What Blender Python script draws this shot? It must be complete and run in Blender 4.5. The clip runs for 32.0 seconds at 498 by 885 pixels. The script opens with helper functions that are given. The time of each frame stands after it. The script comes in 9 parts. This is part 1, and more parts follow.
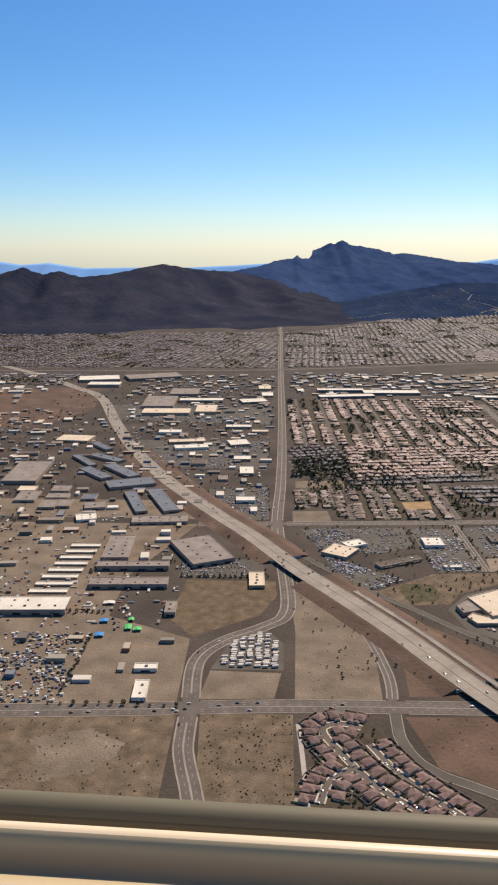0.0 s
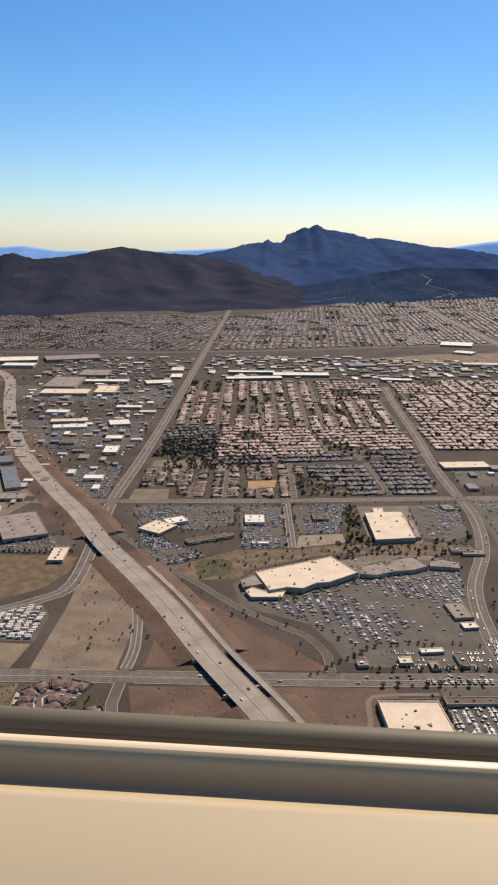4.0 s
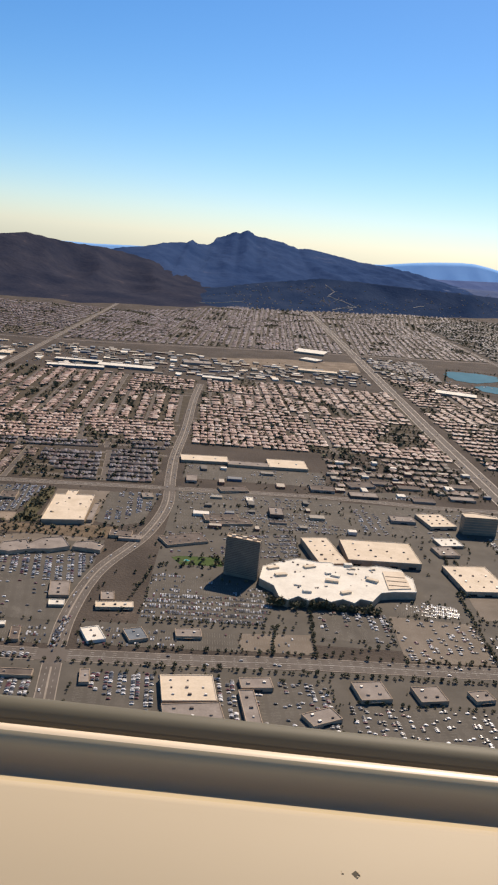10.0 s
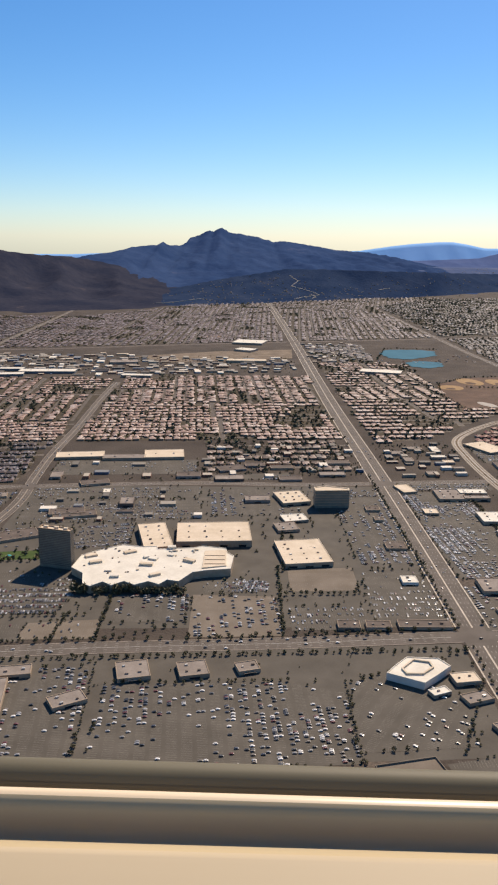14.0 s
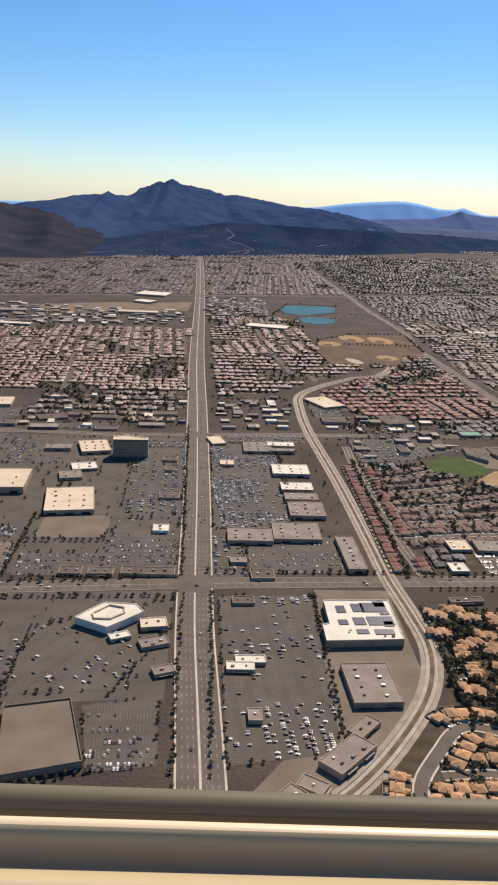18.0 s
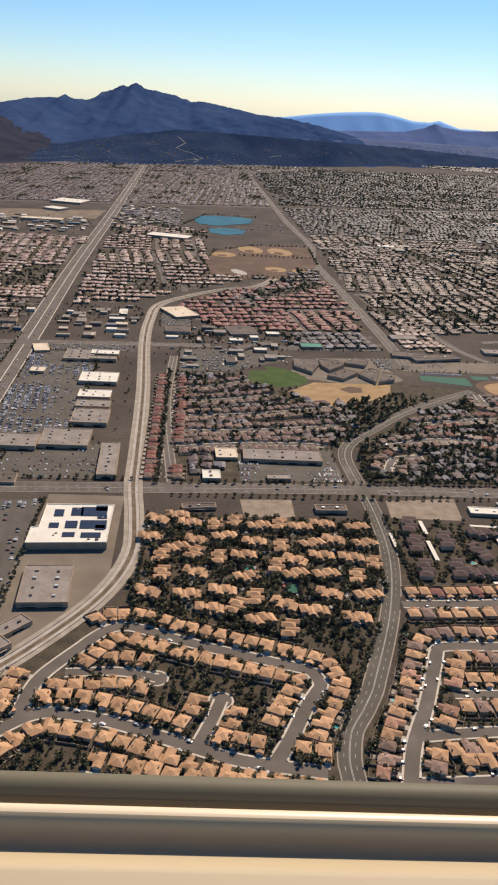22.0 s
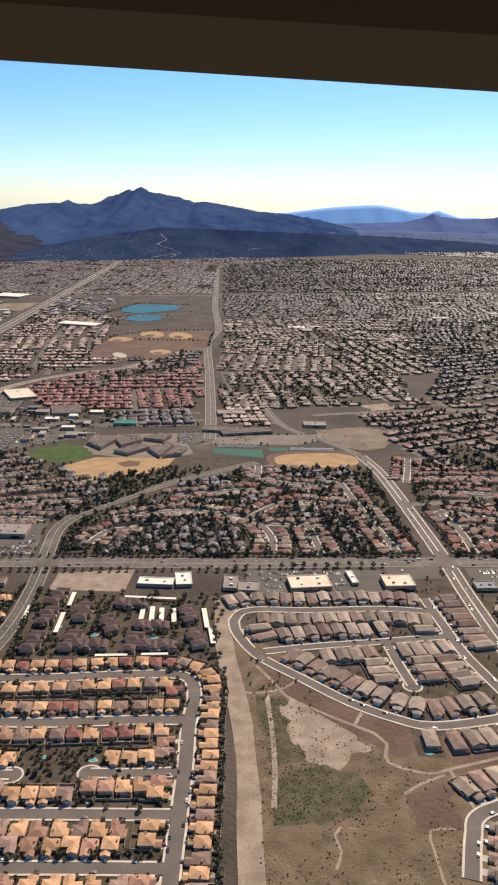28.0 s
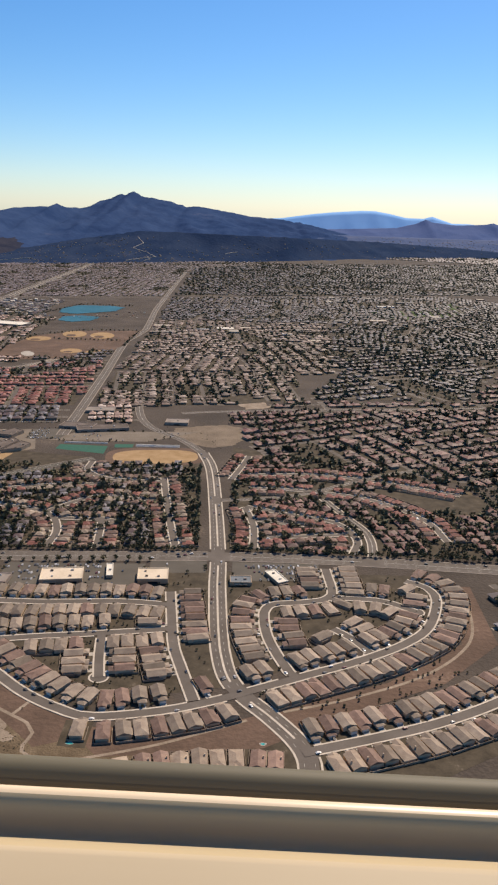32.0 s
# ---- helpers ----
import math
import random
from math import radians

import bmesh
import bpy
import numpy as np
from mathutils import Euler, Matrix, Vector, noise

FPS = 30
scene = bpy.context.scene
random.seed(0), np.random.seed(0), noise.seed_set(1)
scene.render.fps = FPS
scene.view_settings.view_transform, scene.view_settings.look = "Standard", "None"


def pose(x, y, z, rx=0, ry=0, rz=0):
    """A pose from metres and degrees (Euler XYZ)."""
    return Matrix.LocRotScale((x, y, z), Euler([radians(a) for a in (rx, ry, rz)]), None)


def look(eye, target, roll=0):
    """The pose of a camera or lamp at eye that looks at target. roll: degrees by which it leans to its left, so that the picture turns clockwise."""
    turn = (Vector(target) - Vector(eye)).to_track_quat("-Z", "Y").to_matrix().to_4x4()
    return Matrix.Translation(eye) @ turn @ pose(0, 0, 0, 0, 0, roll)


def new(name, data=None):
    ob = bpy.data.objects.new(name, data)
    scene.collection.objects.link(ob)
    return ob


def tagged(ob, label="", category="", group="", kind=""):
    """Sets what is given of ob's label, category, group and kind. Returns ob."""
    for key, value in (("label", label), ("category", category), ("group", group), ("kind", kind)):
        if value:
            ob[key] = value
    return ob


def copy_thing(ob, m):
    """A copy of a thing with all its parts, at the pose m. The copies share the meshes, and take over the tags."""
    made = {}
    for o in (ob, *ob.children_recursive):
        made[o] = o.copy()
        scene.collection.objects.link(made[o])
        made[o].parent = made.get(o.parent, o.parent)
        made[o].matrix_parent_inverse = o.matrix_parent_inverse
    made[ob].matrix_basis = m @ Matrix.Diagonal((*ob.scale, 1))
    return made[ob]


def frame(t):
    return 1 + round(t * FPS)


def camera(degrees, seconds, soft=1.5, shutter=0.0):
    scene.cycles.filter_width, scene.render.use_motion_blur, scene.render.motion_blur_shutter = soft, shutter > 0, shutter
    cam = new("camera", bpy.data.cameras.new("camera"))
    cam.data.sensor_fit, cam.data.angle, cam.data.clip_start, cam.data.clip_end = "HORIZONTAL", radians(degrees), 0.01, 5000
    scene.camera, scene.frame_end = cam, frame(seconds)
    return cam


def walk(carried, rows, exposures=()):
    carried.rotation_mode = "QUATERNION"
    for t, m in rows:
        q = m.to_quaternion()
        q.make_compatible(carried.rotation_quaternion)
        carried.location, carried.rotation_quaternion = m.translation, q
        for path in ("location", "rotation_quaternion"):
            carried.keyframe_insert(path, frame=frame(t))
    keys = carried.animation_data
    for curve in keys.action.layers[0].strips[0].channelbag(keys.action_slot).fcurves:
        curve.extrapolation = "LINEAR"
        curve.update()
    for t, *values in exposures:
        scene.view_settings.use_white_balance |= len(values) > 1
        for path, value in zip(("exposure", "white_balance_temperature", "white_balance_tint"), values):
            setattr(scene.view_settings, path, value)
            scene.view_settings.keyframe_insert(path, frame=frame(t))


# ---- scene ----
# The place is modelled at about two fifths of life size, so that the mountains stand within the camera's reach.
SPEED, SINK, EYE0 = 28.477, -0.98535, 190.7655   # the aircraft's straight approach: along x, slowly sinking
WINDOW_OUT, SILL_DROP, OPENING = 0.28, 0.21, 0.336

cam = camera(34.049, 32.0, soft=2.2)
# seconds, heading, pitch, roll in degrees, and the hand's rise above the seat line in metres
HELD = [
    (0.0, -2.516, -13.485, -0.004, 0.006),
    (0.5, -3.097, -13.460, -0.934, 0.003),
    (1.0, -3.122, -13.962, -0.744, 0.002),
    (1.5, -2.120, -15.426, -0.361, 0.005),
    (2.0, -1.917, -16.062, 0.045, 0.012),
    (2.5, -2.295, -15.618, 0.031, 0.004),
    (4.5, -1.849, -14.189, 0.757, -0.027),
    (5.0, -1.663, -13.793, 1.903, -0.026),
    (5.5, -1.401, -13.518, 2.935, -0.027),
    (6.0, -1.221, -13.638, 3.619, -0.025),
    (6.5, -1.037, -14.368, 3.458, -0.025),
    (7.0, -0.724, -15.270, 2.731, -0.022),
    (7.5, -0.618, -16.055, 2.315, -0.012),
    (8.0, -0.455, -16.346, 1.984, -0.010),
    (8.5, 0.263, -16.004, 2.899, -0.014),
    (9.0, 1.161, -14.616, 4.619, -0.023),
    (9.5, 1.591, -13.582, 5.011, -0.026),
    (10.0, 1.646, -13.948, 5.433, -0.029),
    (10.5, 1.350, -14.727, 5.605, -0.025),
    (11.0, 1.246, -14.895, 5.137, -0.021),
    (11.5, 1.159, -14.815, 4.611, -0.025),
    (12.0, 0.986, -14.176, 3.349, -0.030),
    (12.5, 0.855, -13.295, 1.964, -0.023),
    (13.0, 0.458, -13.301, 1.379, -0.019),
    (13.5, 0.315, -13.979, 0.884, -0.014),
    (14.0, 0.767, -14.119, 0.517, -0.008),
    (14.5, 1.586, -14.387, 0.126, 0.018),
    (15.0, 2.334, -15.537, 0.786, 0.039),
    (15.5, 2.086, -15.781, 1.368, 0.034),
    (17.5, 3.243, -16.207, 2.205, 0.019),
    (18.0, 3.175, -17.030, 2.462, 0.028),
    (18.5, 3.370, -17.513, 3.469, 0.030),
    (19.0, 3.160, -17.979, 4.619, 0.031),
    (19.5, 2.953, -17.923, 4.607, 0.031),
    (20.0, 2.922, -17.553, 3.138, 0.049),
    (20.5, 2.892, -18.681, 2.337, 0.061),
    (21.0, 2.690, -20.152, 2.187, 0.074),
    (21.5, 3.116, -21.345, 2.574, 0.066),
    (22.0, 4.585, -22.618, 3.748, 0.072),
    (22.5, 5.437, -22.212, 3.134, 0.081),
    (23.0, 5.731, -20.606, 2.087, 0.072),
    (23.5, 5.766, -19.318, 1.362, 0.060),
    (24.0, 5.249, -18.233, 1.071, 0.058),
    (24.5, 4.482, -17.611, 0.863, 0.053),
    (26.5, 2.442, -15.464, -1.236, 0.088),
    (27.0, 2.120, -15.224, -1.172, 0.117),
    (27.5, 1.565, -15.758, -0.255, 0.087),
    (28.0, 1.294, -16.453, 1.302, 0.088),
    (28.5, 1.323, -16.577, 2.356, 0.072),
    (29.0, 1.174, -16.994, 2.778, 0.061),
    (29.5, 0.877, -17.242, 3.196, 0.055),
    (30.0, 1.040, -17.184, 4.194, 0.040),
    (30.5, 1.579, -16.744, 4.249, 0.034),
    (31.0, 1.557, -17.049, 3.213, 0.028),
    (31.5, 1.052, -17.114, 2.241, 0.019),
    (32.0, 0.466, -16.059, 1.639, 0.008),
]
walk(cam, [(t, pose(SPEED * t, 0, EYE0 + SINK * t + up, 90 + pitch, 0, -heading) @ pose(0, 0, 0, 0, 0, roll))
           for t, heading, pitch, roll, up in HELD], [(0.0, 0.39, 6600, 12), (24.3, 0.39, 6600, 12), (26.3, 0.87, 6600, 12), (27.0, 1.42, 6350, 12), (27.5, 0.84, 6750, 14), (28.0, 0.65, 6600, 12), (28.6, 0.51, 6600, 12), (29.6, 0.43, 6600, 12), (32.0, 0.41, 6600, 12)])
# ---- world and sun ----
SUN_HIGH, SUN_SIDE = radians(42), radians(24)     # elevation; degrees to the forward side of the view
world = bpy.data.worlds.new("sky")
scene.world = world
world.use_nodes = True
wn = world.node_tree.nodes
sky = wn.new("ShaderNodeTexSky")
sky.sky_type, sky.sun_disc = "NISHITA", False
sky.sun_elevation, sky.sun_rotation = SUN_HIGH, SUN_SIDE
sky.altitude, sky.air_density, sky.dust_density, sky.ozone_density = 1500, 1.12, 0.6, 7.0
wn["Background"].inputs["Strength"].default_value = 0.085
deep = wn.new("ShaderNodeHueSaturation")          # the dry, deep blue desert sky
deep.inputs["Saturation"].default_value, deep.inputs["Hue"].default_value = 1.18, 0.5
world.node_tree.links.new(sky.outputs["Color"], deep.inputs["Color"])
world.node_tree.links.new(deep.outputs["Color"], wn["Background"].inputs["Color"])
sun = new("sun", bpy.data.lights.new("sun", "SUN"))
sun.data.energy, sun.data.angle, sun.data.color = 4.5, radians(0.5), (1.0, 0.86, 0.69)
sun.matrix_world = look((math.sin(SUN_SIDE) * 900, math.cos(SUN_SIDE) * 900, math.tan(SUN_HIGH) * 900), (0, 0, 0))
# ---- materials ----
def surface(name, a, b, size=1.0, rough=0.85, metal=0.0, bump=0.0, fine=6.0, spread=0.0, by="", wear=None, spec=0.12):
    """A two-scale surface: colours a and b mixed by coarse noise of that size in metres, finer grain, and a
    lightness spread per object ("object") or per loose piece ("island")."""
    m = bpy.data.materials.new(name)
    m.use_nodes = True
    n, l = m.node_tree.nodes, m.node_tree.links
    bsdf = n["Principled BSDF"]
    bsdf.inputs["Roughness"].default_value, bsdf.inputs["Metallic"].default_value = rough, metal
    bsdf.inputs["Specular IOR Level"].default_value = spec
    geo = n.new("ShaderNodeNewGeometry")
    coarse, grain = n.new("ShaderNodeTexNoise"), n.new("ShaderNodeTexNoise")
    for node, s, d in ((coarse, 1 / size, 5.0), (grain, fine / size, 3.0)):
        node.inputs["Scale"].default_value, node.inputs["Detail"].default_value = s, d
        l.new(geo.outputs["Position"], node.inputs["Vector"])
    ramp = n.new("ShaderNodeValToRGB")
    ramp.color_ramp.elements[0].position, ramp.color_ramp.elements[1].position = 0.36, 0.66
    ramp.color_ramp.elements[0].color, ramp.color_ramp.elements[1].color = (*a, 1), (*b, 1)
    if wear:
        e = ramp.color_ramp.elements.new(0.74)
        e.color = (*wear, 1)
    mix = n.new("ShaderNodeMath")
    mix.operation = "MULTIPLY_ADD"
    l.new(grain.outputs["Fac"], mix.inputs[0])
    mix.inputs[1].default_value = 0.35
    off = n.new("ShaderNodeMath")
    off.operation = "MULTIPLY_ADD"
    off.inputs[1].default_value, off.inputs[2].default_value = 0.85, -0.09
    l.new(coarse.outputs["Fac"], off.inputs[0])
    l.new(off.outputs[0], mix.inputs[2])
    l.new(mix.outputs[0], ramp.inputs["Fac"])
    out = ramp.outputs["Color"]
    if by:
        hsv = n.new("ShaderNodeHueSaturation")
        rnd = geo.outputs["Random Per Island"] if by == "island" else n.new("ShaderNodeObjectInfo").outputs["Random"]
        val = n.new("ShaderNodeMapRange")
        val.inputs["To Min"].default_value, val.inputs["To Max"].default_value = 1 - spread, 1 + spread
        l.new(rnd, val.inputs["Value"])
        l.new(val.outputs[0], hsv.inputs["Value"])
        l.new(out, hsv.inputs["Color"])
        out = hsv.outputs["Color"]
    l.new(out, bsdf.inputs["Base Color"])
    if bump:
        bp = n.new("ShaderNodeBump")
        bp.inputs["Strength"].default_value, bp.inputs["Distance"].default_value = bump, size * 0.1
        l.new(grain.outputs["Fac"], bp.inputs["Height"])
        l.new(bp.outputs[0], bsdf.inputs["Normal"])
    return m


def paints(name, colours, rough=0.35, spec=0.5, by="island"):
    """One paint out of several, picked per loose piece or per object."""
    m = surface(name, colours[0], colours[0], 2.0, rough, spec=spec)
    n, l = m.node_tree.nodes, m.node_tree.links
    ramp = n.new("ShaderNodeValToRGB")
    ramp.color_ramp.interpolation = "CONSTANT"
    for i, c in enumerate(colours):
        e = ramp.color_ramp.elements[i] if i < 2 else ramp.color_ramp.elements.new(i / len(colours))
        e.position, e.color = i / len(colours), (*c, 1)
    rnd = n.new("ShaderNodeNewGeometry").outputs["Random Per Island"] if by == "island" else n.new("ShaderNodeObjectInfo").outputs["Random"]
    l.new(rnd, ramp.inputs["Fac"])
    l.new(ramp.outputs["Color"], n["Principled BSDF"].inputs["Base Color"])
    return m


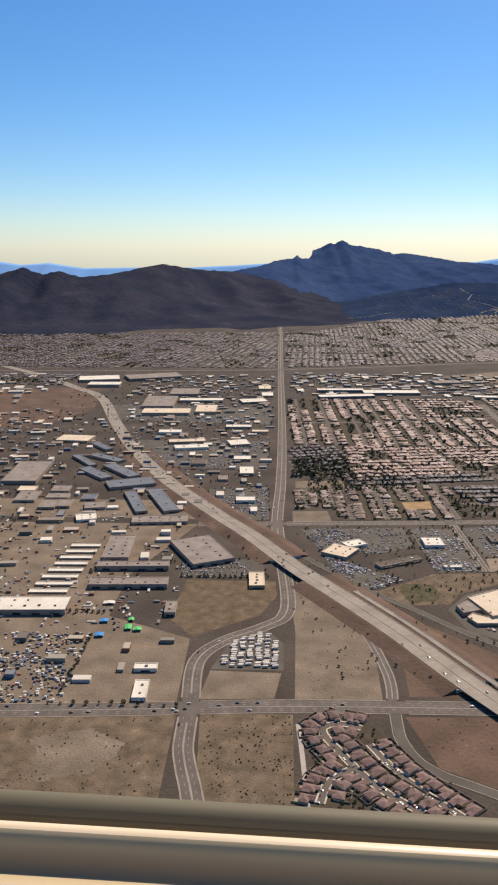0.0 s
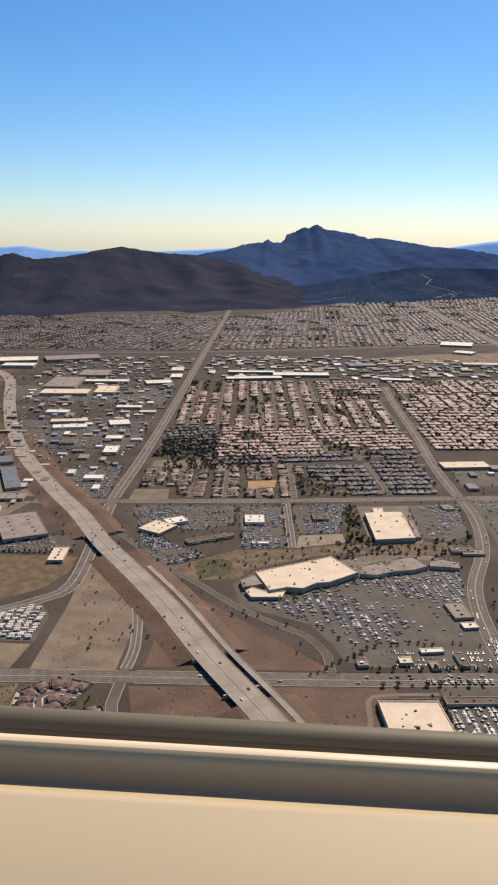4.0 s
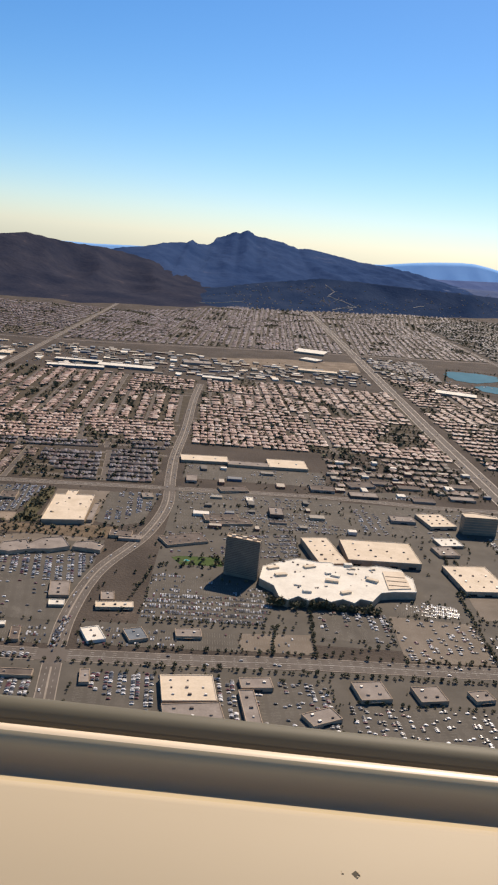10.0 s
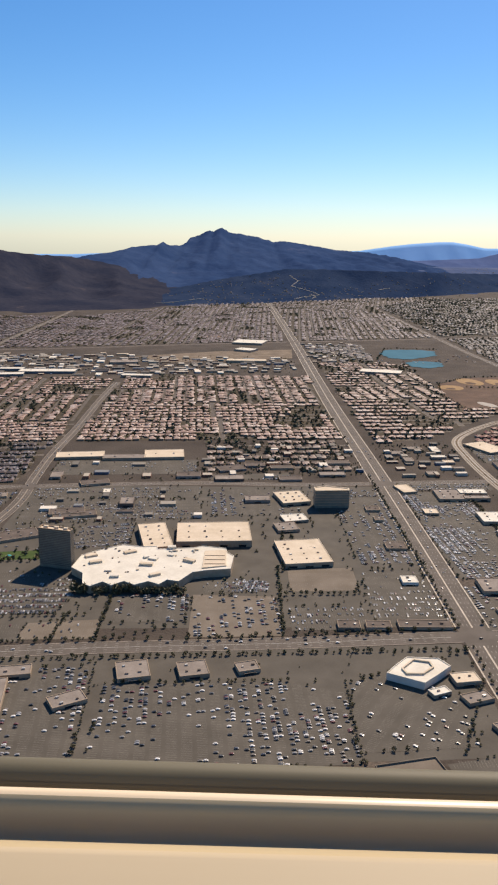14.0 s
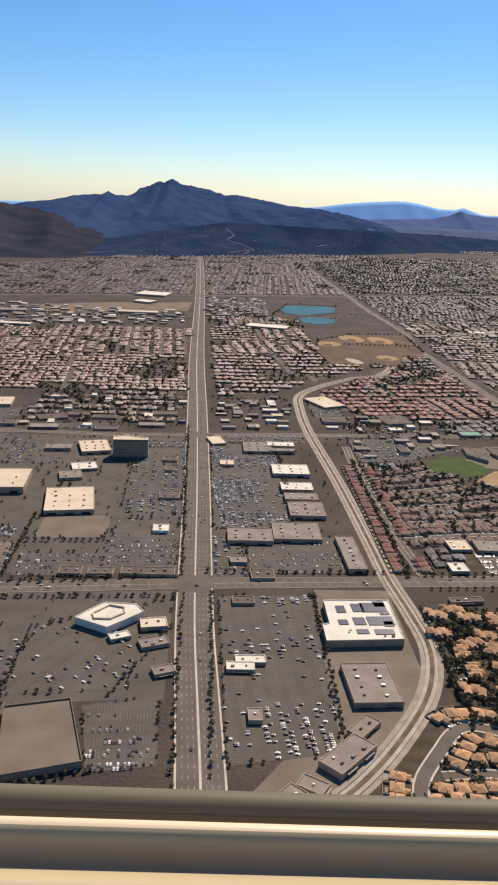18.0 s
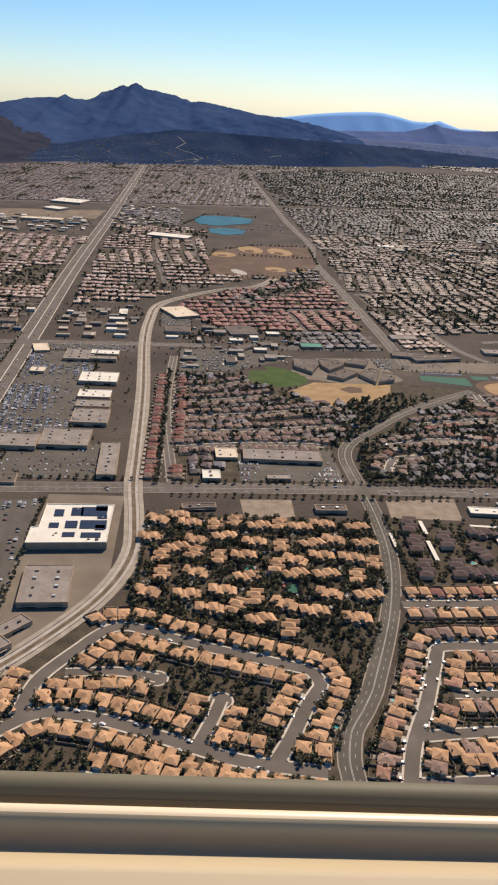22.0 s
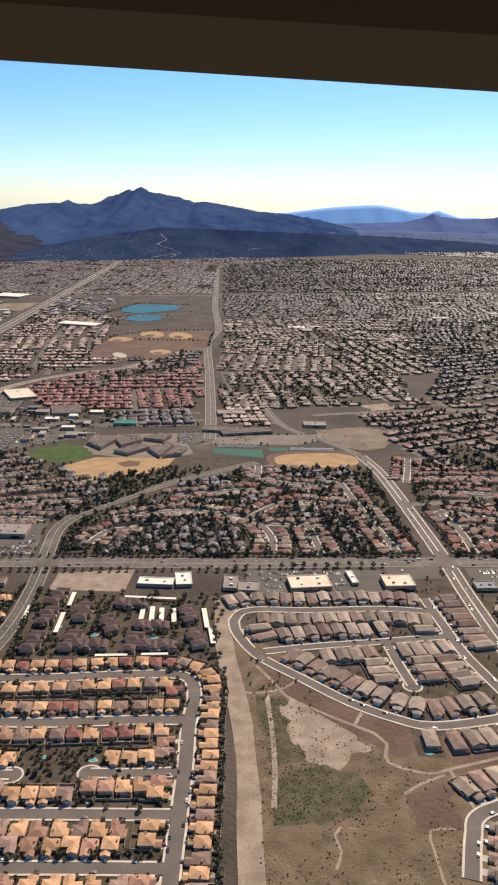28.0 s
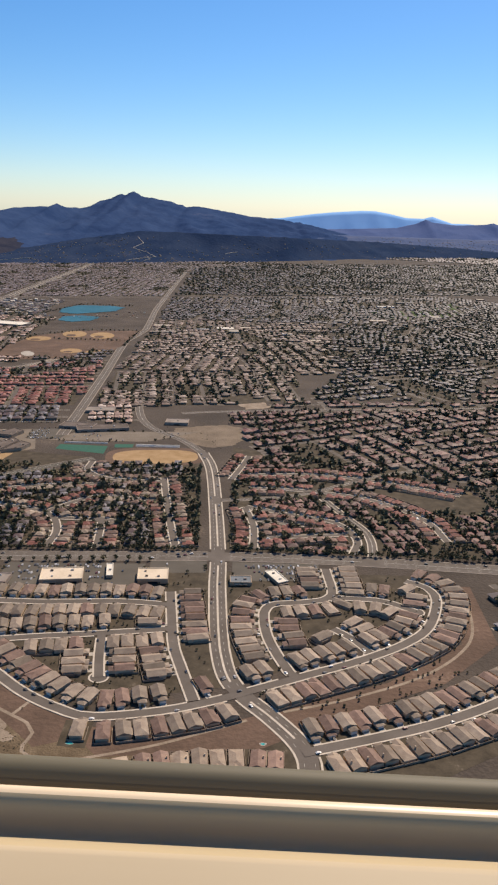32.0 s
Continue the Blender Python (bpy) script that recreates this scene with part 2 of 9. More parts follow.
M = {
    "ground": surface("valley_ground", (0.058, 0.046, 0.036), (0.096, 0.076, 0.059), 38, 0.95, bump=0.2, fine=25, wear=(0.150, 0.117, 0.088)),
    # shade of houses and trees is mixed into this dark yard colour
    "yards": surface("shaded_yards", (0.054, 0.043, 0.029), (0.096, 0.076, 0.051), 5, 0.95, fine=6, wear=(0.169, 0.134, 0.095)),
    "dirt": surface("bare_dirt", (0.15, 0.115, 0.08), (0.24, 0.185, 0.13), 16, 0.95, bump=0.3, fine=14, wear=(0.33, 0.26, 0.19)),
    "red_dirt": surface("graded_red_dirt", (0.10, 0.066, 0.046), (0.155, 0.10, 0.07), 22, 0.95, bump=0.2, fine=12, wear=(0.22, 0.15, 0.105)),
    "pale_dirt": surface("pale_caliche", (0.21, 0.16, 0.112), (0.33, 0.26, 0.19), 6, 0.95, bump=0.2, fine=8, wear=(0.42, 0.34, 0.255)),
    "scrub": surface("dry_scrub", (0.106, 0.079, 0.050), (0.196, 0.143, 0.093), 7, 0.95, bump=0.5, fine=9, wear=(0.297, 0.217, 0.148)),
    "green_scrub": surface("olive_scrub", (0.060, 0.058, 0.028), (0.115, 0.095, 0.052), 4, 0.95, bump=0.5, fine=9, wear=(0.18, 0.14, 0.085)),
    "asphalt": surface("parking_asphalt", (0.090, 0.078, 0.061), (0.121, 0.105, 0.083), 14, 0.85, fine=20, wear=(0.160, 0.141, 0.113)),
    "worn_asphalt": surface("sun_bleached_asphalt", (0.156, 0.126, 0.093), (0.212, 0.173, 0.131), 14, 0.9, fine=20, wear=(0.262, 0.217, 0.166)),
    "road": surface("road_asphalt", (0.112, 0.093, 0.075), (0.149, 0.125, 0.103), 10, 0.85, fine=20, wear=(0.184, 0.155, 0.128)),
    "highway": surface("freeway_concrete", (0.252, 0.213, 0.167), (0.332, 0.284, 0.226), 10, 0.85, fine=20, wear=(0.372, 0.324, 0.262)),
    "concrete": surface("pale_concrete", (0.34, 0.30, 0.25), (0.45, 0.40, 0.33), 5, 0.85, fine=10, wear=(0.52, 0.46, 0.39)),
    "channel": surface("channel_concrete", (0.27, 0.225, 0.17), (0.38, 0.325, 0.255), 5, 0.9, fine=10, wear=(0.45, 0.39, 0.31)),
    "line": surface("road_paint", (0.36, 0.335, 0.28), (0.50, 0.47, 0.40), 3, 0.7),
    "grass": surface("mown_grass", (0.045, 0.075, 0.02), (0.075, 0.105, 0.03), 8, 0.95, fine=12),
    "dry_grass": surface("dry_turf", (0.29, 0.185, 0.085), (0.40, 0.265, 0.14), 8, 0.95, fine=12),
    "white_roof": surface("white_membrane_roof", (0.64, 0.58, 0.47), (0.76, 0.70, 0.58), 9, 0.75, fine=8, wear=(0.55, 0.49, 0.39)),
    "cream_roof": surface("cream_roof", (0.58, 0.47, 0.33), (0.70, 0.58, 0.43), 9, 0.8, fine=8, wear=(0.52, 0.42, 0.3)),
    "grey_roof": surface("grey_roof", (0.217, 0.180, 0.148), (0.302, 0.255, 0.213), 7, 0.85, fine=8, wear=(0.363, 0.312, 0.262)),
    "dark_roof": surface("dark_roof", (0.106, 0.083, 0.066), (0.159, 0.126, 0.103), 7, 0.85, fine=8, wear=(0.212, 0.169, 0.142)),
    "blue_roof": surface("blue_grey_metal_roof", (0.125, 0.14, 0.15), (0.175, 0.19, 0.20), 7, 0.6, fine=8, wear=(0.22, 0.23, 0.23)),
    "tan_wall": surface("tan_stucco", (0.33, 0.25, 0.17), (0.42, 0.32, 0.23), 3, 0.9, spread=0.15, by="object"),
    "grey_wall": surface("grey_block_wall", (0.286, 0.227, 0.178), (0.371, 0.295, 0.238), 3, 0.9, spread=0.15, by="object"),
    "white_wall": surface("white_stucco", (0.6, 0.55, 0.48), (0.7, 0.64, 0.56), 3, 0.85),
    "dark_glass": surface("tinted_glass", (0.02, 0.024, 0.03), (0.03, 0.035, 0.04), 3, 0.12, spec=0.6),
    "metal": surface("galvanised_metal", (0.38, 0.37, 0.35), (0.5, 0.48, 0.45), 1, 0.5, metal=0.6),
    "tan_tiles": surface("tan_roof_tiles", (0.380, 0.212, 0.108), (0.490, 0.291, 0.157), 2.5, 0.72, bump=0.3, spread=0.24, by="island", spec=0.14),
    "tan_tile": surface("tan_roof_tile", (0.380, 0.212, 0.108), (0.490, 0.291, 0.157), 2.5, 0.72, bump=0.3, spread=0.24, by="object", spec=0.14),
    "brown_tiles": surface("brown_roof_tiles", (0.15, 0.095, 0.072), (0.23, 0.15, 0.112), 2.5, 0.72, bump=0.3, spread=0.3, by="island", spec=0.14),
    "brown_tile": surface("brown_roof_tile", (0.19, 0.12, 0.09), (0.29, 0.19, 0.14), 2.5, 0.72, bump=0.3, spread=0.28, by="object", spec=0.14),
    "rust_tiles": surface("rust_roof_tiles", (0.164, 0.063, 0.048), (0.238, 0.100, 0.074), 2.5, 0.72, bump=0.3, spread=0.22, by="island", spec=0.14),
    "rust_tile": surface("rust_roof_tile", (0.275, 0.146, 0.095), (0.380, 0.211, 0.137), 2.5, 0.72, bump=0.3, spread=0.22, by="object", spec=0.14),
    "taupe_tiles": surface("taupe_roof_tiles", (0.209, 0.159, 0.119), (0.293, 0.230, 0.169), 2.5, 0.72, bump=0.3, spread=0.4, by="island", spec=0.14),
    "taupe_tile": surface("taupe_roof_tile", (0.209, 0.155, 0.112), (0.293, 0.225, 0.162), 2.5, 0.72, bump=0.3, spread=0.4, by="object", spec=0.14),
    "plum_tile": surface("plum_roof_tile", (0.068, 0.040, 0.036), (0.096, 0.060, 0.053), 2.5, 0.72, bump=0.3, spread=0.12, by="object", spec=0.14),
    "stuccos": surface("house_stuccos", (0.50, 0.36, 0.235), (0.62, 0.46, 0.315), 2, 0.9, spread=0.15, by="island"),
    "stucco": surface("house_stucco", (0.50, 0.36, 0.235), (0.62, 0.46, 0.315), 2, 0.9, spread=0.15, by="object"),
    "far_roof": paints("mixed_tile_roofs", [(0.428, 0.309, 0.245), (0.339, 0.226, 0.174), (0.499, 0.396, 0.326), (0.239, 0.155, 0.117), (0.379, 0.252, 0.194)], 0.62, 0.16),
    "far_red_roof": paints("red_tile_roofs", [(0.249, 0.085, 0.065), (0.195, 0.069, 0.054), (0.312, 0.134, 0.097), (0.146, 0.061, 0.050), (0.244, 0.118, 0.086)], 0.62, 0.16),
    # taupe tiles, greyed and cooled to paint in the haze over far districts
    "far_grey_roof": paints("taupe_tile_roofs", [(0.138, 0.120, 0.120), (0.067, 0.055, 0.053), (0.181, 0.164, 0.170), (0.050, 0.040, 0.040), (0.100, 0.077, 0.074), (0.117, 0.079, 0.074)], 0.62, 0.16),
    "maroon_roof": paints("maroon_tile_roofs", [(0.185, 0.088, 0.074), (0.13, 0.066, 0.058), (0.24, 0.135, 0.108), (0.10, 0.058, 0.05), (0.165, 0.105, 0.085)], 0.62, 0.12),
    "far_brown_roof": paints("brown_tile_roofs", [(0.285, 0.205, 0.160), (0.135, 0.096, 0.073), (0.36, 0.28, 0.225), (0.105, 0.075, 0.058), (0.21, 0.140, 0.105)], 0.62, 0.14),
    "far_wall": surface("mixed_stucco", (0.239, 0.184, 0.134), (0.321, 0.256, 0.191), 6, 0.9, spread=0.3, by="island"),
    "leaf": surface("desert_foliage", (0.087, 0.080, 0.042), (0.167, 0.146, 0.083), 1.2, 0.8, spread=0.4, by="island"),
    "bark": surface("bark", (0.09, 0.065, 0.045), (0.14, 0.105, 0.075), 0.4, 0.9),
    "bush": surface("brown_desert_bush", (0.06, 0.052, 0.03), (0.11, 0.09, 0.055), 2, 0.9, spread=0.4, by="island"),
    # the blue of distance haze is mixed into the mountain rock colours below
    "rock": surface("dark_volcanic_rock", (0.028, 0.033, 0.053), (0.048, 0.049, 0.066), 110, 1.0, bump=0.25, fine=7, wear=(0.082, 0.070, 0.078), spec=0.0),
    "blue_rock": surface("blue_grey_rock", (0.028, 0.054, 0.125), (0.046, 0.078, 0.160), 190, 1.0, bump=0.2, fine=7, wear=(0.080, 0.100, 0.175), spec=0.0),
    # scrub foothills: navy haze put into the base colour
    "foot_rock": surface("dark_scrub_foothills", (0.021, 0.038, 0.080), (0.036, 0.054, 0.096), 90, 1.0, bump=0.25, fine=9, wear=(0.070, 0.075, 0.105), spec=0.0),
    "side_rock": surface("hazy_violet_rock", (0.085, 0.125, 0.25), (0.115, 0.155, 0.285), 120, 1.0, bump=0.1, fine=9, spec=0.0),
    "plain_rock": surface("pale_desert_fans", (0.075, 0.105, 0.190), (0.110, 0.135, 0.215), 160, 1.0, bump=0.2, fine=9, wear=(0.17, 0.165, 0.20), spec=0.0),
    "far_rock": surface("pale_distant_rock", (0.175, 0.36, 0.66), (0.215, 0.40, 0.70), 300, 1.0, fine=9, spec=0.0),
    "water": surface("pond_water", (0.030, 0.124, 0.176), (0.042, 0.153, 0.213), 40, 0.7, spec=0.03),
    "pool": surface("pool_water", (0.02, 0.30, 0.28), (0.04, 0.40, 0.36), 2, 0.1, spec=0.5),
    "court": surface("sports_court_red", (0.36, 0.10, 0.09), (0.42, 0.13, 0.11), 2, 0.8),
    "court_green": surface("sports_court_green", (0.026, 0.098, 0.064), (0.038, 0.124, 0.083), 2, 0.8),
    "green_roof": surface("green_metal_roof", (0.02, 0.16, 0.10), (0.03, 0.21, 0.13), 4, 0.5),
    "stall": surface("faded_stall_paint", (0.20, 0.18, 0.15), (0.30, 0.27, 0.22), 3, 0.8),
    "lip": surface("window_frame_lip", (0.085, 0.072, 0.05), (0.10, 0.085, 0.06), 0.5, 0.7),
    "kerb": surface("worn_kerb_concrete", (0.254, 0.212, 0.163), (0.336, 0.281, 0.223), 5, 0.9, fine=10, wear=(0.407, 0.345, 0.282)),
    "car": paints("car_paints", [(0.58, 0.56, 0.52), (0.035, 0.034, 0.032), (0.30, 0.29, 0.28), (0.72, 0.69, 0.64), (0.09, 0.088, 0.085), (0.14, 0.045, 0.038), (0.40, 0.39, 0.37), (0.05, 0.056, 0.07), (0.17, 0.145, 0.115), (0.05, 0.048, 0.045), (0.22, 0.215, 0.205)], 0.3, 0.5),
    "seal": surface("window_rubber_seal", (0.123, 0.108, 0.072), (0.145, 0.128, 0.083), 0.5, 0.6, spec=0.2),
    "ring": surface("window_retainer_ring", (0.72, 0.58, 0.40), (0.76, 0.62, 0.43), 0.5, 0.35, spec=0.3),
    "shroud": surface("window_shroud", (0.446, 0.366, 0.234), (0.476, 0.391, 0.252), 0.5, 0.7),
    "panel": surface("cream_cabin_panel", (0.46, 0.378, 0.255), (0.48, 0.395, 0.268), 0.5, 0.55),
    # unlit underside of the cabin panel: its shade is put into this dark colour
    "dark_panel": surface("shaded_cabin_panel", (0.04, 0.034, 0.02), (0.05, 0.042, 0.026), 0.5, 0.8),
    "bright_kerb": surface("bleached_pavement_concrete", (0.46, 0.395, 0.305), (0.58, 0.50, 0.40), 4, 0.85, fine=10, wear=(0.66, 0.58, 0.47)),
    "plum_tiles": surface("plum_roof_tiles", (0.14, 0.088, 0.075), (0.20, 0.13, 0.11), 2.5, 0.72, bump=0.3, spread=0.2, by="island", spec=0.14),
    "brown_scrub": surface("brown_weedy_dirt", (0.105, 0.075, 0.044), (0.175, 0.128, 0.078), 6, 0.95, bump=0.5, fine=9, wear=(0.25, 0.19, 0.125)),
}
# ---- mesh tools ----
def solid(name, verts, faces, material, parent=None, label="", at=None):
    """One mesh object out of points and faces, under a thing or free."""
    me = bpy.data.meshes.new(name)
    me.from_pydata(verts, [], faces)
    me.update()
    me.materials.append(M[material] if isinstance(material, str) else material)
    ob = new(name, me)
    ob.parent = parent
    if at is not None:
        ob.matrix_basis = at
    return tagged(ob, label)


def box(x0, y0, z0, x1, y1, z1, chamfer=0.0, base=True):
    """Points and faces of a box whose top edges are chamfered."""
    c = chamfer
    v = [(x0, y0, z0), (x1, y0, z0), (x1, y1, z0), (x0, y1, z0)]
    if c:
        v += [(x0, y0, z1 - c), (x1, y0, z1 - c), (x1, y1, z1 - c), (x0, y1, z1 - c)]
        v += [(x0 + c, y0 + c, z1), (x1 - c, y0 + c, z1), (x1 - c, y1 - c, z1), (x0 + c, y1 - c, z1)]
    else:
        v += [(x0, y0, z1), (x1, y0, z1), (x1, y1, z1), (x0, y1, z1)]
    f = [(3, 2, 1, 0)] if base else []
    for k in range(0, len(v) - 4, 4):
        f += [(k + i, k + (i + 1) % 4, k + 4 + (i + 1) % 4, k + 4 + i) for i in range(4)]
    k = len(v) - 4
    return v, f + [(k, k + 1, k + 2, k + 3)]


def merged(pieces):
    v, f = [], []
    for pv, pf in pieces:
        k = len(v)
        v += pv
        f += [tuple(i + k for i in q) for q in pf]
    return v, f


def turned(piece, x, y, angle, z=0.0, s=1.0):
    c, n = math.cos(angle), math.sin(angle)
    return [(x + s * (c * a - n * b), y + s * (n * a + c * b), z + s * h) for a, b, h in piece[0]], piece[1]


def prism(outline, z0, z1):
    """An upright solid over a flat outline (counter-clockwise points)."""
    k = len(outline)
    v = [(x, y, z0) for x, y in outline] + [(x, y, z1) for x, y in outline]
    f = [(i, (i + 1) % k, k + (i + 1) % k, k + i) for i in range(k)] + [tuple(range(k, 2 * k))]
    return v, f


def ring(outline, inset, z0, z1):
    """A parapet: a raised rim along an outline."""
    k = len(outline)
    cx, cy = sum(p[0] for p in outline) / k, sum(p[1] for p in outline) / k
    inner = []
    for i in range(k):
        (ax, ay), (bx, by), (dx, dy) = outline[i - 1], outline[i], outline[(i + 1) % k]
        u, w = Vector((bx - ax, by - ay)).normalized(), Vector((dx - bx, dy - by)).normalized()
        n = Vector((-u.y - w.y, u.x + w.x))
        n = n / max(0.3, n.dot(Vector((-u.y, u.x))))
        inner.append((bx + n.x * inset, by + n.y * inset))
    v = [(x, y, z0) for x, y in outline] + [(x, y, z1) for x, y in outline] + [(x, y, z1) for x, y in inner] + [(x, y, z0) for x, y in inner]
    f = []
    for a in range(3):
        f += [(a * k + i, a * k + (i + 1) % k, (a + 1) * k + (i + 1) % k, (a + 1) * k + i) for i in range(k)]
    return v, f


def smooth_line(pts, step=12.0):
    """A Catmull-Rom curve through a few points."""
    out = []
    p = [Vector(q) for q in pts]
    p = [2 * p[0] - p[1]] + p + [2 * p[-1] - p[-2]]
    for i in range(1, len(p) - 2):
        a, b, c, d = p[i - 1:i + 3]
        n = max(1, int((c - b).length / step))
        for k in range(n):
            t = k / n
            out.append(0.5 * ((2 * b) + (c - a) * t + (2 * a - 5 * b + 4 * c - d) * t * t + (3 * b - a - 3 * c + d) * t ** 3))
    return out + [p[-2]]


def offset(line, d):
    """A line moved d metres to its left."""
    out = []
    for i, q in enumerate(line):
        t = (line[min(i + 1, len(line) - 1)] - line[max(i - 1, 0)]).normalized()
        out.append(Vector((q.x - t.y * d, q.y + t.x * d)))
    return out


def strip(line, d0, d1, z, thick=0.0):
    """A band between two offsets of a line; with a thickness it has upright edges."""
    a, b = offset(line, d0), offset(line, d1)
    n = len(line)
    zs = list(z) if isinstance(z, (list, tuple)) else [z] * n
    v = [(p.x, p.y, h) for p, h in zip(a, zs)] + [(p.x, p.y, h) for p, h in zip(b, zs)]
    f = [(i, i + 1, n + i + 1, n + i) for i in range(n - 1)]
    if d0 < d1:
        f = [q[::-1] for q in f]
    if thick:
        v += [(p[0], p[1], p[2] - thick) for p in v[:2 * n]]
        f += [(i + 1, i, 2 * n + i, 2 * n + i + 1) for i in range(n - 1)]
        f += [(n + i, n + i + 1, 3 * n + i + 1, 3 * n + i) for i in range(n - 1)]
    return v, f


def dashes(line, d, width, z, on=1.6, gap=3.2):
    pieces, run, keep = [], 0.0, []
    for a, b in zip(line[:-1], line[1:]):
        L = (b - a).length
        u = (b - a).normalized()
        s = -run
        while s < L:
            e = min(L, s + on)
            if e > max(0, s) + 0.1:
                pieces.append(strip([a + u * max(0, s), a + u * e], d - width / 2, d + width / 2, z))
            s += on + gap
        run = (L - s) % (on + gap)
        run = (on + gap - (s - L)) % (on + gap)
    return merged(pieces) if pieces else ([], [])


LAYERS = []


def flat(name, outline, material, z, label, category="", kind="structure", raise_=0.0):
    """A patch of ground, laid a little above what is under it."""
    k = len(outline)
    LAYERS.append(name)
    z += 0.00023 * len(LAYERS)          # no two patches in one plane
    v = [(x, y, z) for x, y in outline]
    ob = solid(name, v, [tuple(range(k))], material, label=label)
    return tagged(ob, label, category or name.replace("_", " "), kind=kind)


def thing(name, x, y, angle, label, category, group=""):
    ob = new(name)
    ob.empty_display_size = 1.0
    ob.matrix_basis = pose(x, y, 0, 0, 0, math.degrees(angle))
    return tagged(ob, label, category, group)
# ---- ground, mountains, roads ----
tagged(solid("ground", [(-6000, -3000, 0), (6500, -3000, 0), (6500, 5600, 0), (-6000, 5600, 0)], [(0, 1, 2, 3)], "ground"),
       "brown desert valley floor under the city", "ground", kind="structure")


def mountain(name, crest, back, steps, rough, material, label, seed, foot=1.6):
    """A range: a crest line of (x, y, height, y of its foot), a slope cut by gullies down to the foot, and a back slope."""
    xs = [c[0] for c in crest]
    nx = max(60, int((xs[-1] - xs[0]) / 11))
    v = []
    rows = [i / steps for i in range(steps + 1)] + [1 + (i + 1) / 5 for i in range(5)]
    for s in rows:
        for i in range(nx + 1):
            x = xs[0] + (xs[-1] - xs[0]) * i / nx
            k = max(q for q in range(len(xs) - 1) if xs[q] <= x)
            u = (x - xs[k]) / (xs[k + 1] - xs[k])
            cy, ch, fy = (crest[k][a] + (crest[k + 1][a] - crest[k][a]) * u for a in (1, 2, 3))
            ch += (noise.noise((x / 30, seed, 0)) * 0.11 + noise.noise((x / 11, seed, 3)) * 0.09) * rough * min(1, ch / 40)
            fy += noise.noise((x / 120, seed, 9)) * 60
            if s <= 1:
                y = fy + (cy - fy) * s
                z = ch * s ** foot
                ridge = 1 - abs(noise.noise((x / 170 + y / 900, y / 420, seed))) * 2
                mid = 1 - abs(noise.noise((x / 75, y / 190, seed + 4))) * 2
                fine = 1 - abs(noise.noise((x / 30, y / 70, seed + 7))) * 2
                z += rough * (ridge * 0.6 + mid * 0.24 + fine * 0.06 - 0.40) * (s * (1 - s) * 4) ** 0.9 * min(1, ch / 60) * (0.25 + 0.75 * s)
                z = max(z, 1.5 * s) - 2.0 * (1 - s) ** 3
            else:
                y, z = cy + back * (s - 1), ch * (2 - s) - 2 * (s - 1)
            v.append((x, y, z))
    w = nx + 1
    f = [(j * w + i, j * w + i + 1, (j + 1) * w + i + 1, (j + 1) * w + i) for j in range(len(rows) - 1) for i in range(nx)]
    ob = solid(name, v, f, material)
    for p in ob.data.polygons:
        p.use_smooth = True
    return tagged(ob, label, "mountain", kind="structure")


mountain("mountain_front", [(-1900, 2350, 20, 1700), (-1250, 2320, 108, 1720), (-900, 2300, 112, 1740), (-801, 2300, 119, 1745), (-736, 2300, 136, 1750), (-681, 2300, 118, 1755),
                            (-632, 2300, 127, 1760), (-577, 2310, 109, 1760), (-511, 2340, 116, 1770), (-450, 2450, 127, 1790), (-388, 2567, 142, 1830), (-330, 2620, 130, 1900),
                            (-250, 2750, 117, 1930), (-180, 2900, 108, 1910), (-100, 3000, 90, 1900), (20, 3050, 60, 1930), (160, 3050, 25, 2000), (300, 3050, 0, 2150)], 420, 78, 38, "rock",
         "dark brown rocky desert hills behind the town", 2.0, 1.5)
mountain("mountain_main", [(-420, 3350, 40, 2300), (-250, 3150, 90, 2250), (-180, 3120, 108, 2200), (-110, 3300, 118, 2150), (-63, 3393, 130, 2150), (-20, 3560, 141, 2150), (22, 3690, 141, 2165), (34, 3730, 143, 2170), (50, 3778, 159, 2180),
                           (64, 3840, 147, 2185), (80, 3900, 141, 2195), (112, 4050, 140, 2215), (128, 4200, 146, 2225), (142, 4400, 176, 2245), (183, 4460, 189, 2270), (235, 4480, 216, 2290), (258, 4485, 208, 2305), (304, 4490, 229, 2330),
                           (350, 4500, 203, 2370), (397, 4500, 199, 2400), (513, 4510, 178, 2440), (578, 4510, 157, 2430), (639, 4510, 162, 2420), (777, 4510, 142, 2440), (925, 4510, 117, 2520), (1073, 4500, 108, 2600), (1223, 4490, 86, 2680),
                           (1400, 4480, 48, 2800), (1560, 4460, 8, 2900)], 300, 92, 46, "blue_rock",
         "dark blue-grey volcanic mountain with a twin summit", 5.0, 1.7)
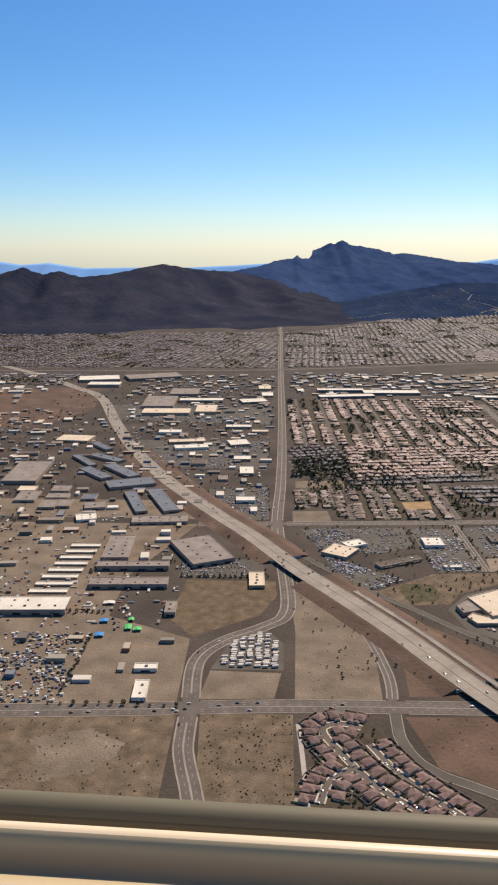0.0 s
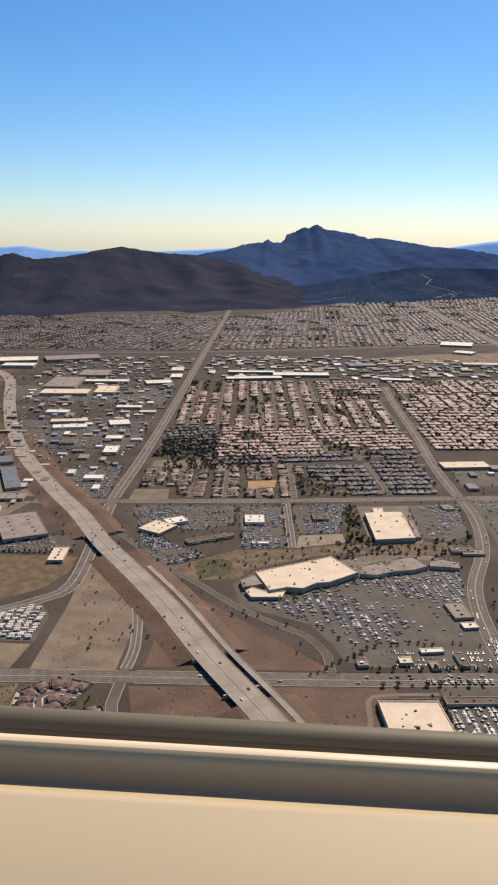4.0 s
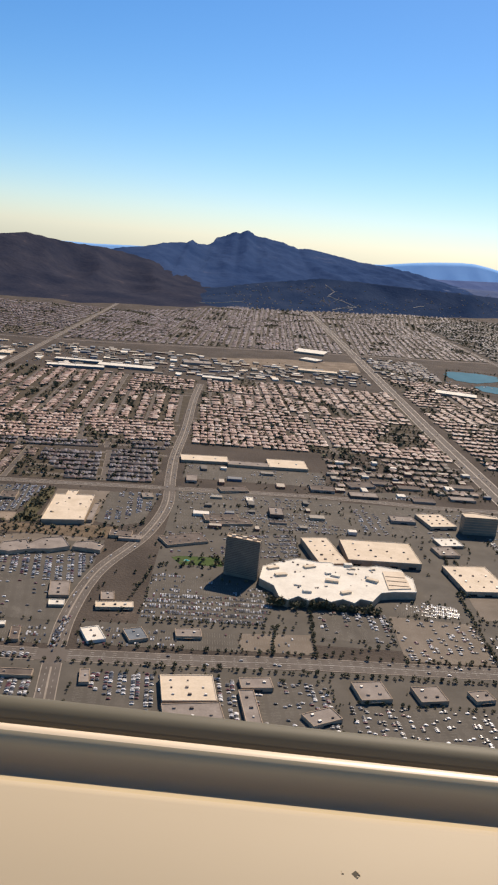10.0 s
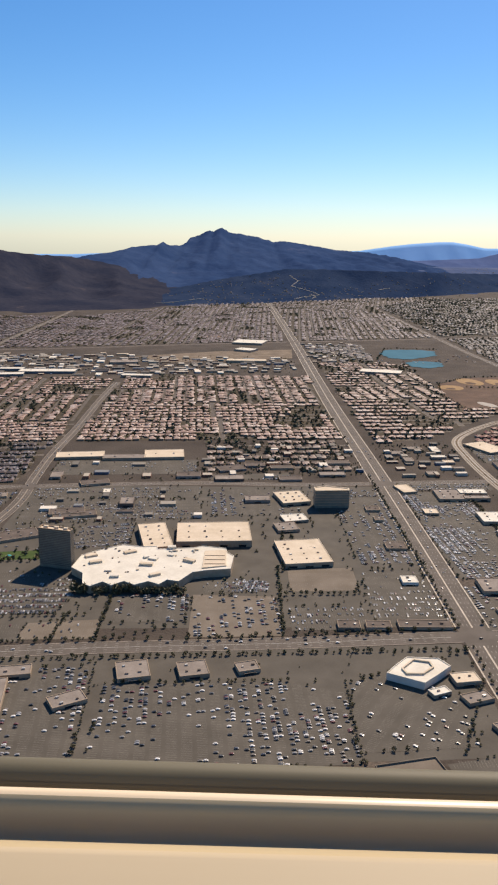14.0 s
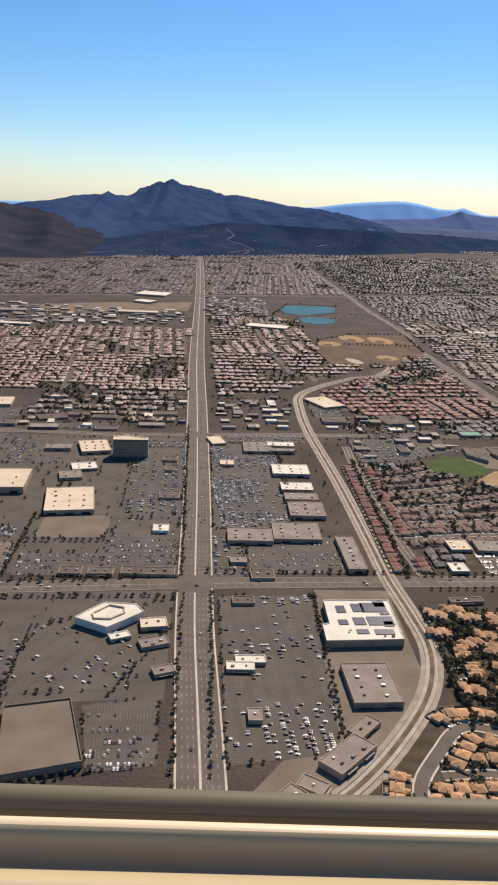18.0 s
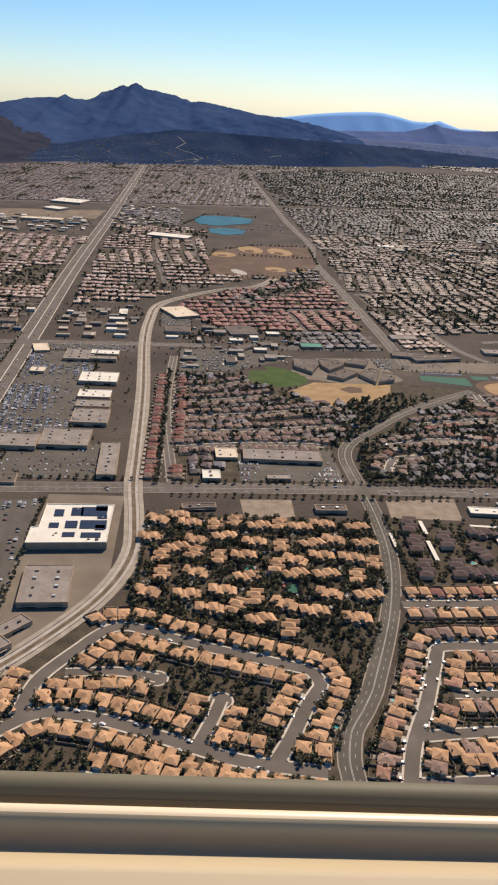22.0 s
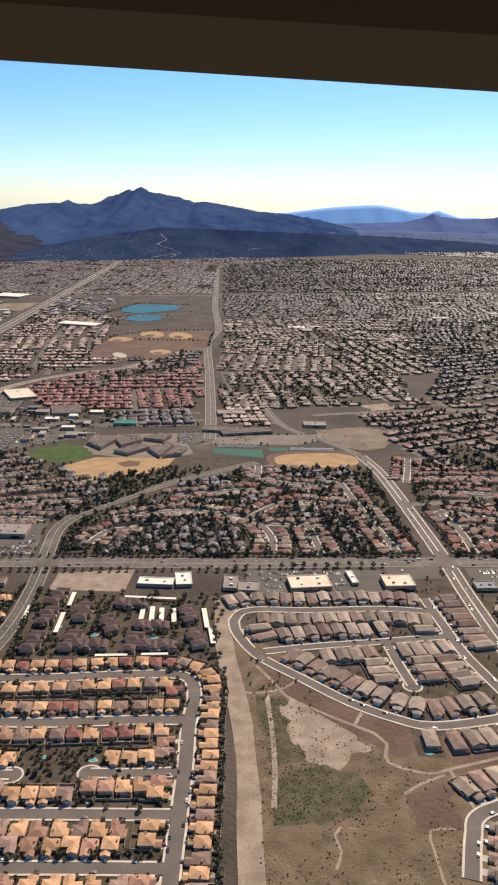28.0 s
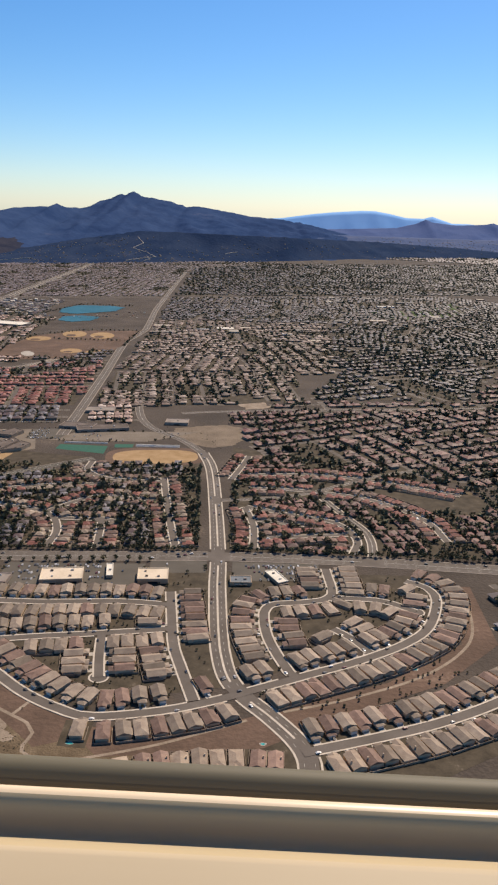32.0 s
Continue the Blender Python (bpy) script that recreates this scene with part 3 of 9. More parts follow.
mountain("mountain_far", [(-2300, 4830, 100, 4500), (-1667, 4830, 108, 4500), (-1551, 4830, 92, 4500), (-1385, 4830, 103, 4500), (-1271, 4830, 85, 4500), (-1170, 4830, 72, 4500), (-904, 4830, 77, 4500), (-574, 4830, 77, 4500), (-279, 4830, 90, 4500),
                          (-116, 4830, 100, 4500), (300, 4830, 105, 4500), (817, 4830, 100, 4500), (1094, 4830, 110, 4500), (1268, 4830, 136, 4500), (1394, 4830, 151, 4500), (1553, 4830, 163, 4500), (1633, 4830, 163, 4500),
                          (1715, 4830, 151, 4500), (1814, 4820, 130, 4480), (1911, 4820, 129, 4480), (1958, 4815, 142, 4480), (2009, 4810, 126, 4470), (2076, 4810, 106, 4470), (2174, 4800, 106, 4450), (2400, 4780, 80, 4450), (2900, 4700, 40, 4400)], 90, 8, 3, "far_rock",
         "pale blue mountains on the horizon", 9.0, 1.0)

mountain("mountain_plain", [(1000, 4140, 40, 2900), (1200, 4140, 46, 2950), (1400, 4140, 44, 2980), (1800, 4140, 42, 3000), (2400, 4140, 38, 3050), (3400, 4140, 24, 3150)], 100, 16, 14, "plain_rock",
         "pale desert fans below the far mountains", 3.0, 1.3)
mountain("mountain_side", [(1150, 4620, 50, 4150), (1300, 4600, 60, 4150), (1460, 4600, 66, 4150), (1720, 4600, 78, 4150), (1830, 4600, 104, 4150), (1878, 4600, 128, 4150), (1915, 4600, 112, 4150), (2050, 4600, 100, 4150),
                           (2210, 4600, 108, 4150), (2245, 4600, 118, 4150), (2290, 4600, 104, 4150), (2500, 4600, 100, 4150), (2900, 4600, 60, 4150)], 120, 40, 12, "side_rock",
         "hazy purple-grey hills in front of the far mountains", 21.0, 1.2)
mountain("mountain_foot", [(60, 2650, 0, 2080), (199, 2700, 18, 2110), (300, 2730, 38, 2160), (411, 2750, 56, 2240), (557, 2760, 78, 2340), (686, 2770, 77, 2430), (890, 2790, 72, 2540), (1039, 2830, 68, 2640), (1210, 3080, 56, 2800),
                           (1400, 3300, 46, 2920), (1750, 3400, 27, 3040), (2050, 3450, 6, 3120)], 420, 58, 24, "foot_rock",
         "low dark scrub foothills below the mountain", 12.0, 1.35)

ROADS = []


def road(name, pts, width, label, material="road", walk_w=0.7, lanes=4, step=8.0, median=False, category="road", pave="kerb"):
    """Notes down a road; all are built together, so that kerbs and lines stop at the crossings."""
    line = smooth_line(pts, step)
    ROADS.append((name, line, width, label, material, walk_w, lanes, median, category, pave))
    return line


def build_roads():
    dense = [np.array([tuple(q) for q in smooth_line([tuple(p) for p in r[1]], 1.5)]) for r in ROADS]
    for i, (name, line, width, label, material, walk_w, lanes, median, category, pave) in enumerate(ROADS):
        z = 0.05 + 0.0035 * i
        ob = tagged(new(name), label, category, kind="structure")
        solid("carriageway", *strip(line, -width / 2, width / 2, z), material, ob)
        lo, hi = np.array([tuple(p) for p in line]).min(0) - 12, np.array([tuple(p) for p in line]).max(0) + 12
        others = [(d[((d > lo) & (d < hi)).all(1)], ROADS[k][2] / 2) for k, d in enumerate(dense) if k != i]
        others = [(d, w) for d, w in others if len(d)]
        full = smooth_line([tuple(p) for p in line], 1.6 if len(line) < 60 else 3.0)

        def runs(d0, d1, reach):
            """The stretches of a band that no other road crosses."""
            mid = offset(full, (d0 + d1) / 2)
            xy = np.array([tuple(p) for p in mid])
            blocked = np.zeros(len(xy), bool)
            for d, w in others:
                blocked |= (((xy[:, None] - d[None]) ** 2).sum(2).min(1) < (w + reach) ** 2)
            out, cur = [], []
            for p, b in zip(full, blocked):
                if b:
                    if len(cur) > 1:
                        out.append(cur)
                    cur = []
                else:
                    cur.append(p)
            return out + ([cur] if len(cur) > 1 else [])

        for s in (-1, 1):
            pieces = []
            for r in runs(s * width / 2, s * (width / 2 + walk_w), 0.2):
                v, f = strip(r, s * width / 2, s * (width / 2 + walk_w), z + 0.06, 0.18)
                pieces.append((v, f))
            if pieces:
                solid("pavement", *merged(pieces), pave, ob, "pale concrete pavement")
        if median:
            pieces = [strip(r, -0.4, 0.4, z + 0.06, 0.18) for r in runs(-0.4, 0.4, 3.5)]
            if pieces:
                solid("median", *merged(pieces), pave, ob, "raised median strip")
        if lanes >= 2:
            lw, marks = width / lanes, []
            for k in range(1, lanes):
                d = -width / 2 + k * lw
                for r in runs(d, d, 1.0):
                    if k * 2 == lanes:
                        if not median:
                            marks += [strip(r, -0.2, -0.08, z + 0.012), strip(r, 0.08, 0.2, z + 0.012)]
                    else:
                        marks.append(dashes(r, d, 0.13, z + 0.012))
            v, f = merged(marks)
            if f:
                tagged(solid("lane_lines", v, f, "line", ob), kind="stuff")


AVE_A = road("avenue_east", [(-14, 2300), (-9, 1756), (-6, 1286), (-2, 859), (-2, 661), (-4, 552), (0, 480), (3, 408), (-9, 387), (-28, 371), (-40, 350), (-39, 311), (-38, 279), (-33, 258), (-27, 225), (-20, 140), (-14, 20), (-10, -160)],
             7.2, "straight grey avenue bending round a vacant lot", lanes=4, median=True)
AVE_B = road("avenue_west", [(478, 2500), (486, 2103), (496, 1400), (500, 900), (505, 640), (508, 466), (509, 368), (510, 300), (512, 250), (514, 199), (515, 150), (516, 90), (519, -20), (522, -160)],
             15.0, "wide straight avenue with turn lanes and raised medians", lanes=8, median=True, pave="bright_kerb")
CROSS = road("street_main", [(-420, 297), (-200, 300), (-80, 306), (0, 312), (90, 314), (165, 316), (265, 322), (330, 328), (420, 333), (510, 340), (620, 346), (710, 350), (800, 351), (900, 356), (969, 354), (1060, 347), (1250, 342)],
             9.8, "six lane main street with kerbs and turn lanes", lanes=6, walk_w=0.45)
LINK = road("street_winding", [(226, 240), (224, 272), (219, 318), (217, 361), (222, 412), (240, 470), (248, 530), (245, 594), (243, 660), (245, 760), (244, 900), (246, 1010)],
            7.6, "winding four lane street with a planted median", lanes=4, median=True, walk_w=0.4)
road("street_shops", [(-60, 545), (6, 549), (119, 556), (219, 566), (300, 574), (375, 579), (452, 576), (563, 585), (640, 590)], 7.0, "commercial cross street", lanes=4)
road("railroad_avenue", [(-900, 1240), (-456, 1268), (-6, 1298), (368, 1400), (789, 1499), (1300, 1640)], 10.0, "long dark road along the railway bank", material="dark_roof", walk_w=0.3, lanes=0, step=60)
road("street_school", [(700, -140), (688, 20), (680, 120), (675, 176), (687, 204), (703, 250), (711, 290), (712, 330), (710, 360), (709, 390), (716, 410), (735, 434), (758, 461), (793, 490), (815, 506)],
     6.5, "curving street with a wide asphalt mouth", lanes=4, material="asphalt", walk_w=0.45)
ROAD4 = road("street_parkway", [(925, 0), (926, 140), (930, 186), (933.5, 201), (933.5, 210), (930, 219), (922, 231), (910.5, 247), (905, 270), (902, 320), (901, 357), (897, 427), (892, 490), (885, 525)],
             6.5, "parkway with a pale median curving past houses", lanes=4, median=True, pave="bright_kerb")
road("street_parkway", [(886, 522), (868, 555), (841, 590), (827, 640), (820, 717), (806, 800)], 5.6, "dark parkway curving up between housing quarters", lanes=2, walk_w=0.4)
road("street_ridge", [(782, 560), (781, 616), (775, 780), (767, 985), (778, 1077), (768, 1300), (765, 1466), (761, 1720), (755, 2100)], 7.5, "long distant road running to the foothills", lanes=4, step=40)
road("street_wash", [(620, 345), (614, 420), (612, 480), (614, 560)], 4.5, "narrow street beside the channel", lanes=2)
road("street_ramp_curve", [(48, 308), (48, 290), (52, 277), (60, 268), (80, 256), (105, 237), (127, 208), (148, 170)], 4.4, "curving dark freeway ramp", material="asphalt", lanes=0, walk_w=0.4)
GROVE = road("street_grove", [(900, 433), (916, 436), (932, 440), (956, 452), (979, 471), (995, 483), (1023, 497)], 3.8, "dark residential road between red-roofed houses", lanes=2, walk_w=0.5)
GROVE2 = road("street_grove", [(958, 440), (967, 415), (975, 395), (977, 377), (974, 352)], 3.8, "dark residential road with pale kerbs", lanes=2, walk_w=0.6, pave="bright_kerb")
CROSS2 = road("street_cross", [(862, 632), (889, 640), (963, 655), (1030, 664), (1121, 678)], 5.0, "cross street between housing quarters", lanes=2, walk_w=0.5)
road("street_offramp", [(48, 318), (49, 338), (44, 375), (36, 400), (25, 423), (13, 448)], 4.0, "freeway off ramp", lanes=2)
road("street_onramp", [(139, 318), (137, 338), (130, 352), (112, 367), (92, 386), (72, 410), (52, 432), (10, 490)], 3.8, "freeway on ramp below an embankment", material="asphalt", lanes=0, walk_w=0.3)
road("street_stub", [(119, 562), (120.5, 545), (121.5, 519), (123.5, 466)], 4.0, "short street between car parks", lanes=2)


# freeway on its bank, with two bridges
def freeway():
    pts = [(-560, 1420), (-383, 1234), (-297, 1122), (-240, 1040), (-190, 890), (-150, 775), (-101, 660), (-50, 566), (-22, 520), (8, 463), (32, 424), (58, 380), (84, 330), (110, 285), (130, 246), (154, 200), (180, 150), (240, 30), (320, -130)]
    line = smooth_line(pts, 9)
    z = [1.9 * min(1, max(0, (760 - p.y) / 180)) + 0.1 for p in line]
    ob = new("freeway")
    tagged(ob, "pale concrete freeway on a dirt bank crossing two bridges", "freeway", kind="structure")
    W = 6.6
    v, f = strip(line, -W, W, z, 0.25)
    solid("deck", v, f, "highway", ob)
    for d in (-W, W - 0.25, -0.15):
        v, f = strip(line, d, d + 0.25, [h + 0.16 for h in z], 0.2)
        solid("barrier", v, f, "concrete", ob, "low concrete barrier")
    marks = [dashes(line, d, 0.16, 0) for d in (-4.6, -3.1, -1.6, 1.6, 3.1, 4.6)]
    v, f = [], []
    zz = lambda x, y: min(zip(line, z), key=lambda q: (q[0].x - x) ** 2 + (q[0].y - y) ** 2)[1] + 0.03
    for mv, mf in marks:
        k = len(v)
        v += [(a, b, zz(a, b)) for a, b, c in mv if True]
        f += [tuple(i + k for i in q) for q in mf]
    tagged(solid("lane_lines", v, f, "line", ob), kind="stuff")

    def bank(ya, yb):
        idx = [i for i, p in enumerate(line) if ya <= p.y <= yb]
        if len(idx) < 2:
            return
        sub, zs = [line[i] for i in idx], [z[i] for i in idx]
        l0, r0 = offset(sub, W + 6.6), offset(sub, -W - 1.2)
        l1, r1 = offset(sub, W + 14), offset(sub, -W - 10)
        v = [(p.x, p.y, max(0, h - 0.04)) for p, h in zip(l0, zs)] + [(p.x, p.y, max(0, h - 0.04)) for p, h in zip(r0, zs)] + \
            [(p.x, p.y, -0.1) for p in l1] + [(p.x, p.y, -0.1) for p in r1]
        n = len(sub)
        f = [(i, i + 1, 2 * n + i + 1, 2 * n + i) for i in range(n - 1)] + [(n + i + 1, n + i, 3 * n + i, 3 * n + i + 1) for i in range(n - 1)]
        f += [(0, 2 * n, 3 * n, n), (n - 1, 2 * n - 1, 4 * n - 1, 3 * n - 1)]
        k = len(v)
        for side in (1, -1):
            e = offset(sub, side * (W - 0.1))
            v += [(p.x, p.y, max(0, h - 0.04)) for p, h in zip(e, zs)]
        f += [(k + i, k + i + 1, i + 1, i) for i in range(n - 1)] + [(n + i, n + i + 1, k + n + i + 1, k + n + i) for i in range(n - 1)]
        solid("bank", v, f, "red_dirt", ob, "bare reddish dirt bank")
    for yy in (300, 327, 449, 477):
        i = min(range(len(line)), key=lambda k: abs(line[k].y - yy))
        u = (line[i + 1] - line[i - 1]).normalized()
        solid("abutment", *turned(box(-0.5, -W - 1.6, 0, 0.5, W + 6.8, z[i] - 0.26, 0.05), line[i].x, line[i].y, math.atan2(u.y, u.x)), "concrete", ob, "pale concrete bridge abutment")
    bank(-140, 299)
    bank(328, 448)
    bank(478, 800)
    for x, y, a in ((93, 314, 0.0), (7, 463, 0.0)):
        for s in (-3.2, 0, 3.2):
            solid("pier", *turned(box(-0.35, -0.5, 0, 0.35, 0.5, 1.78, 0.05), x + s, y + s * -1.6, 0.3), "concrete", ob, "concrete bridge pier")

    idx = [i for i, p in enumerate(line) if -140 <= p.y <= 430]
    sub, zs = [line[i] for i in idx], [z[i] + 0.05 for i in idx]
    ramp = tagged(new("freeway_ramp"), "narrow pale concrete ramp beside the freeway", "freeway ramp", kind="structure")
    v, f = strip(sub, W + 2.4, W + 5.6, zs, 0.25)
    solid("deck", v, f, "highway", ramp)
    for d in (W + 2.4, W + 5.4):
        v, f = strip(sub, d, d + 0.2, [h + 0.2 for h in zs], 0.24)
        solid("barrier", v, f, "concrete", ramp, "low concrete barrier")
    return line


FREEWAY = freeway()


def channel():
    """The concrete flood channel: a sunken bed between sloping pale banks."""
    line = smooth_line([(760, 1010), (700, 830), (655, 790), (620, 752), (596, 712), (591, 660), (591, 594), (597, 482), (600, 388), (601, 349), (604, 315), (605, 285), (597, 256), (580, 228), (560, 204), (535, 184), (505, 165), (480, 150), (400, 110), (300, 70), (180, 30)], 6)
    ob = tagged(new("flood_channel"), "pale concrete flood channel with a muddy bed", "channel", kind="structure")
    for name, a, b, z, m in (("bank", 2.4, 4.4, 0.10, "channel"), ("bank", -4.4, -2.4, 0.10, "channel"), ("slope", 0.9, 2.4, 0.08, "concrete"),
                             ("slope", -2.4, -0.9, 0.08, "concrete"), ("bed", -0.9, 0.9, 0.06, "scrub")):
        v, f = strip(line, a, b, z)
        solid(name, v, f, m, ob)
    for d in (-2.45, 2.35):
        v, f = strip(line, d, d + 0.12, 0.35, 0.3)
        solid("fence", v, f, "grey_wall", ob, "low wall along the channel")


channel()

# patches of land
def ragged(outline, seed):
    """The same outline with an uneven, worn edge."""
    out = []
    for (ax, ay), (bx, by) in zip(outline, outline[1:] + outline[:1]):
        n = max(3, int(math.dist((ax, ay), (bx, by)) / 1.5))
        for i in range(n):
            x, y = ax + (bx - ax) * i / n, ay + (by - ay) * i / n
            out.append((x + 4 * noise.noise((x / 7, y / 7, seed)) + 1.4 * noise.noise((x / 2, y / 2, seed)), y + 4 * noise.noise((x / 7, y / 7, seed + 30)) + 1.4 * noise.noise((x / 2, y / 2, seed + 30))))
    return out


def path(name, pts, width, material, label, z):
    v, f = strip(smooth_line(pts, 3), -width / 2, width / 2, z)
    return tagged(solid(name, v, f, material), label, "path", kind="structure")


path("dirt_road", [(795, 318), (796, 278), (801, 240), (804, 209), (804, 180), (805, 140)], 7.0, "pale_dirt", "wide pale dirt track along a back wall", 0.045)
path("dirt_road", [(811, 245), (812, 225), (812, 205), (811, 190)], 1.6, "pale_dirt", "rutted dirt track", 0.045)
path("footpath", [(799, 247), (808, 246), (817, 249), (824, 256)], 1.1, "pale_dirt", "pale gravel footpath", 0.05)
path("footpath", [(808, 263), (814, 252), (818, 244), (829, 235), (839, 228), (845, 224), (848, 219), (847, 210), (858, 205), (865, 207), (886, 214), (901, 221), (915, 228)], 1.2, "pale_dirt", "pale gravel footpath", 0.054)
path("footpath", [(839, 228), (843, 236)], 1.2, "pale_dirt", "pale gravel footpath", 0.058)
path("footpath", [(927, 233), (951, 242), (980, 258), (1001, 281), (1008, 309), (1007, 332)], 1.2, "pale_dirt", "pale gravel footpath", 0.054)
path("footpath", [(865, 207), (866, 200), (868, 190)], 1.0, "pale_dirt", "pale gravel footpath", 0.062)
path("concrete_lane", [(146, 240), (148, 262), (152, 284), (153, 300), (160, 304), (183, 306)], 2.2, "worn_asphalt", "service lane curving round a store", 0.05)
path("concrete_lane", [(7, 299), (8, 285), (9, 265), (10, 240)], 1.9, "concrete", "straight pale concrete lane", 0.05)
flat("scrub_patch", ragged([(811, 186), (811, 200), (816, 206), (826, 208.5), (836, 203.5), (840.5, 195), (834, 188), (824, 184.5)], 7), "green_scrub", 0.03, "low olive scrub", "scrub")
flat("scrub_patch", ragged([(808.5, 243.4), (816.3, 241.7), (817.8, 225.1), (822.5, 211.4), (814.8, 208.3), (809.7, 215.1)], 17), "green_scrub", 0.034, "dry olive brush", "scrub")
flat("dirt_parcel", [(816.8, 250.4), (820.9, 254.4), (840.6, 237.2), (835.3, 230.6)], "red_dirt", 0.036, "dark brown graded parcel between footpaths", "dirt parcel")
flat("dirt_parcel", [(841.8, 235.4), (858.6, 227), (856.6, 214.8), (849.4, 212), (848.6, 219), (846, 225)], "red_dirt", 0.036, "dark brown graded parcel between footpaths", "dirt parcel")
flat("dirt_parcel", ragged([(850, 196), (864, 200.8), (862, 183), (849, 182.5)], 18), "red_dirt", 0.036, "dark brown graded parcel beside houses", "dirt parcel")
path("dry_ditch", [(806.6, 250), (806.6, 226), (807.6, 204), (808.9, 183), (809.6, 160)], 1.3, "brown_scrub", "dry brown ditch along a dirt track", 0.062)
path("footpath", [(852.8, 160), (852.8, 174), (853.3, 181.8), (860.4, 182.4)], 0.8, "pale_dirt", "pale gravel footpath", 0.06)
path("dirt_road", [(826, 168), (828, 174), (827, 180), (829, 183)], 0.8, "pale_dirt", "pale washed-out rut", 0.06)
path("dirt_road", [(849, 196), (855, 200.5), (863, 204.4)], 1.1, "pale_dirt", "pale stony rut", 0.06)
flat("paved_ground", [(524, 196), (540, 192), (562, 212), (584, 236), (598, 262), (598, 336), (564, 336), (563, 300), (556, 240)], "worn_asphalt", 0.018, "dusty paved ground round the stores", "pavement")
flat("lawn", [(259, 439), (273, 447), (287, 443), (289, 431), (265, 429)], "grass", 0.05, "green lawn of a hotel pool", "lawn")
flat("dry_lawn", [(91, 602), (113, 606), (112, 588), (92, 584)], "dry_grass", 0.05, "dry orange lawn", "lawn")
flat("dry_lawn", [(339, 1513), (375, 1516), (360, 1487), (313, 1487)], "dry_grass", 0.05, "dry orange field", "lawn")
flat("golf_course", [(1228, 1403), (1287, 1511), (1300, 1400), (1201, 1258), (1090, 1277), (1103, 1400), (1184, 1375)], "grass", 0.05, "green golf fairway", "golf course")
flat("vacant_lot", ragged([(-94, 258), (-70, 262), (-62, 282), (-76, 292), (-98, 286)], 1), "dirt", 0.03, "bare pale sandy patch in the scrub", "vacant lot")
flat("vacant_lot", [(-240, 300), (-45, 304), (-46, 372), (-92, 396), (-92, 450), (-60, 545), (-400, 545), (-400, 300)], "dirt", 0.012, "dusty tan industrial yards", "vacant lot")
flat("vacant_lot", [(6, 318), (44, 318), (46, 390), (8, 450)], "dirt", 0.014, "dusty brown lot below the freeway", "vacant lot")
flat("vacant_lot", [(-36, 316), (-3, 318), (0, 340), (-33, 341)], "dirt", 0.02, "bare vacant dirt lot", "vacant lot")
flat("vacant_lot", [(-420, 210), (-43, 210), (-44, 304), (-420, 296)], "scrub", 0.02, "dry scrub lot with bare patches", "vacant lot")
flat("vacant_lot", [(-28, 215), (5, 215), (5, 306), (-34, 305)], "scrub", 0.02, "dry scrub lot", "vacant lot")
flat("vacant_lot", [(10, 318), (42, 322), (36, 392), (8, 445), (6, 400)], "dirt", 0.02, "dusty brown lot below the freeway", "vacant lot")
flat("vacant_lot", [(-60, 395), (-45, 374), (-12, 400), (-3, 425), (-4, 446), (-56, 446)], "brown_scrub", 0.02, "smooth graded grey lot", "vacant lot")
flat("vacant_lot", [(56, 322), (140, 322), (100, 366), (60, 408)], "red_dirt", 0.022, "reddish dirt lot beside the freeway", "vacant lot")
flat("vacant_lot", [(52, 306), (165, 310), (170, 240), (120, 236), (60, 272)], "red_dirt", 0.022, "reddish dirt lot inside the ramp", "vacant lot")
flat("vacant_lot", [(52, 433), (72, 447), (91, 461), (126, 464), (158, 474), (178, 473), (206, 480), (222, 479), (226, 462), (206, 459), (170, 459), (140, 455), (100, 432), (92, 418), (70, 416)], "scrub", 0.016, "scrubby strip behind the stores", "vacant lot")
flat("scrub_patch", ragged([(66, 440), (78, 446), (88, 444), (91, 430), (84, 421), (71, 421)], 21), "green_scrub", 0.03, "low olive scrub on a knoll", "scrub")
flat("scrub_patch", ragged([(157, 476), (172, 478), (169, 500), (169, 546), (163, 549), (157, 520)], 22), "green_scrub", 0.03, "low olive scrub beside a store", "scrub")
flat("vacant_lot", [(128, 487), (156, 492), (157, 477), (126, 466)], "pale_dirt", 0.024, "bare dusty lot", "vacant lot")
flat("paved_ground", [(170, 546), (206, 550), (206, 479), (179, 473), (172, 484)], "worn_asphalt", 0.02, "paved yard round a store", "pavement")
flat("paved_ground", [(96, 384), (90, 412), (104, 432), (146, 452), (165, 444), (218, 456), (217, 330), (146, 330), (141, 346), (131, 366)], "asphalt", 0.014, "asphalt round the stores", "pavement")
flat("paved_ground", [(184, 236), (500, 250), (500, 333), (330, 322), (184, 312)], "asphalt", 0.008, "asphalt between shops and car parks", "pavement")
flat("paved_ground", [(250, 345), (500, 350), (500, 572), (380, 570), (252, 562)], "asphalt", 0.008, "asphalt between shops and car parks", "pavement")
flat("vacant_lot", [(7, 551), (35, 554), (33, 579), (7, 577)], "dirt", 0.03, "bare vacant dirt lot", "vacant lot")
flat("vacant_lot", [(10, 637), (50, 638), (50, 662), (10, 657)], "dirt", 0.03, "bare vacant dirt lot", "vacant lot")
flat("vacant_lot", [(720, 339), (754, 343), (752, 321), (719, 322)], "pale_dirt", 0.022, "pale sandy vacant lot", "vacant lot")
flat("vacant_lot", [(651, 336), (675, 337), (675, 320), (652, 319)], "pale_dirt", 0.022, "pale sandy vacant lot", "vacant lot")
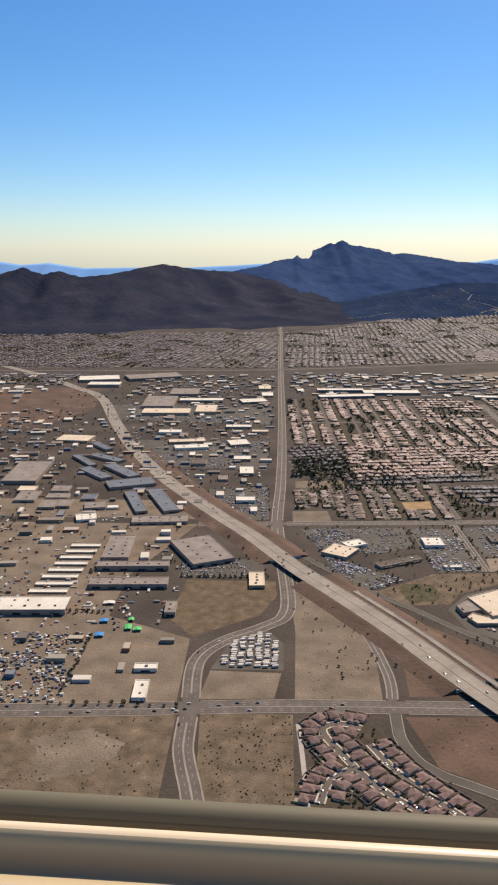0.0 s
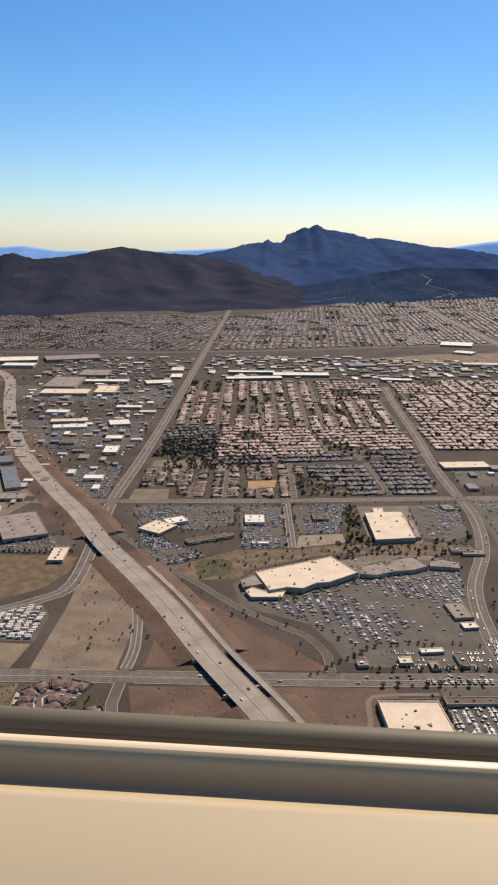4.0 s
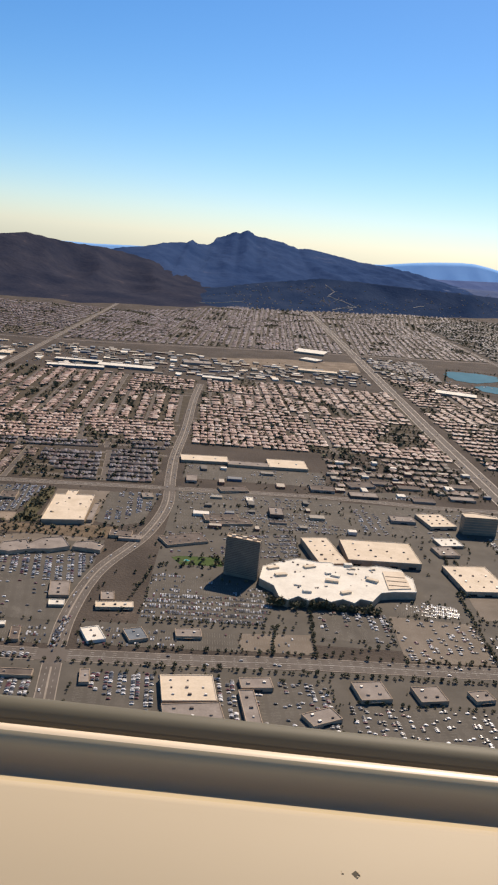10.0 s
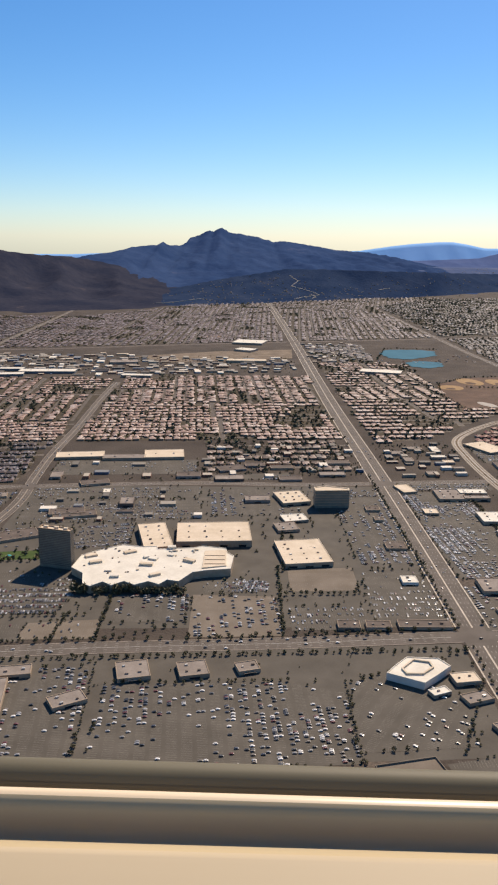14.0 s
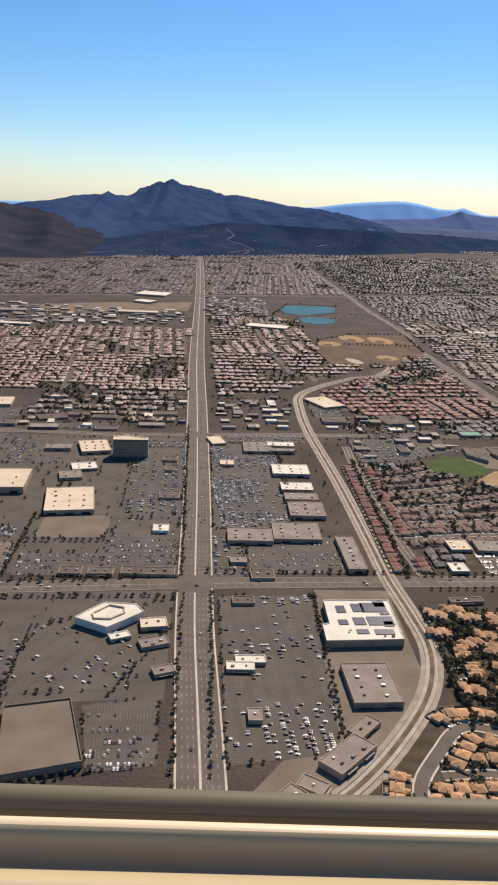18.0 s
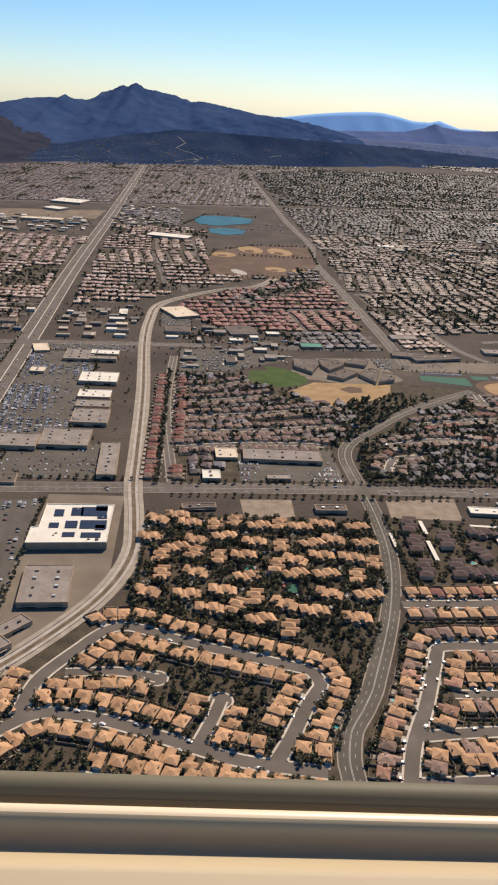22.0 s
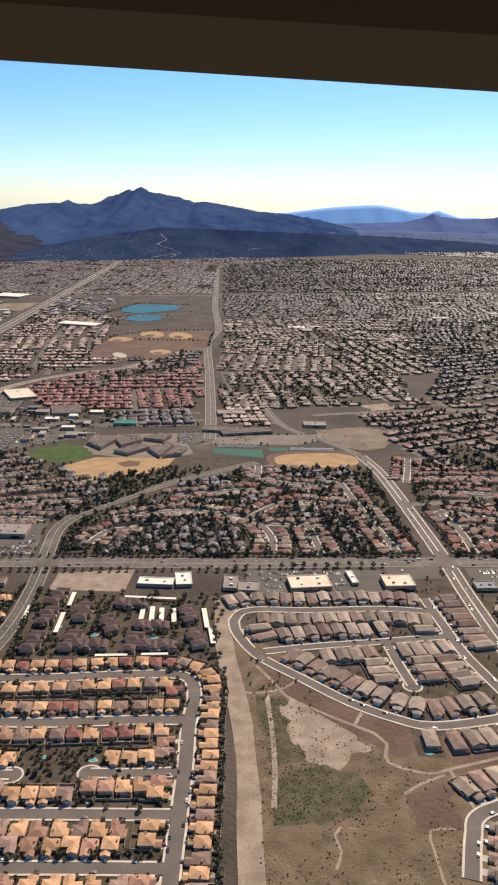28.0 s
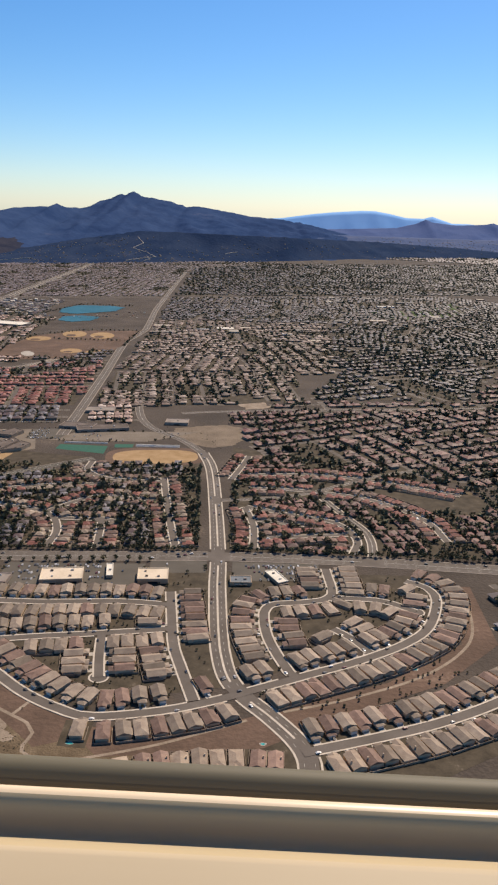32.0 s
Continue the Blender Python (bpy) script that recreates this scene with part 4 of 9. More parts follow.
flat("vacant_lot", [(795, 316), (798, 252), (804, 130), (900, 130), (900, 196), (862, 226), (830, 258), (806, 285)], "brown_scrub", 0.02, "dry open wash with scrub", "vacant lot")
flat("sand_patch", ragged([(818, 246), (834, 229), (842, 217), (832, 208), (822, 210), (817, 226)], 4), "pale_dirt", 0.03, "pale bare sand", "sand")
flat("graded_strip", [(805, 275), (812, 251), (826, 236), (838, 224), (850, 212), (862, 226), (846, 238), (828, 256), (812, 274)], "red_dirt", 0.032, "graded reddish strip beside the wall", "dirt strip")
flat("graded_strip", [(858, 222), (905, 225), (935, 238), (965, 252), (998, 280), (1004, 330), (1014, 330), (1012, 280), (985, 252), (955, 236), (920, 214), (870, 208)], "red_dirt", 0.032, "graded reddish drainage strip with a path", "dirt strip")
flat("vacant_lot", ragged([(974, 450), (1014, 461), (1048, 459), (1046, 422), (1012, 423), (985, 427)], 14), "brown_scrub", 0.022, "bare hillside lot", "vacant lot")
flat("vacant_lot", [(300, 1180), (480, 1230), (485, 1330), (360, 1300), (240, 1240)], "dirt", 0.03, "open brown land by the railway", "vacant lot")
flat("vacant_lot", [(-400, 560), (-60, 556), (-95, 600), (-400, 600)], "dirt", 0.03, "dusty industrial ground", "vacant lot")
flat("vacant_lot", [(-900, 800), (-270, 862), (-230, 960), (-255, 1110), (-330, 1110), (-900, 1150)], "red_dirt", 0.03, "open brown desert parcel", "vacant lot")
flat("field", ragged([(662, 512), (667, 530), (681.6, 543.4), (697, 536.5), (705.5, 517.3), (697.2, 503.1), (684.3, 501.1)], 11), "grass", 0.04, "green ball field", "sports field")
flat("field", [(688.7, 491.9), (708.2, 512.4), (760.4, 513.6), (757.1, 498.1), (746.2, 481.5), (727.7, 477.7), (716.1, 467.6), (702.6, 472.1)], "dry_grass", 0.03, "dry tan ball field with worn infield", "sports field")
flat("infield", [(723.6, 500.1), (731.0, 507.0), (739.0, 504.4), (737.8, 495.2), (729.5, 493.1)], "red_dirt", 0.05, "red clay infield", "sports field")



def oval(name, x, y, a, b, degrees, material, z, label, category, power=2.0):
    """A rounded patch: power 2 is an ellipse, more is squarer."""
    t, out = radians(degrees), []
    for k in range(28):
        c, n = math.cos(k * math.pi / 14), math.sin(k * math.pi / 14)
        u, w = a * math.copysign(abs(c) ** (2 / power), c), b * math.copysign(abs(n) ** (2 / power), n)
        out.append((x + u * math.cos(t) - w * math.sin(t), y + u * math.sin(t) + w * math.cos(t)))
    return flat(name, out, material, z, label, category)


flat("vacant_lot", ragged([(636, 935), (650, 1010), (700, 1060), (774, 1070), (768, 950), (752, 862), (692, 852), (640, 830)], 5), "red_dirt", 0.2, "bare sports park ground", "vacant lot")
for x, y, a, b in ((695, 1028, 15, 26), (731, 1022, 15, 26), (660, 985, 15, 17), (716, 905, 12, 15), (745, 900, 12, 14)):
    oval("ball_field", x, y, a, b, 10, "dry_grass", 0.35, "dry orange ball field", "sports field")
    oval("infield", x - 2, y - b * 0.45, a * 0.4, b * 0.35, 10, "red_dirt", 0.45, "worn red infield", "sports field")
oval("sand_patch", 674, 880, 7, 16, 20, "concrete", 0.4, "white gravel patch", "gravel")
oval("running_track", 854, 514, 33, 20.5, 6, "red_dirt", 0.035, "reddish running track", "running track", 3.0)
oval("field", 854, 513.5, 28, 15.5, 6, "dry_grass", 0.05, "dry tan infield of the running track", "sports field", 2.8)
flat("tennis_court", [(785, 526), (786, 537), (819, 535), (819, 517)], "court_green", 0.05, "green tennis courts", "tennis court")
flat("tennis_court", [(823, 540), (836, 541), (836, 533), (824, 532)], "court_green", 0.05, "green tennis courts", "tennis court")
flat("vacant_lot", ragged([(924, 584), (897, 600), (858, 586), (870, 551), (888, 538), (905, 545)], 6), "dirt", 0.025, "bare lot beside the parkway", "vacant lot")
flat("vacant_lot", ragged([(896, 690), (918, 704), (935, 660), (914, 651)], 8), "pale_dirt", 0.03, "pale sandy lot among houses", "vacant lot")
flat("pond", ragged([(622, 1290), (640, 1332), (688, 1336), (716, 1316), (709, 1268), (686, 1246), (656, 1223), (629, 1236)], 2), "water", 0.45, "blue pond among open ground", "pond")
flat("pond", ragged([(644, 1190), (668, 1209), (697, 1196), (693, 1157), (670, 1138), (648, 1150)], 3), "water", 0.45, "smaller blue pond among open ground", "pond")
for x, y, w, d, h in ((853, 536.5, 30, 2.2, 1.2), (803, 541, 30, 1.2, 0.8)):
    ob = tagged(new("bleachers"), "pale stepped bleachers beside a sports field", "bleachers", "bleachers")
    ob.location = (x, y, 0)
    for k in range(4):
        solid("bench", *box(-w / 2, d * (-0.5 + k / 4), 0, w / 2, d * (-0.25 + k / 4), h * (k + 1) / 4), "white_wall", ob)

# roads and homes on the mountain's lower slopes
from mathutils.bvhtree import BVHTree
slopes = []
for o in scene.objects:
    if o.name in ("mountain_main", "mountain_front", "mountain_foot", "mountain_plain"):
        slopes.append(BVHTree.FromPolygons([tuple(p.co) for p in o.data.vertices], [tuple(p.vertices) for p in o.data.polygons]))


def height(x, y):
    found = [b.ray_cast(Vector((x, y, 400)), Vector((0, 0, -1)))[0] for b in slopes]
    return max([p.z for p in found if p] + [0.0])


for pts in ([(560, 2400), (592, 2440), (640, 2470), (604, 2520), (560, 2560), (585, 2620), (560, 2680)], [(610, 2420), (625, 2446), (612, 2475)], [(840, 2610), (862, 2630), (880, 2636)], [(168, 2232), (228, 2280), (300, 2369)]):
    line = [Vector(p) + (Vector(q) - Vector(p)) * k / 12 for p, q in zip(pts[:-1], pts[1:]) for k in range(12)] + [Vector(pts[-1])]
    a, b = offset(line, 0.7), offset(line, -0.7)
    v = [(p.x, p.y, height(p.x, p.y) + 1.5) for p in a] + [(p.x, p.y, height(p.x, p.y) + 1.5) for p in b]
    v += [(x, y, z - 6.0) for x, y, z in v]
    n = len(line)
    f = [(i, i + 1, n + i + 1, n + i) for i in range(n - 1)] + [(2 * n + i, 2 * n + i + 1, i + 1, i) for i in range(n - 1)] + [(n + i, n + i + 1, 3 * n + i + 1, 3 * n + i) for i in range(n - 1)]
    tagged(solid("hill_road", v, f, "concrete"), "pale winding road cut into the hillside", "road", kind="structure")
hill = random.Random(8)
pieces = []
for x, y, r, n in ((280, 2440, 110, 60), (380, 2530, 130, 80), (500, 2560, 120, 60), (560, 2380, 110, 90), (660, 2460, 100, 70), (300, 2640, 90, 30), (450, 2640, 90, 40), (900, 3060, 90, 22), (1130, 2880, 130, 60), (1300, 2980, 140, 50),
                   (800, 2600, 120, 60), (1000, 2700, 120, 60), (480, 2400, 120, 90), (620, 2520, 120, 80), (760, 2560, 110, 70), (900, 2640, 110, 70), (330, 2300, 100, 90), (700, 3000, 110, 24), (1600, 3200, 260, 80), (2000, 3300, 300, 80), (1500, 3720, 240, 330), (1850, 3700, 300, 480), (2250, 3800, 340, 480), (2650, 3700, 340, 300)):
    for _ in range(n // 3):
        a, b = x + hill.gauss(0, r * 0.5), y + hill.gauss(0, r * 0.6)
        z = height(a, b)
        w, d, h = hill.uniform(2, 5), hill.uniform(3, 6), hill.uniform(0.8, 1.8)
        pieces.append(turned(box(-w / 2, -d / 2, -4, w / 2, d / 2, h, 0.6, base=False), a, b, hill.uniform(0, 3), z))
tagged(solid("hillside_houses", *merged(pieces), "far_wall"), "pale houses scattered over the lower hillside", "houses", kind="stuff")

# cabin window: sill and lintel, stretched along the whole camera path to stay in view
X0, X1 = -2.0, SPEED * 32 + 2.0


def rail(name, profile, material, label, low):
    """A trim strip with one cross-section (outward distance, height), drawn out along the camera's path."""
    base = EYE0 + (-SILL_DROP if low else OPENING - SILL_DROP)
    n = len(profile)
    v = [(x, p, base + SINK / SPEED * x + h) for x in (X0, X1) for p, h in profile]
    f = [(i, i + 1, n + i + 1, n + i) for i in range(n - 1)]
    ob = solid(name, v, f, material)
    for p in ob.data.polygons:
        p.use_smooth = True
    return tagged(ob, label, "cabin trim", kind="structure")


arc = lambda cx, cz, r, a0, a1, n: [(cx + r * math.cos(radians(a0 + (a1 - a0) * i / n)), cz + r * math.sin(radians(a0 + (a1 - a0) * i / n))) for i in range(n + 1)]
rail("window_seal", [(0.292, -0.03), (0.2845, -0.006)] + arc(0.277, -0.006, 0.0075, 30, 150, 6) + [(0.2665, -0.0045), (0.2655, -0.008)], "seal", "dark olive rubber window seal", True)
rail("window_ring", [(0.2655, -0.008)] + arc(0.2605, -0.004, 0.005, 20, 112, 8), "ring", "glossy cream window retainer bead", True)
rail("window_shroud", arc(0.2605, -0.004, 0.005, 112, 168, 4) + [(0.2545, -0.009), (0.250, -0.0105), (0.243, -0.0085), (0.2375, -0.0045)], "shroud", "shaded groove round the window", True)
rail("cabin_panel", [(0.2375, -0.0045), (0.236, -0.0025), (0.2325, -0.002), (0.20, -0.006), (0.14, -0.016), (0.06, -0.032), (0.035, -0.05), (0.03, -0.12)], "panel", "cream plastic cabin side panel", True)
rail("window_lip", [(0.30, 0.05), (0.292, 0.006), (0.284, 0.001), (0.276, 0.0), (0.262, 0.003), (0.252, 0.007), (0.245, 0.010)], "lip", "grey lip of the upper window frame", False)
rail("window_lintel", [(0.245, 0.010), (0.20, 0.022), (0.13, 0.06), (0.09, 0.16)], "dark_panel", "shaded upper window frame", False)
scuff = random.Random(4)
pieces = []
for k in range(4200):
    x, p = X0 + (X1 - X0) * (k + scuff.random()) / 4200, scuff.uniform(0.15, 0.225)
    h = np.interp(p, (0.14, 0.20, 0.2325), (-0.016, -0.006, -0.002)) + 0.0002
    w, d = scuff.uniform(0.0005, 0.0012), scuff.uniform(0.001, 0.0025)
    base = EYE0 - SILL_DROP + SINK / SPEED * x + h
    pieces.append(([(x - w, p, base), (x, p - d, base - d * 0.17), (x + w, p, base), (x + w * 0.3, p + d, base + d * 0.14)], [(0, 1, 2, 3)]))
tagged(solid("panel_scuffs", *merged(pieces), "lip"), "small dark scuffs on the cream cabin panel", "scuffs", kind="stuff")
# ---- commercial and industrial buildings ----
ROOF_WORDS = {"white_roof": "white membrane roof", "cream_roof": "cream roof", "grey_roof": "grey roof", "dark_roof": "dark roof", "blue_roof": "grey metal roof", "green_roof": "green metal roof"}
dice = random.Random(11)


def store(x, y, w, d, h, degrees, roof, wall, name="store_building", label="", category="building", units=-1, doors=True):
    """A flat-roofed building: walls, sunken roof, parapet, rooftop units, a recessed shop front."""
    label = label or "low flat-roofed building with %s and %s walls" % (ROOF_WORDS[roof], wall.split("_")[0])
    h = h * 0.8 + dice.uniform(0, 0.2)
    ob = thing(name, x, y, radians(degrees), label, category)
    o = [(-w / 2, -d / 2), (w / 2, -d / 2), (w / 2, d / 2), (-w / 2, d / 2)]
    v, f = prism(o, 0, h - 0.25)
    solid("wall", v, f[:-1], wall, ob)
    solid("roof", [(a, b, h - 0.25) for a, b in o], [(0, 1, 2, 3)], roof, ob)
    v, f = ring(o, 0.3, h - 0.25, h)
    solid("parapet", v, f, roof if roof in ("white_roof", "cream_roof") else wall, ob)
    n = units if units >= 0 else (min(10, int(w * d / 60) + 1) if y < 560 else min(2, int(w * d / 200)))
    for i in range(n):
        nx = max(1, round(math.sqrt(n * w / max(d, 1))))
        ny = -(-n // nx)
        a = (-0.5 + (i % nx + 0.5) / nx) * w * 0.9 + dice.uniform(-0.6, 0.6)
        b = (-0.5 + (i // nx + 0.5) / ny) * d * 0.86 + dice.uniform(-0.5, 0.5)
        s = dice.uniform(0.35, 0.75)
        solid("rooftop_unit", *box(a - s, b - s * 0.7, h - 0.25, a + s, b + s * 0.7, h + s * 0.55, 0.06), dice.choice(["metal", "grey_wall", "dark_roof"]), ob)
    if doors and h > 1.7 and w > 5 and y < 620:
        k = max(1, int(w / 9))
        for i in range(k):
            a = (-0.5 + (i + 0.5) / k) * w
            u = min(w / k * 0.35, 2.2)
            solid("shop_front", *box(a - u, -d / 2 - 0.06, 0.1, a + u, -d / 2 + 0.1, h * 0.42), "dark_glass", ob, "dark glazed shop front")
            if dice.random() < 0.6:
                solid("awning", *box(a - u * 1.2, -d / 2 - 0.9, h * 0.45, a + u * 1.2, -d / 2, h * 0.55, 0.03), wall, ob)
    return ob


for row in [
    (-142, 403, 51.7, 16.6, 4.0, 3, "white_roof", "grey_wall"),
    (-89, 437, 45.4, 10.7, 3.5, 3, "grey_roof", "grey_wall"),
    (-91, 463, 43.5, 8.2, 3.5, 3, "grey_roof", "grey_wall"),
    (-106, 494, 17.0, 40.2, 3.0, 3, "grey_roof", "grey_wall"),
    (-52, 490, 27.7, 46.0, 3.5, 26, "grey_roof", "grey_wall"),
    (-15, 445, 9.1, 20.1, 2.5, 3, "cream_roof", "tan_wall"),
    (-60, 404, 6.0, 15.0, 3.0, 3, "grey_roof", "grey_wall"),
    (-63, 341, 10.7, 5.3, 2.2, 3, "white_roof", "white_wall"),
    (-62, 321, 6.3, 15.1, 2.2, 3, "white_roof", "white_wall"),
    (-221, 670, 29.0, 64.3, 4.0, 3, "grey_roof", "grey_wall"),
    (-200, 602, 16.5, 25.4, 2.5, 3, "grey_roof", "grey_wall"),
    (-178, 583, 12.7, 19.7, 2.5, 3, "grey_roof", "grey_wall"),
    (-166, 585, 10.2, 17.0, 2.5, 3, "grey_roof", "tan_wall"),
    (-176, 603, 17.5, 12.0, 2.5, 3, "grey_roof", "grey_wall"),
    (-179, 623, 14.4, 15.9, 2.5, 3, "grey_roof", "grey_wall"),
    (-142, 553, 14.7, 13.2, 2.5, 17, "white_roof", "white_wall"),
]:
    store(*row)
for row in [
    (-206, 621, 14.4, 12.7, 2.5, 3, "cream_roof", "tan_wall"),
    (-212, 799, 33.8, 24.6, 3.0, -6, "cream_roof", "tan_wall"),
    (-156, 1003, 39.2, 70.1, 4.0, 2, "grey_roof", "grey_wall"),
    (-139, 940, 56.0, 27.6, 4.0, 2, "cream_roof", "tan_wall"),
    (-133, 1074, 37.2, 44.3, 4.0, 2, "grey_roof", "grey_wall"),
    (-105, 1016, 54.9, 15.9, 4.0, 2, "white_roof", "grey_wall"),
    (-93, 956, 24.6, 42.5, 4.0, 2, "cream_roof", "tan_wall"),
    (-120, 834, 23.7, 13.6, 3.0, 2, "white_roof", "white_wall"),
    (-97, 793, 36.6, 12.2, 3.0, 10, "cream_roof", "tan_wall"),
    (-90, 768, 32.8, 13.8, 3.0, 11, "white_roof", "white_wall"),
    (-76, 710, 12.7, 16.1, 3.0, 2, "dark_roof", "grey_wall"),
    (-49, 863, 27.5, 11.6, 3.0, 2, "white_roof", "grey_wall"),
    (-45, 787, 20.0, 21.0, 3.0, 16, "white_roof", "tan_wall"),
    (-38, 726, 15.5, 12.5, 3.0, 2, "white_roof", "grey_wall"),
    (-32, 683, 12.1, 22.3, 3.0, 3, "white_roof", "grey_wall"),
    (-29, 600, 14.7, 10.2, 3.0, 3, "white_roof", "white_wall"),
]:
    store(*row)
for row in [
    (-273, 1181, 58.3, 38.0, 5.0, 13, "white_roof", "grey_wall"),
    (-254, 1130, 45.1, 24.8, 5.0, 2, "white_roof", "grey_wall"),
    (-196, 1204, 81.0, 42.0, 5.0, 22, "grey_roof", "grey_wall"),
    (-27, 1116, 17.0, 28.3, 3.0, 2, "cream_roof", "tan_wall"),
    (-39, 1015, 32.9, 22.5, 3.0, 16, "white_roof", "grey_wall"),
    (-22, 1062, 14.8, 25.7, 3.0, 2, "white_roof", "grey_wall"),
    (76, 1098, 62.6, 13.7, 4.0, 2, "white_roof", "blue_roof"),
    (143, 1083, 74.9, 22.1, 4.0, 2, "white_roof", "blue_roof"),
    (81, 1052, 73.2, 16.4, 4.0, 9, "white_roof", "blue_roof"),
    (72, 477, 31.0, 6.4, 2.0, 28, "dark_roof", "tan_wall"),
    (143, 521, 10.5, 13.0, 2.2, 4, "dark_roof", "tan_wall"),
    (226, 466, 13.5, 9.0, 2.2, 3, "dark_roof", "tan_wall"),
    (37, 493, 17.6, 18.7, 2.8, -31, "cream_roof", "tan_wall"),
    (47, 507, 14.0, 10.4, 2.5, 29, "white_roof", "white_wall"),
    (99, 512, 12.9, 14.9, 2.6, 3, "white_roof", "white_wall"),
    (104, 471, 10.7, 3.6, 1.8, 3, "white_roof", "white_wall"),
]:
    store(*row)
for row in [
    (268, 652, 39.2, 17.2, 2.8, 7, "cream_roof", "tan_wall"),
    (305, 647, 34.9, 12.2, 2.6, 3, "grey_roof", "tan_wall"),
    (337, 656, 32.6, 24.9, 3.0, 5, "cream_roof", "tan_wall"),
    (233, 266, 10.0, 7.0, 2.2, 3, "cream_roof", "tan_wall"),
    (214, 249, 10.5, 8.0, 2.0, 3, "grey_roof", "tan_wall"),
    (199, 300, 30.0, 5.2, 1.8, 4, "dark_roof", "tan_wall"),
    (153, 328, 5.0, 5.0, 1.8, 6, "grey_roof", "tan_wall"),
    (172.5, 331, 6.0, 5.4, 2.0, 6, "cream_roof", "tan_wall"),
    (207, 383, 10.1, 17.2, 2.0, 9, "grey_roof", "tan_wall"),
    (209, 367, 7.6, 5.9, 1.8, 9, "white_roof", "tan_wall"),
    (237, 369, 18.5, 6.5, 2.0, 9, "cream_roof", "tan_wall"),
    (232, 379, 6.7, 9.3, 1.8, 9, "grey_roof", "tan_wall"),
    (186, 341, 10.8, 3.7, 1.8, 9, "white_roof", "tan_wall"),
    (198, 333, 4.3, 11.5, 1.8, 8, "dark_roof", "tan_wall"),
    (185, 328, 4.3, 6.8, 1.8, 8, "grey_roof", "tan_wall"),
    (232, 338, 8.6, 13.0, 2.0, 25, "white_roof", "white_wall"),
    (251, 341, 9.1, 11.1, 2.0, 24, "blue_roof", "tan_wall"),
    (275, 346, 12.2, 7.7, 2.0, 8, "grey_roof", "tan_wall"),
    (235, 302, 4.2, 10.4, 1.8, 8, "grey_roof", "tan_wall"),
]:
    store(*row)
for row in [
    (233, 545, 7.8, 9.5, 1.8, 12, "grey_roof", "tan_wall"),
    (286, 510, 23.4, 11.4, 2.2, 11, "dark_roof", "tan_wall"),
    (278, 297, 22.1, 19.5, 3.4, 8, "cream_roof", "tan_wall"),
    (281, 280, 23.4, 12.8, 2.8, 11, "grey_roof", "tan_wall"),
    (306, 306, 13.7, 8.1, 2.4, 9, "grey_roof", "tan_wall"),
    (304, 284, 6.4, 31.9, 2.4, 8, "grey_roof", "tan_wall"),
    (332, 285, 14.0, 8.9, 2.2, 29, "grey_roof", "tan_wall"),
    (355, 307, 13.7, 14.1, 2.4, 12, "grey_roof", "tan_wall"),
    (380, 308, 12.5, 11.8, 2.4, 12, "grey_roof", "tan_wall"),
    (403, 310, 9.4, 7.7, 2.2, 16, "grey_roof", "tan_wall"),
    (349, 460, 17.0, 41.3, 5.0, 12, "cream_roof", "tan_wall"),
    (384, 466, 44.4, 33.3, 5.0, 3, "cream_roof", "tan_wall"),
    (436, 540, 19.8, 25.6, 3.0, 14, "cream_roof", "tan_wall"),
    (436, 438, 27.2, 36.4, 3.4, 8, "cream_roof", "tan_wall"),
    (435, 499, 15.8, 13.2, 2.2, 13, "white_roof", "tan_wall"),
    (429, 482, 13.7, 14.3, 2.2, 12, "grey_roof", "tan_wall"),
]:
    store(*row)
for row in [
    (264, 466, 26.9, 15.0, 2.0, 27, "dark_roof", "tan_wall"),
    (292, 505, 28.0, 10.9, 2.0, 14, "dark_roof", "tan_wall"),
    (293, 576, 21.3, 11.0, 2.0, 16, "dark_roof", "tan_wall"),
    (493, 301, 11.0, 7.7, 2.4, 9, "cream_roof", "tan_wall"),
    (480, 291, 8.3, 4.7, 2.0, 23, "white_roof", "tan_wall"),
    (494, 287, 11.6, 7.0, 2.0, 20, "grey_roof", "tan_wall"),
    (499, 267, 8.2, 5.5, 2.0, 20, "grey_roof", "tan_wall"),
    (528, 270, 10.8, 5.7, 2.0, -1, "white_roof", "tan_wall"),
    (566, 555, 19.2, 9.6, 3.0, 0, "white_roof", "tan_wall"),
    (566, 542, 18.0, 6.5, 3.0, 0, "grey_roof", "tan_wall"),
    (568, 500, 23.9, 19.2, 3.0, 0, "white_roof", "tan_wall"),
    (569, 468, 19.5, 13.0, 3.0, -0, "white_roof", "tan_wall"),
    (570, 451, 19.9, 11.2, 3.0, -0, "grey_roof", "tan_wall"),
    (571, 431, 20.2, 21.7, 3.0, -0, "grey_roof", "tan_wall"),
    (537, 393, 23.6, 16.8, 2.8, -0, "grey_roof", "tan_wall"),
]:
    store(*row)
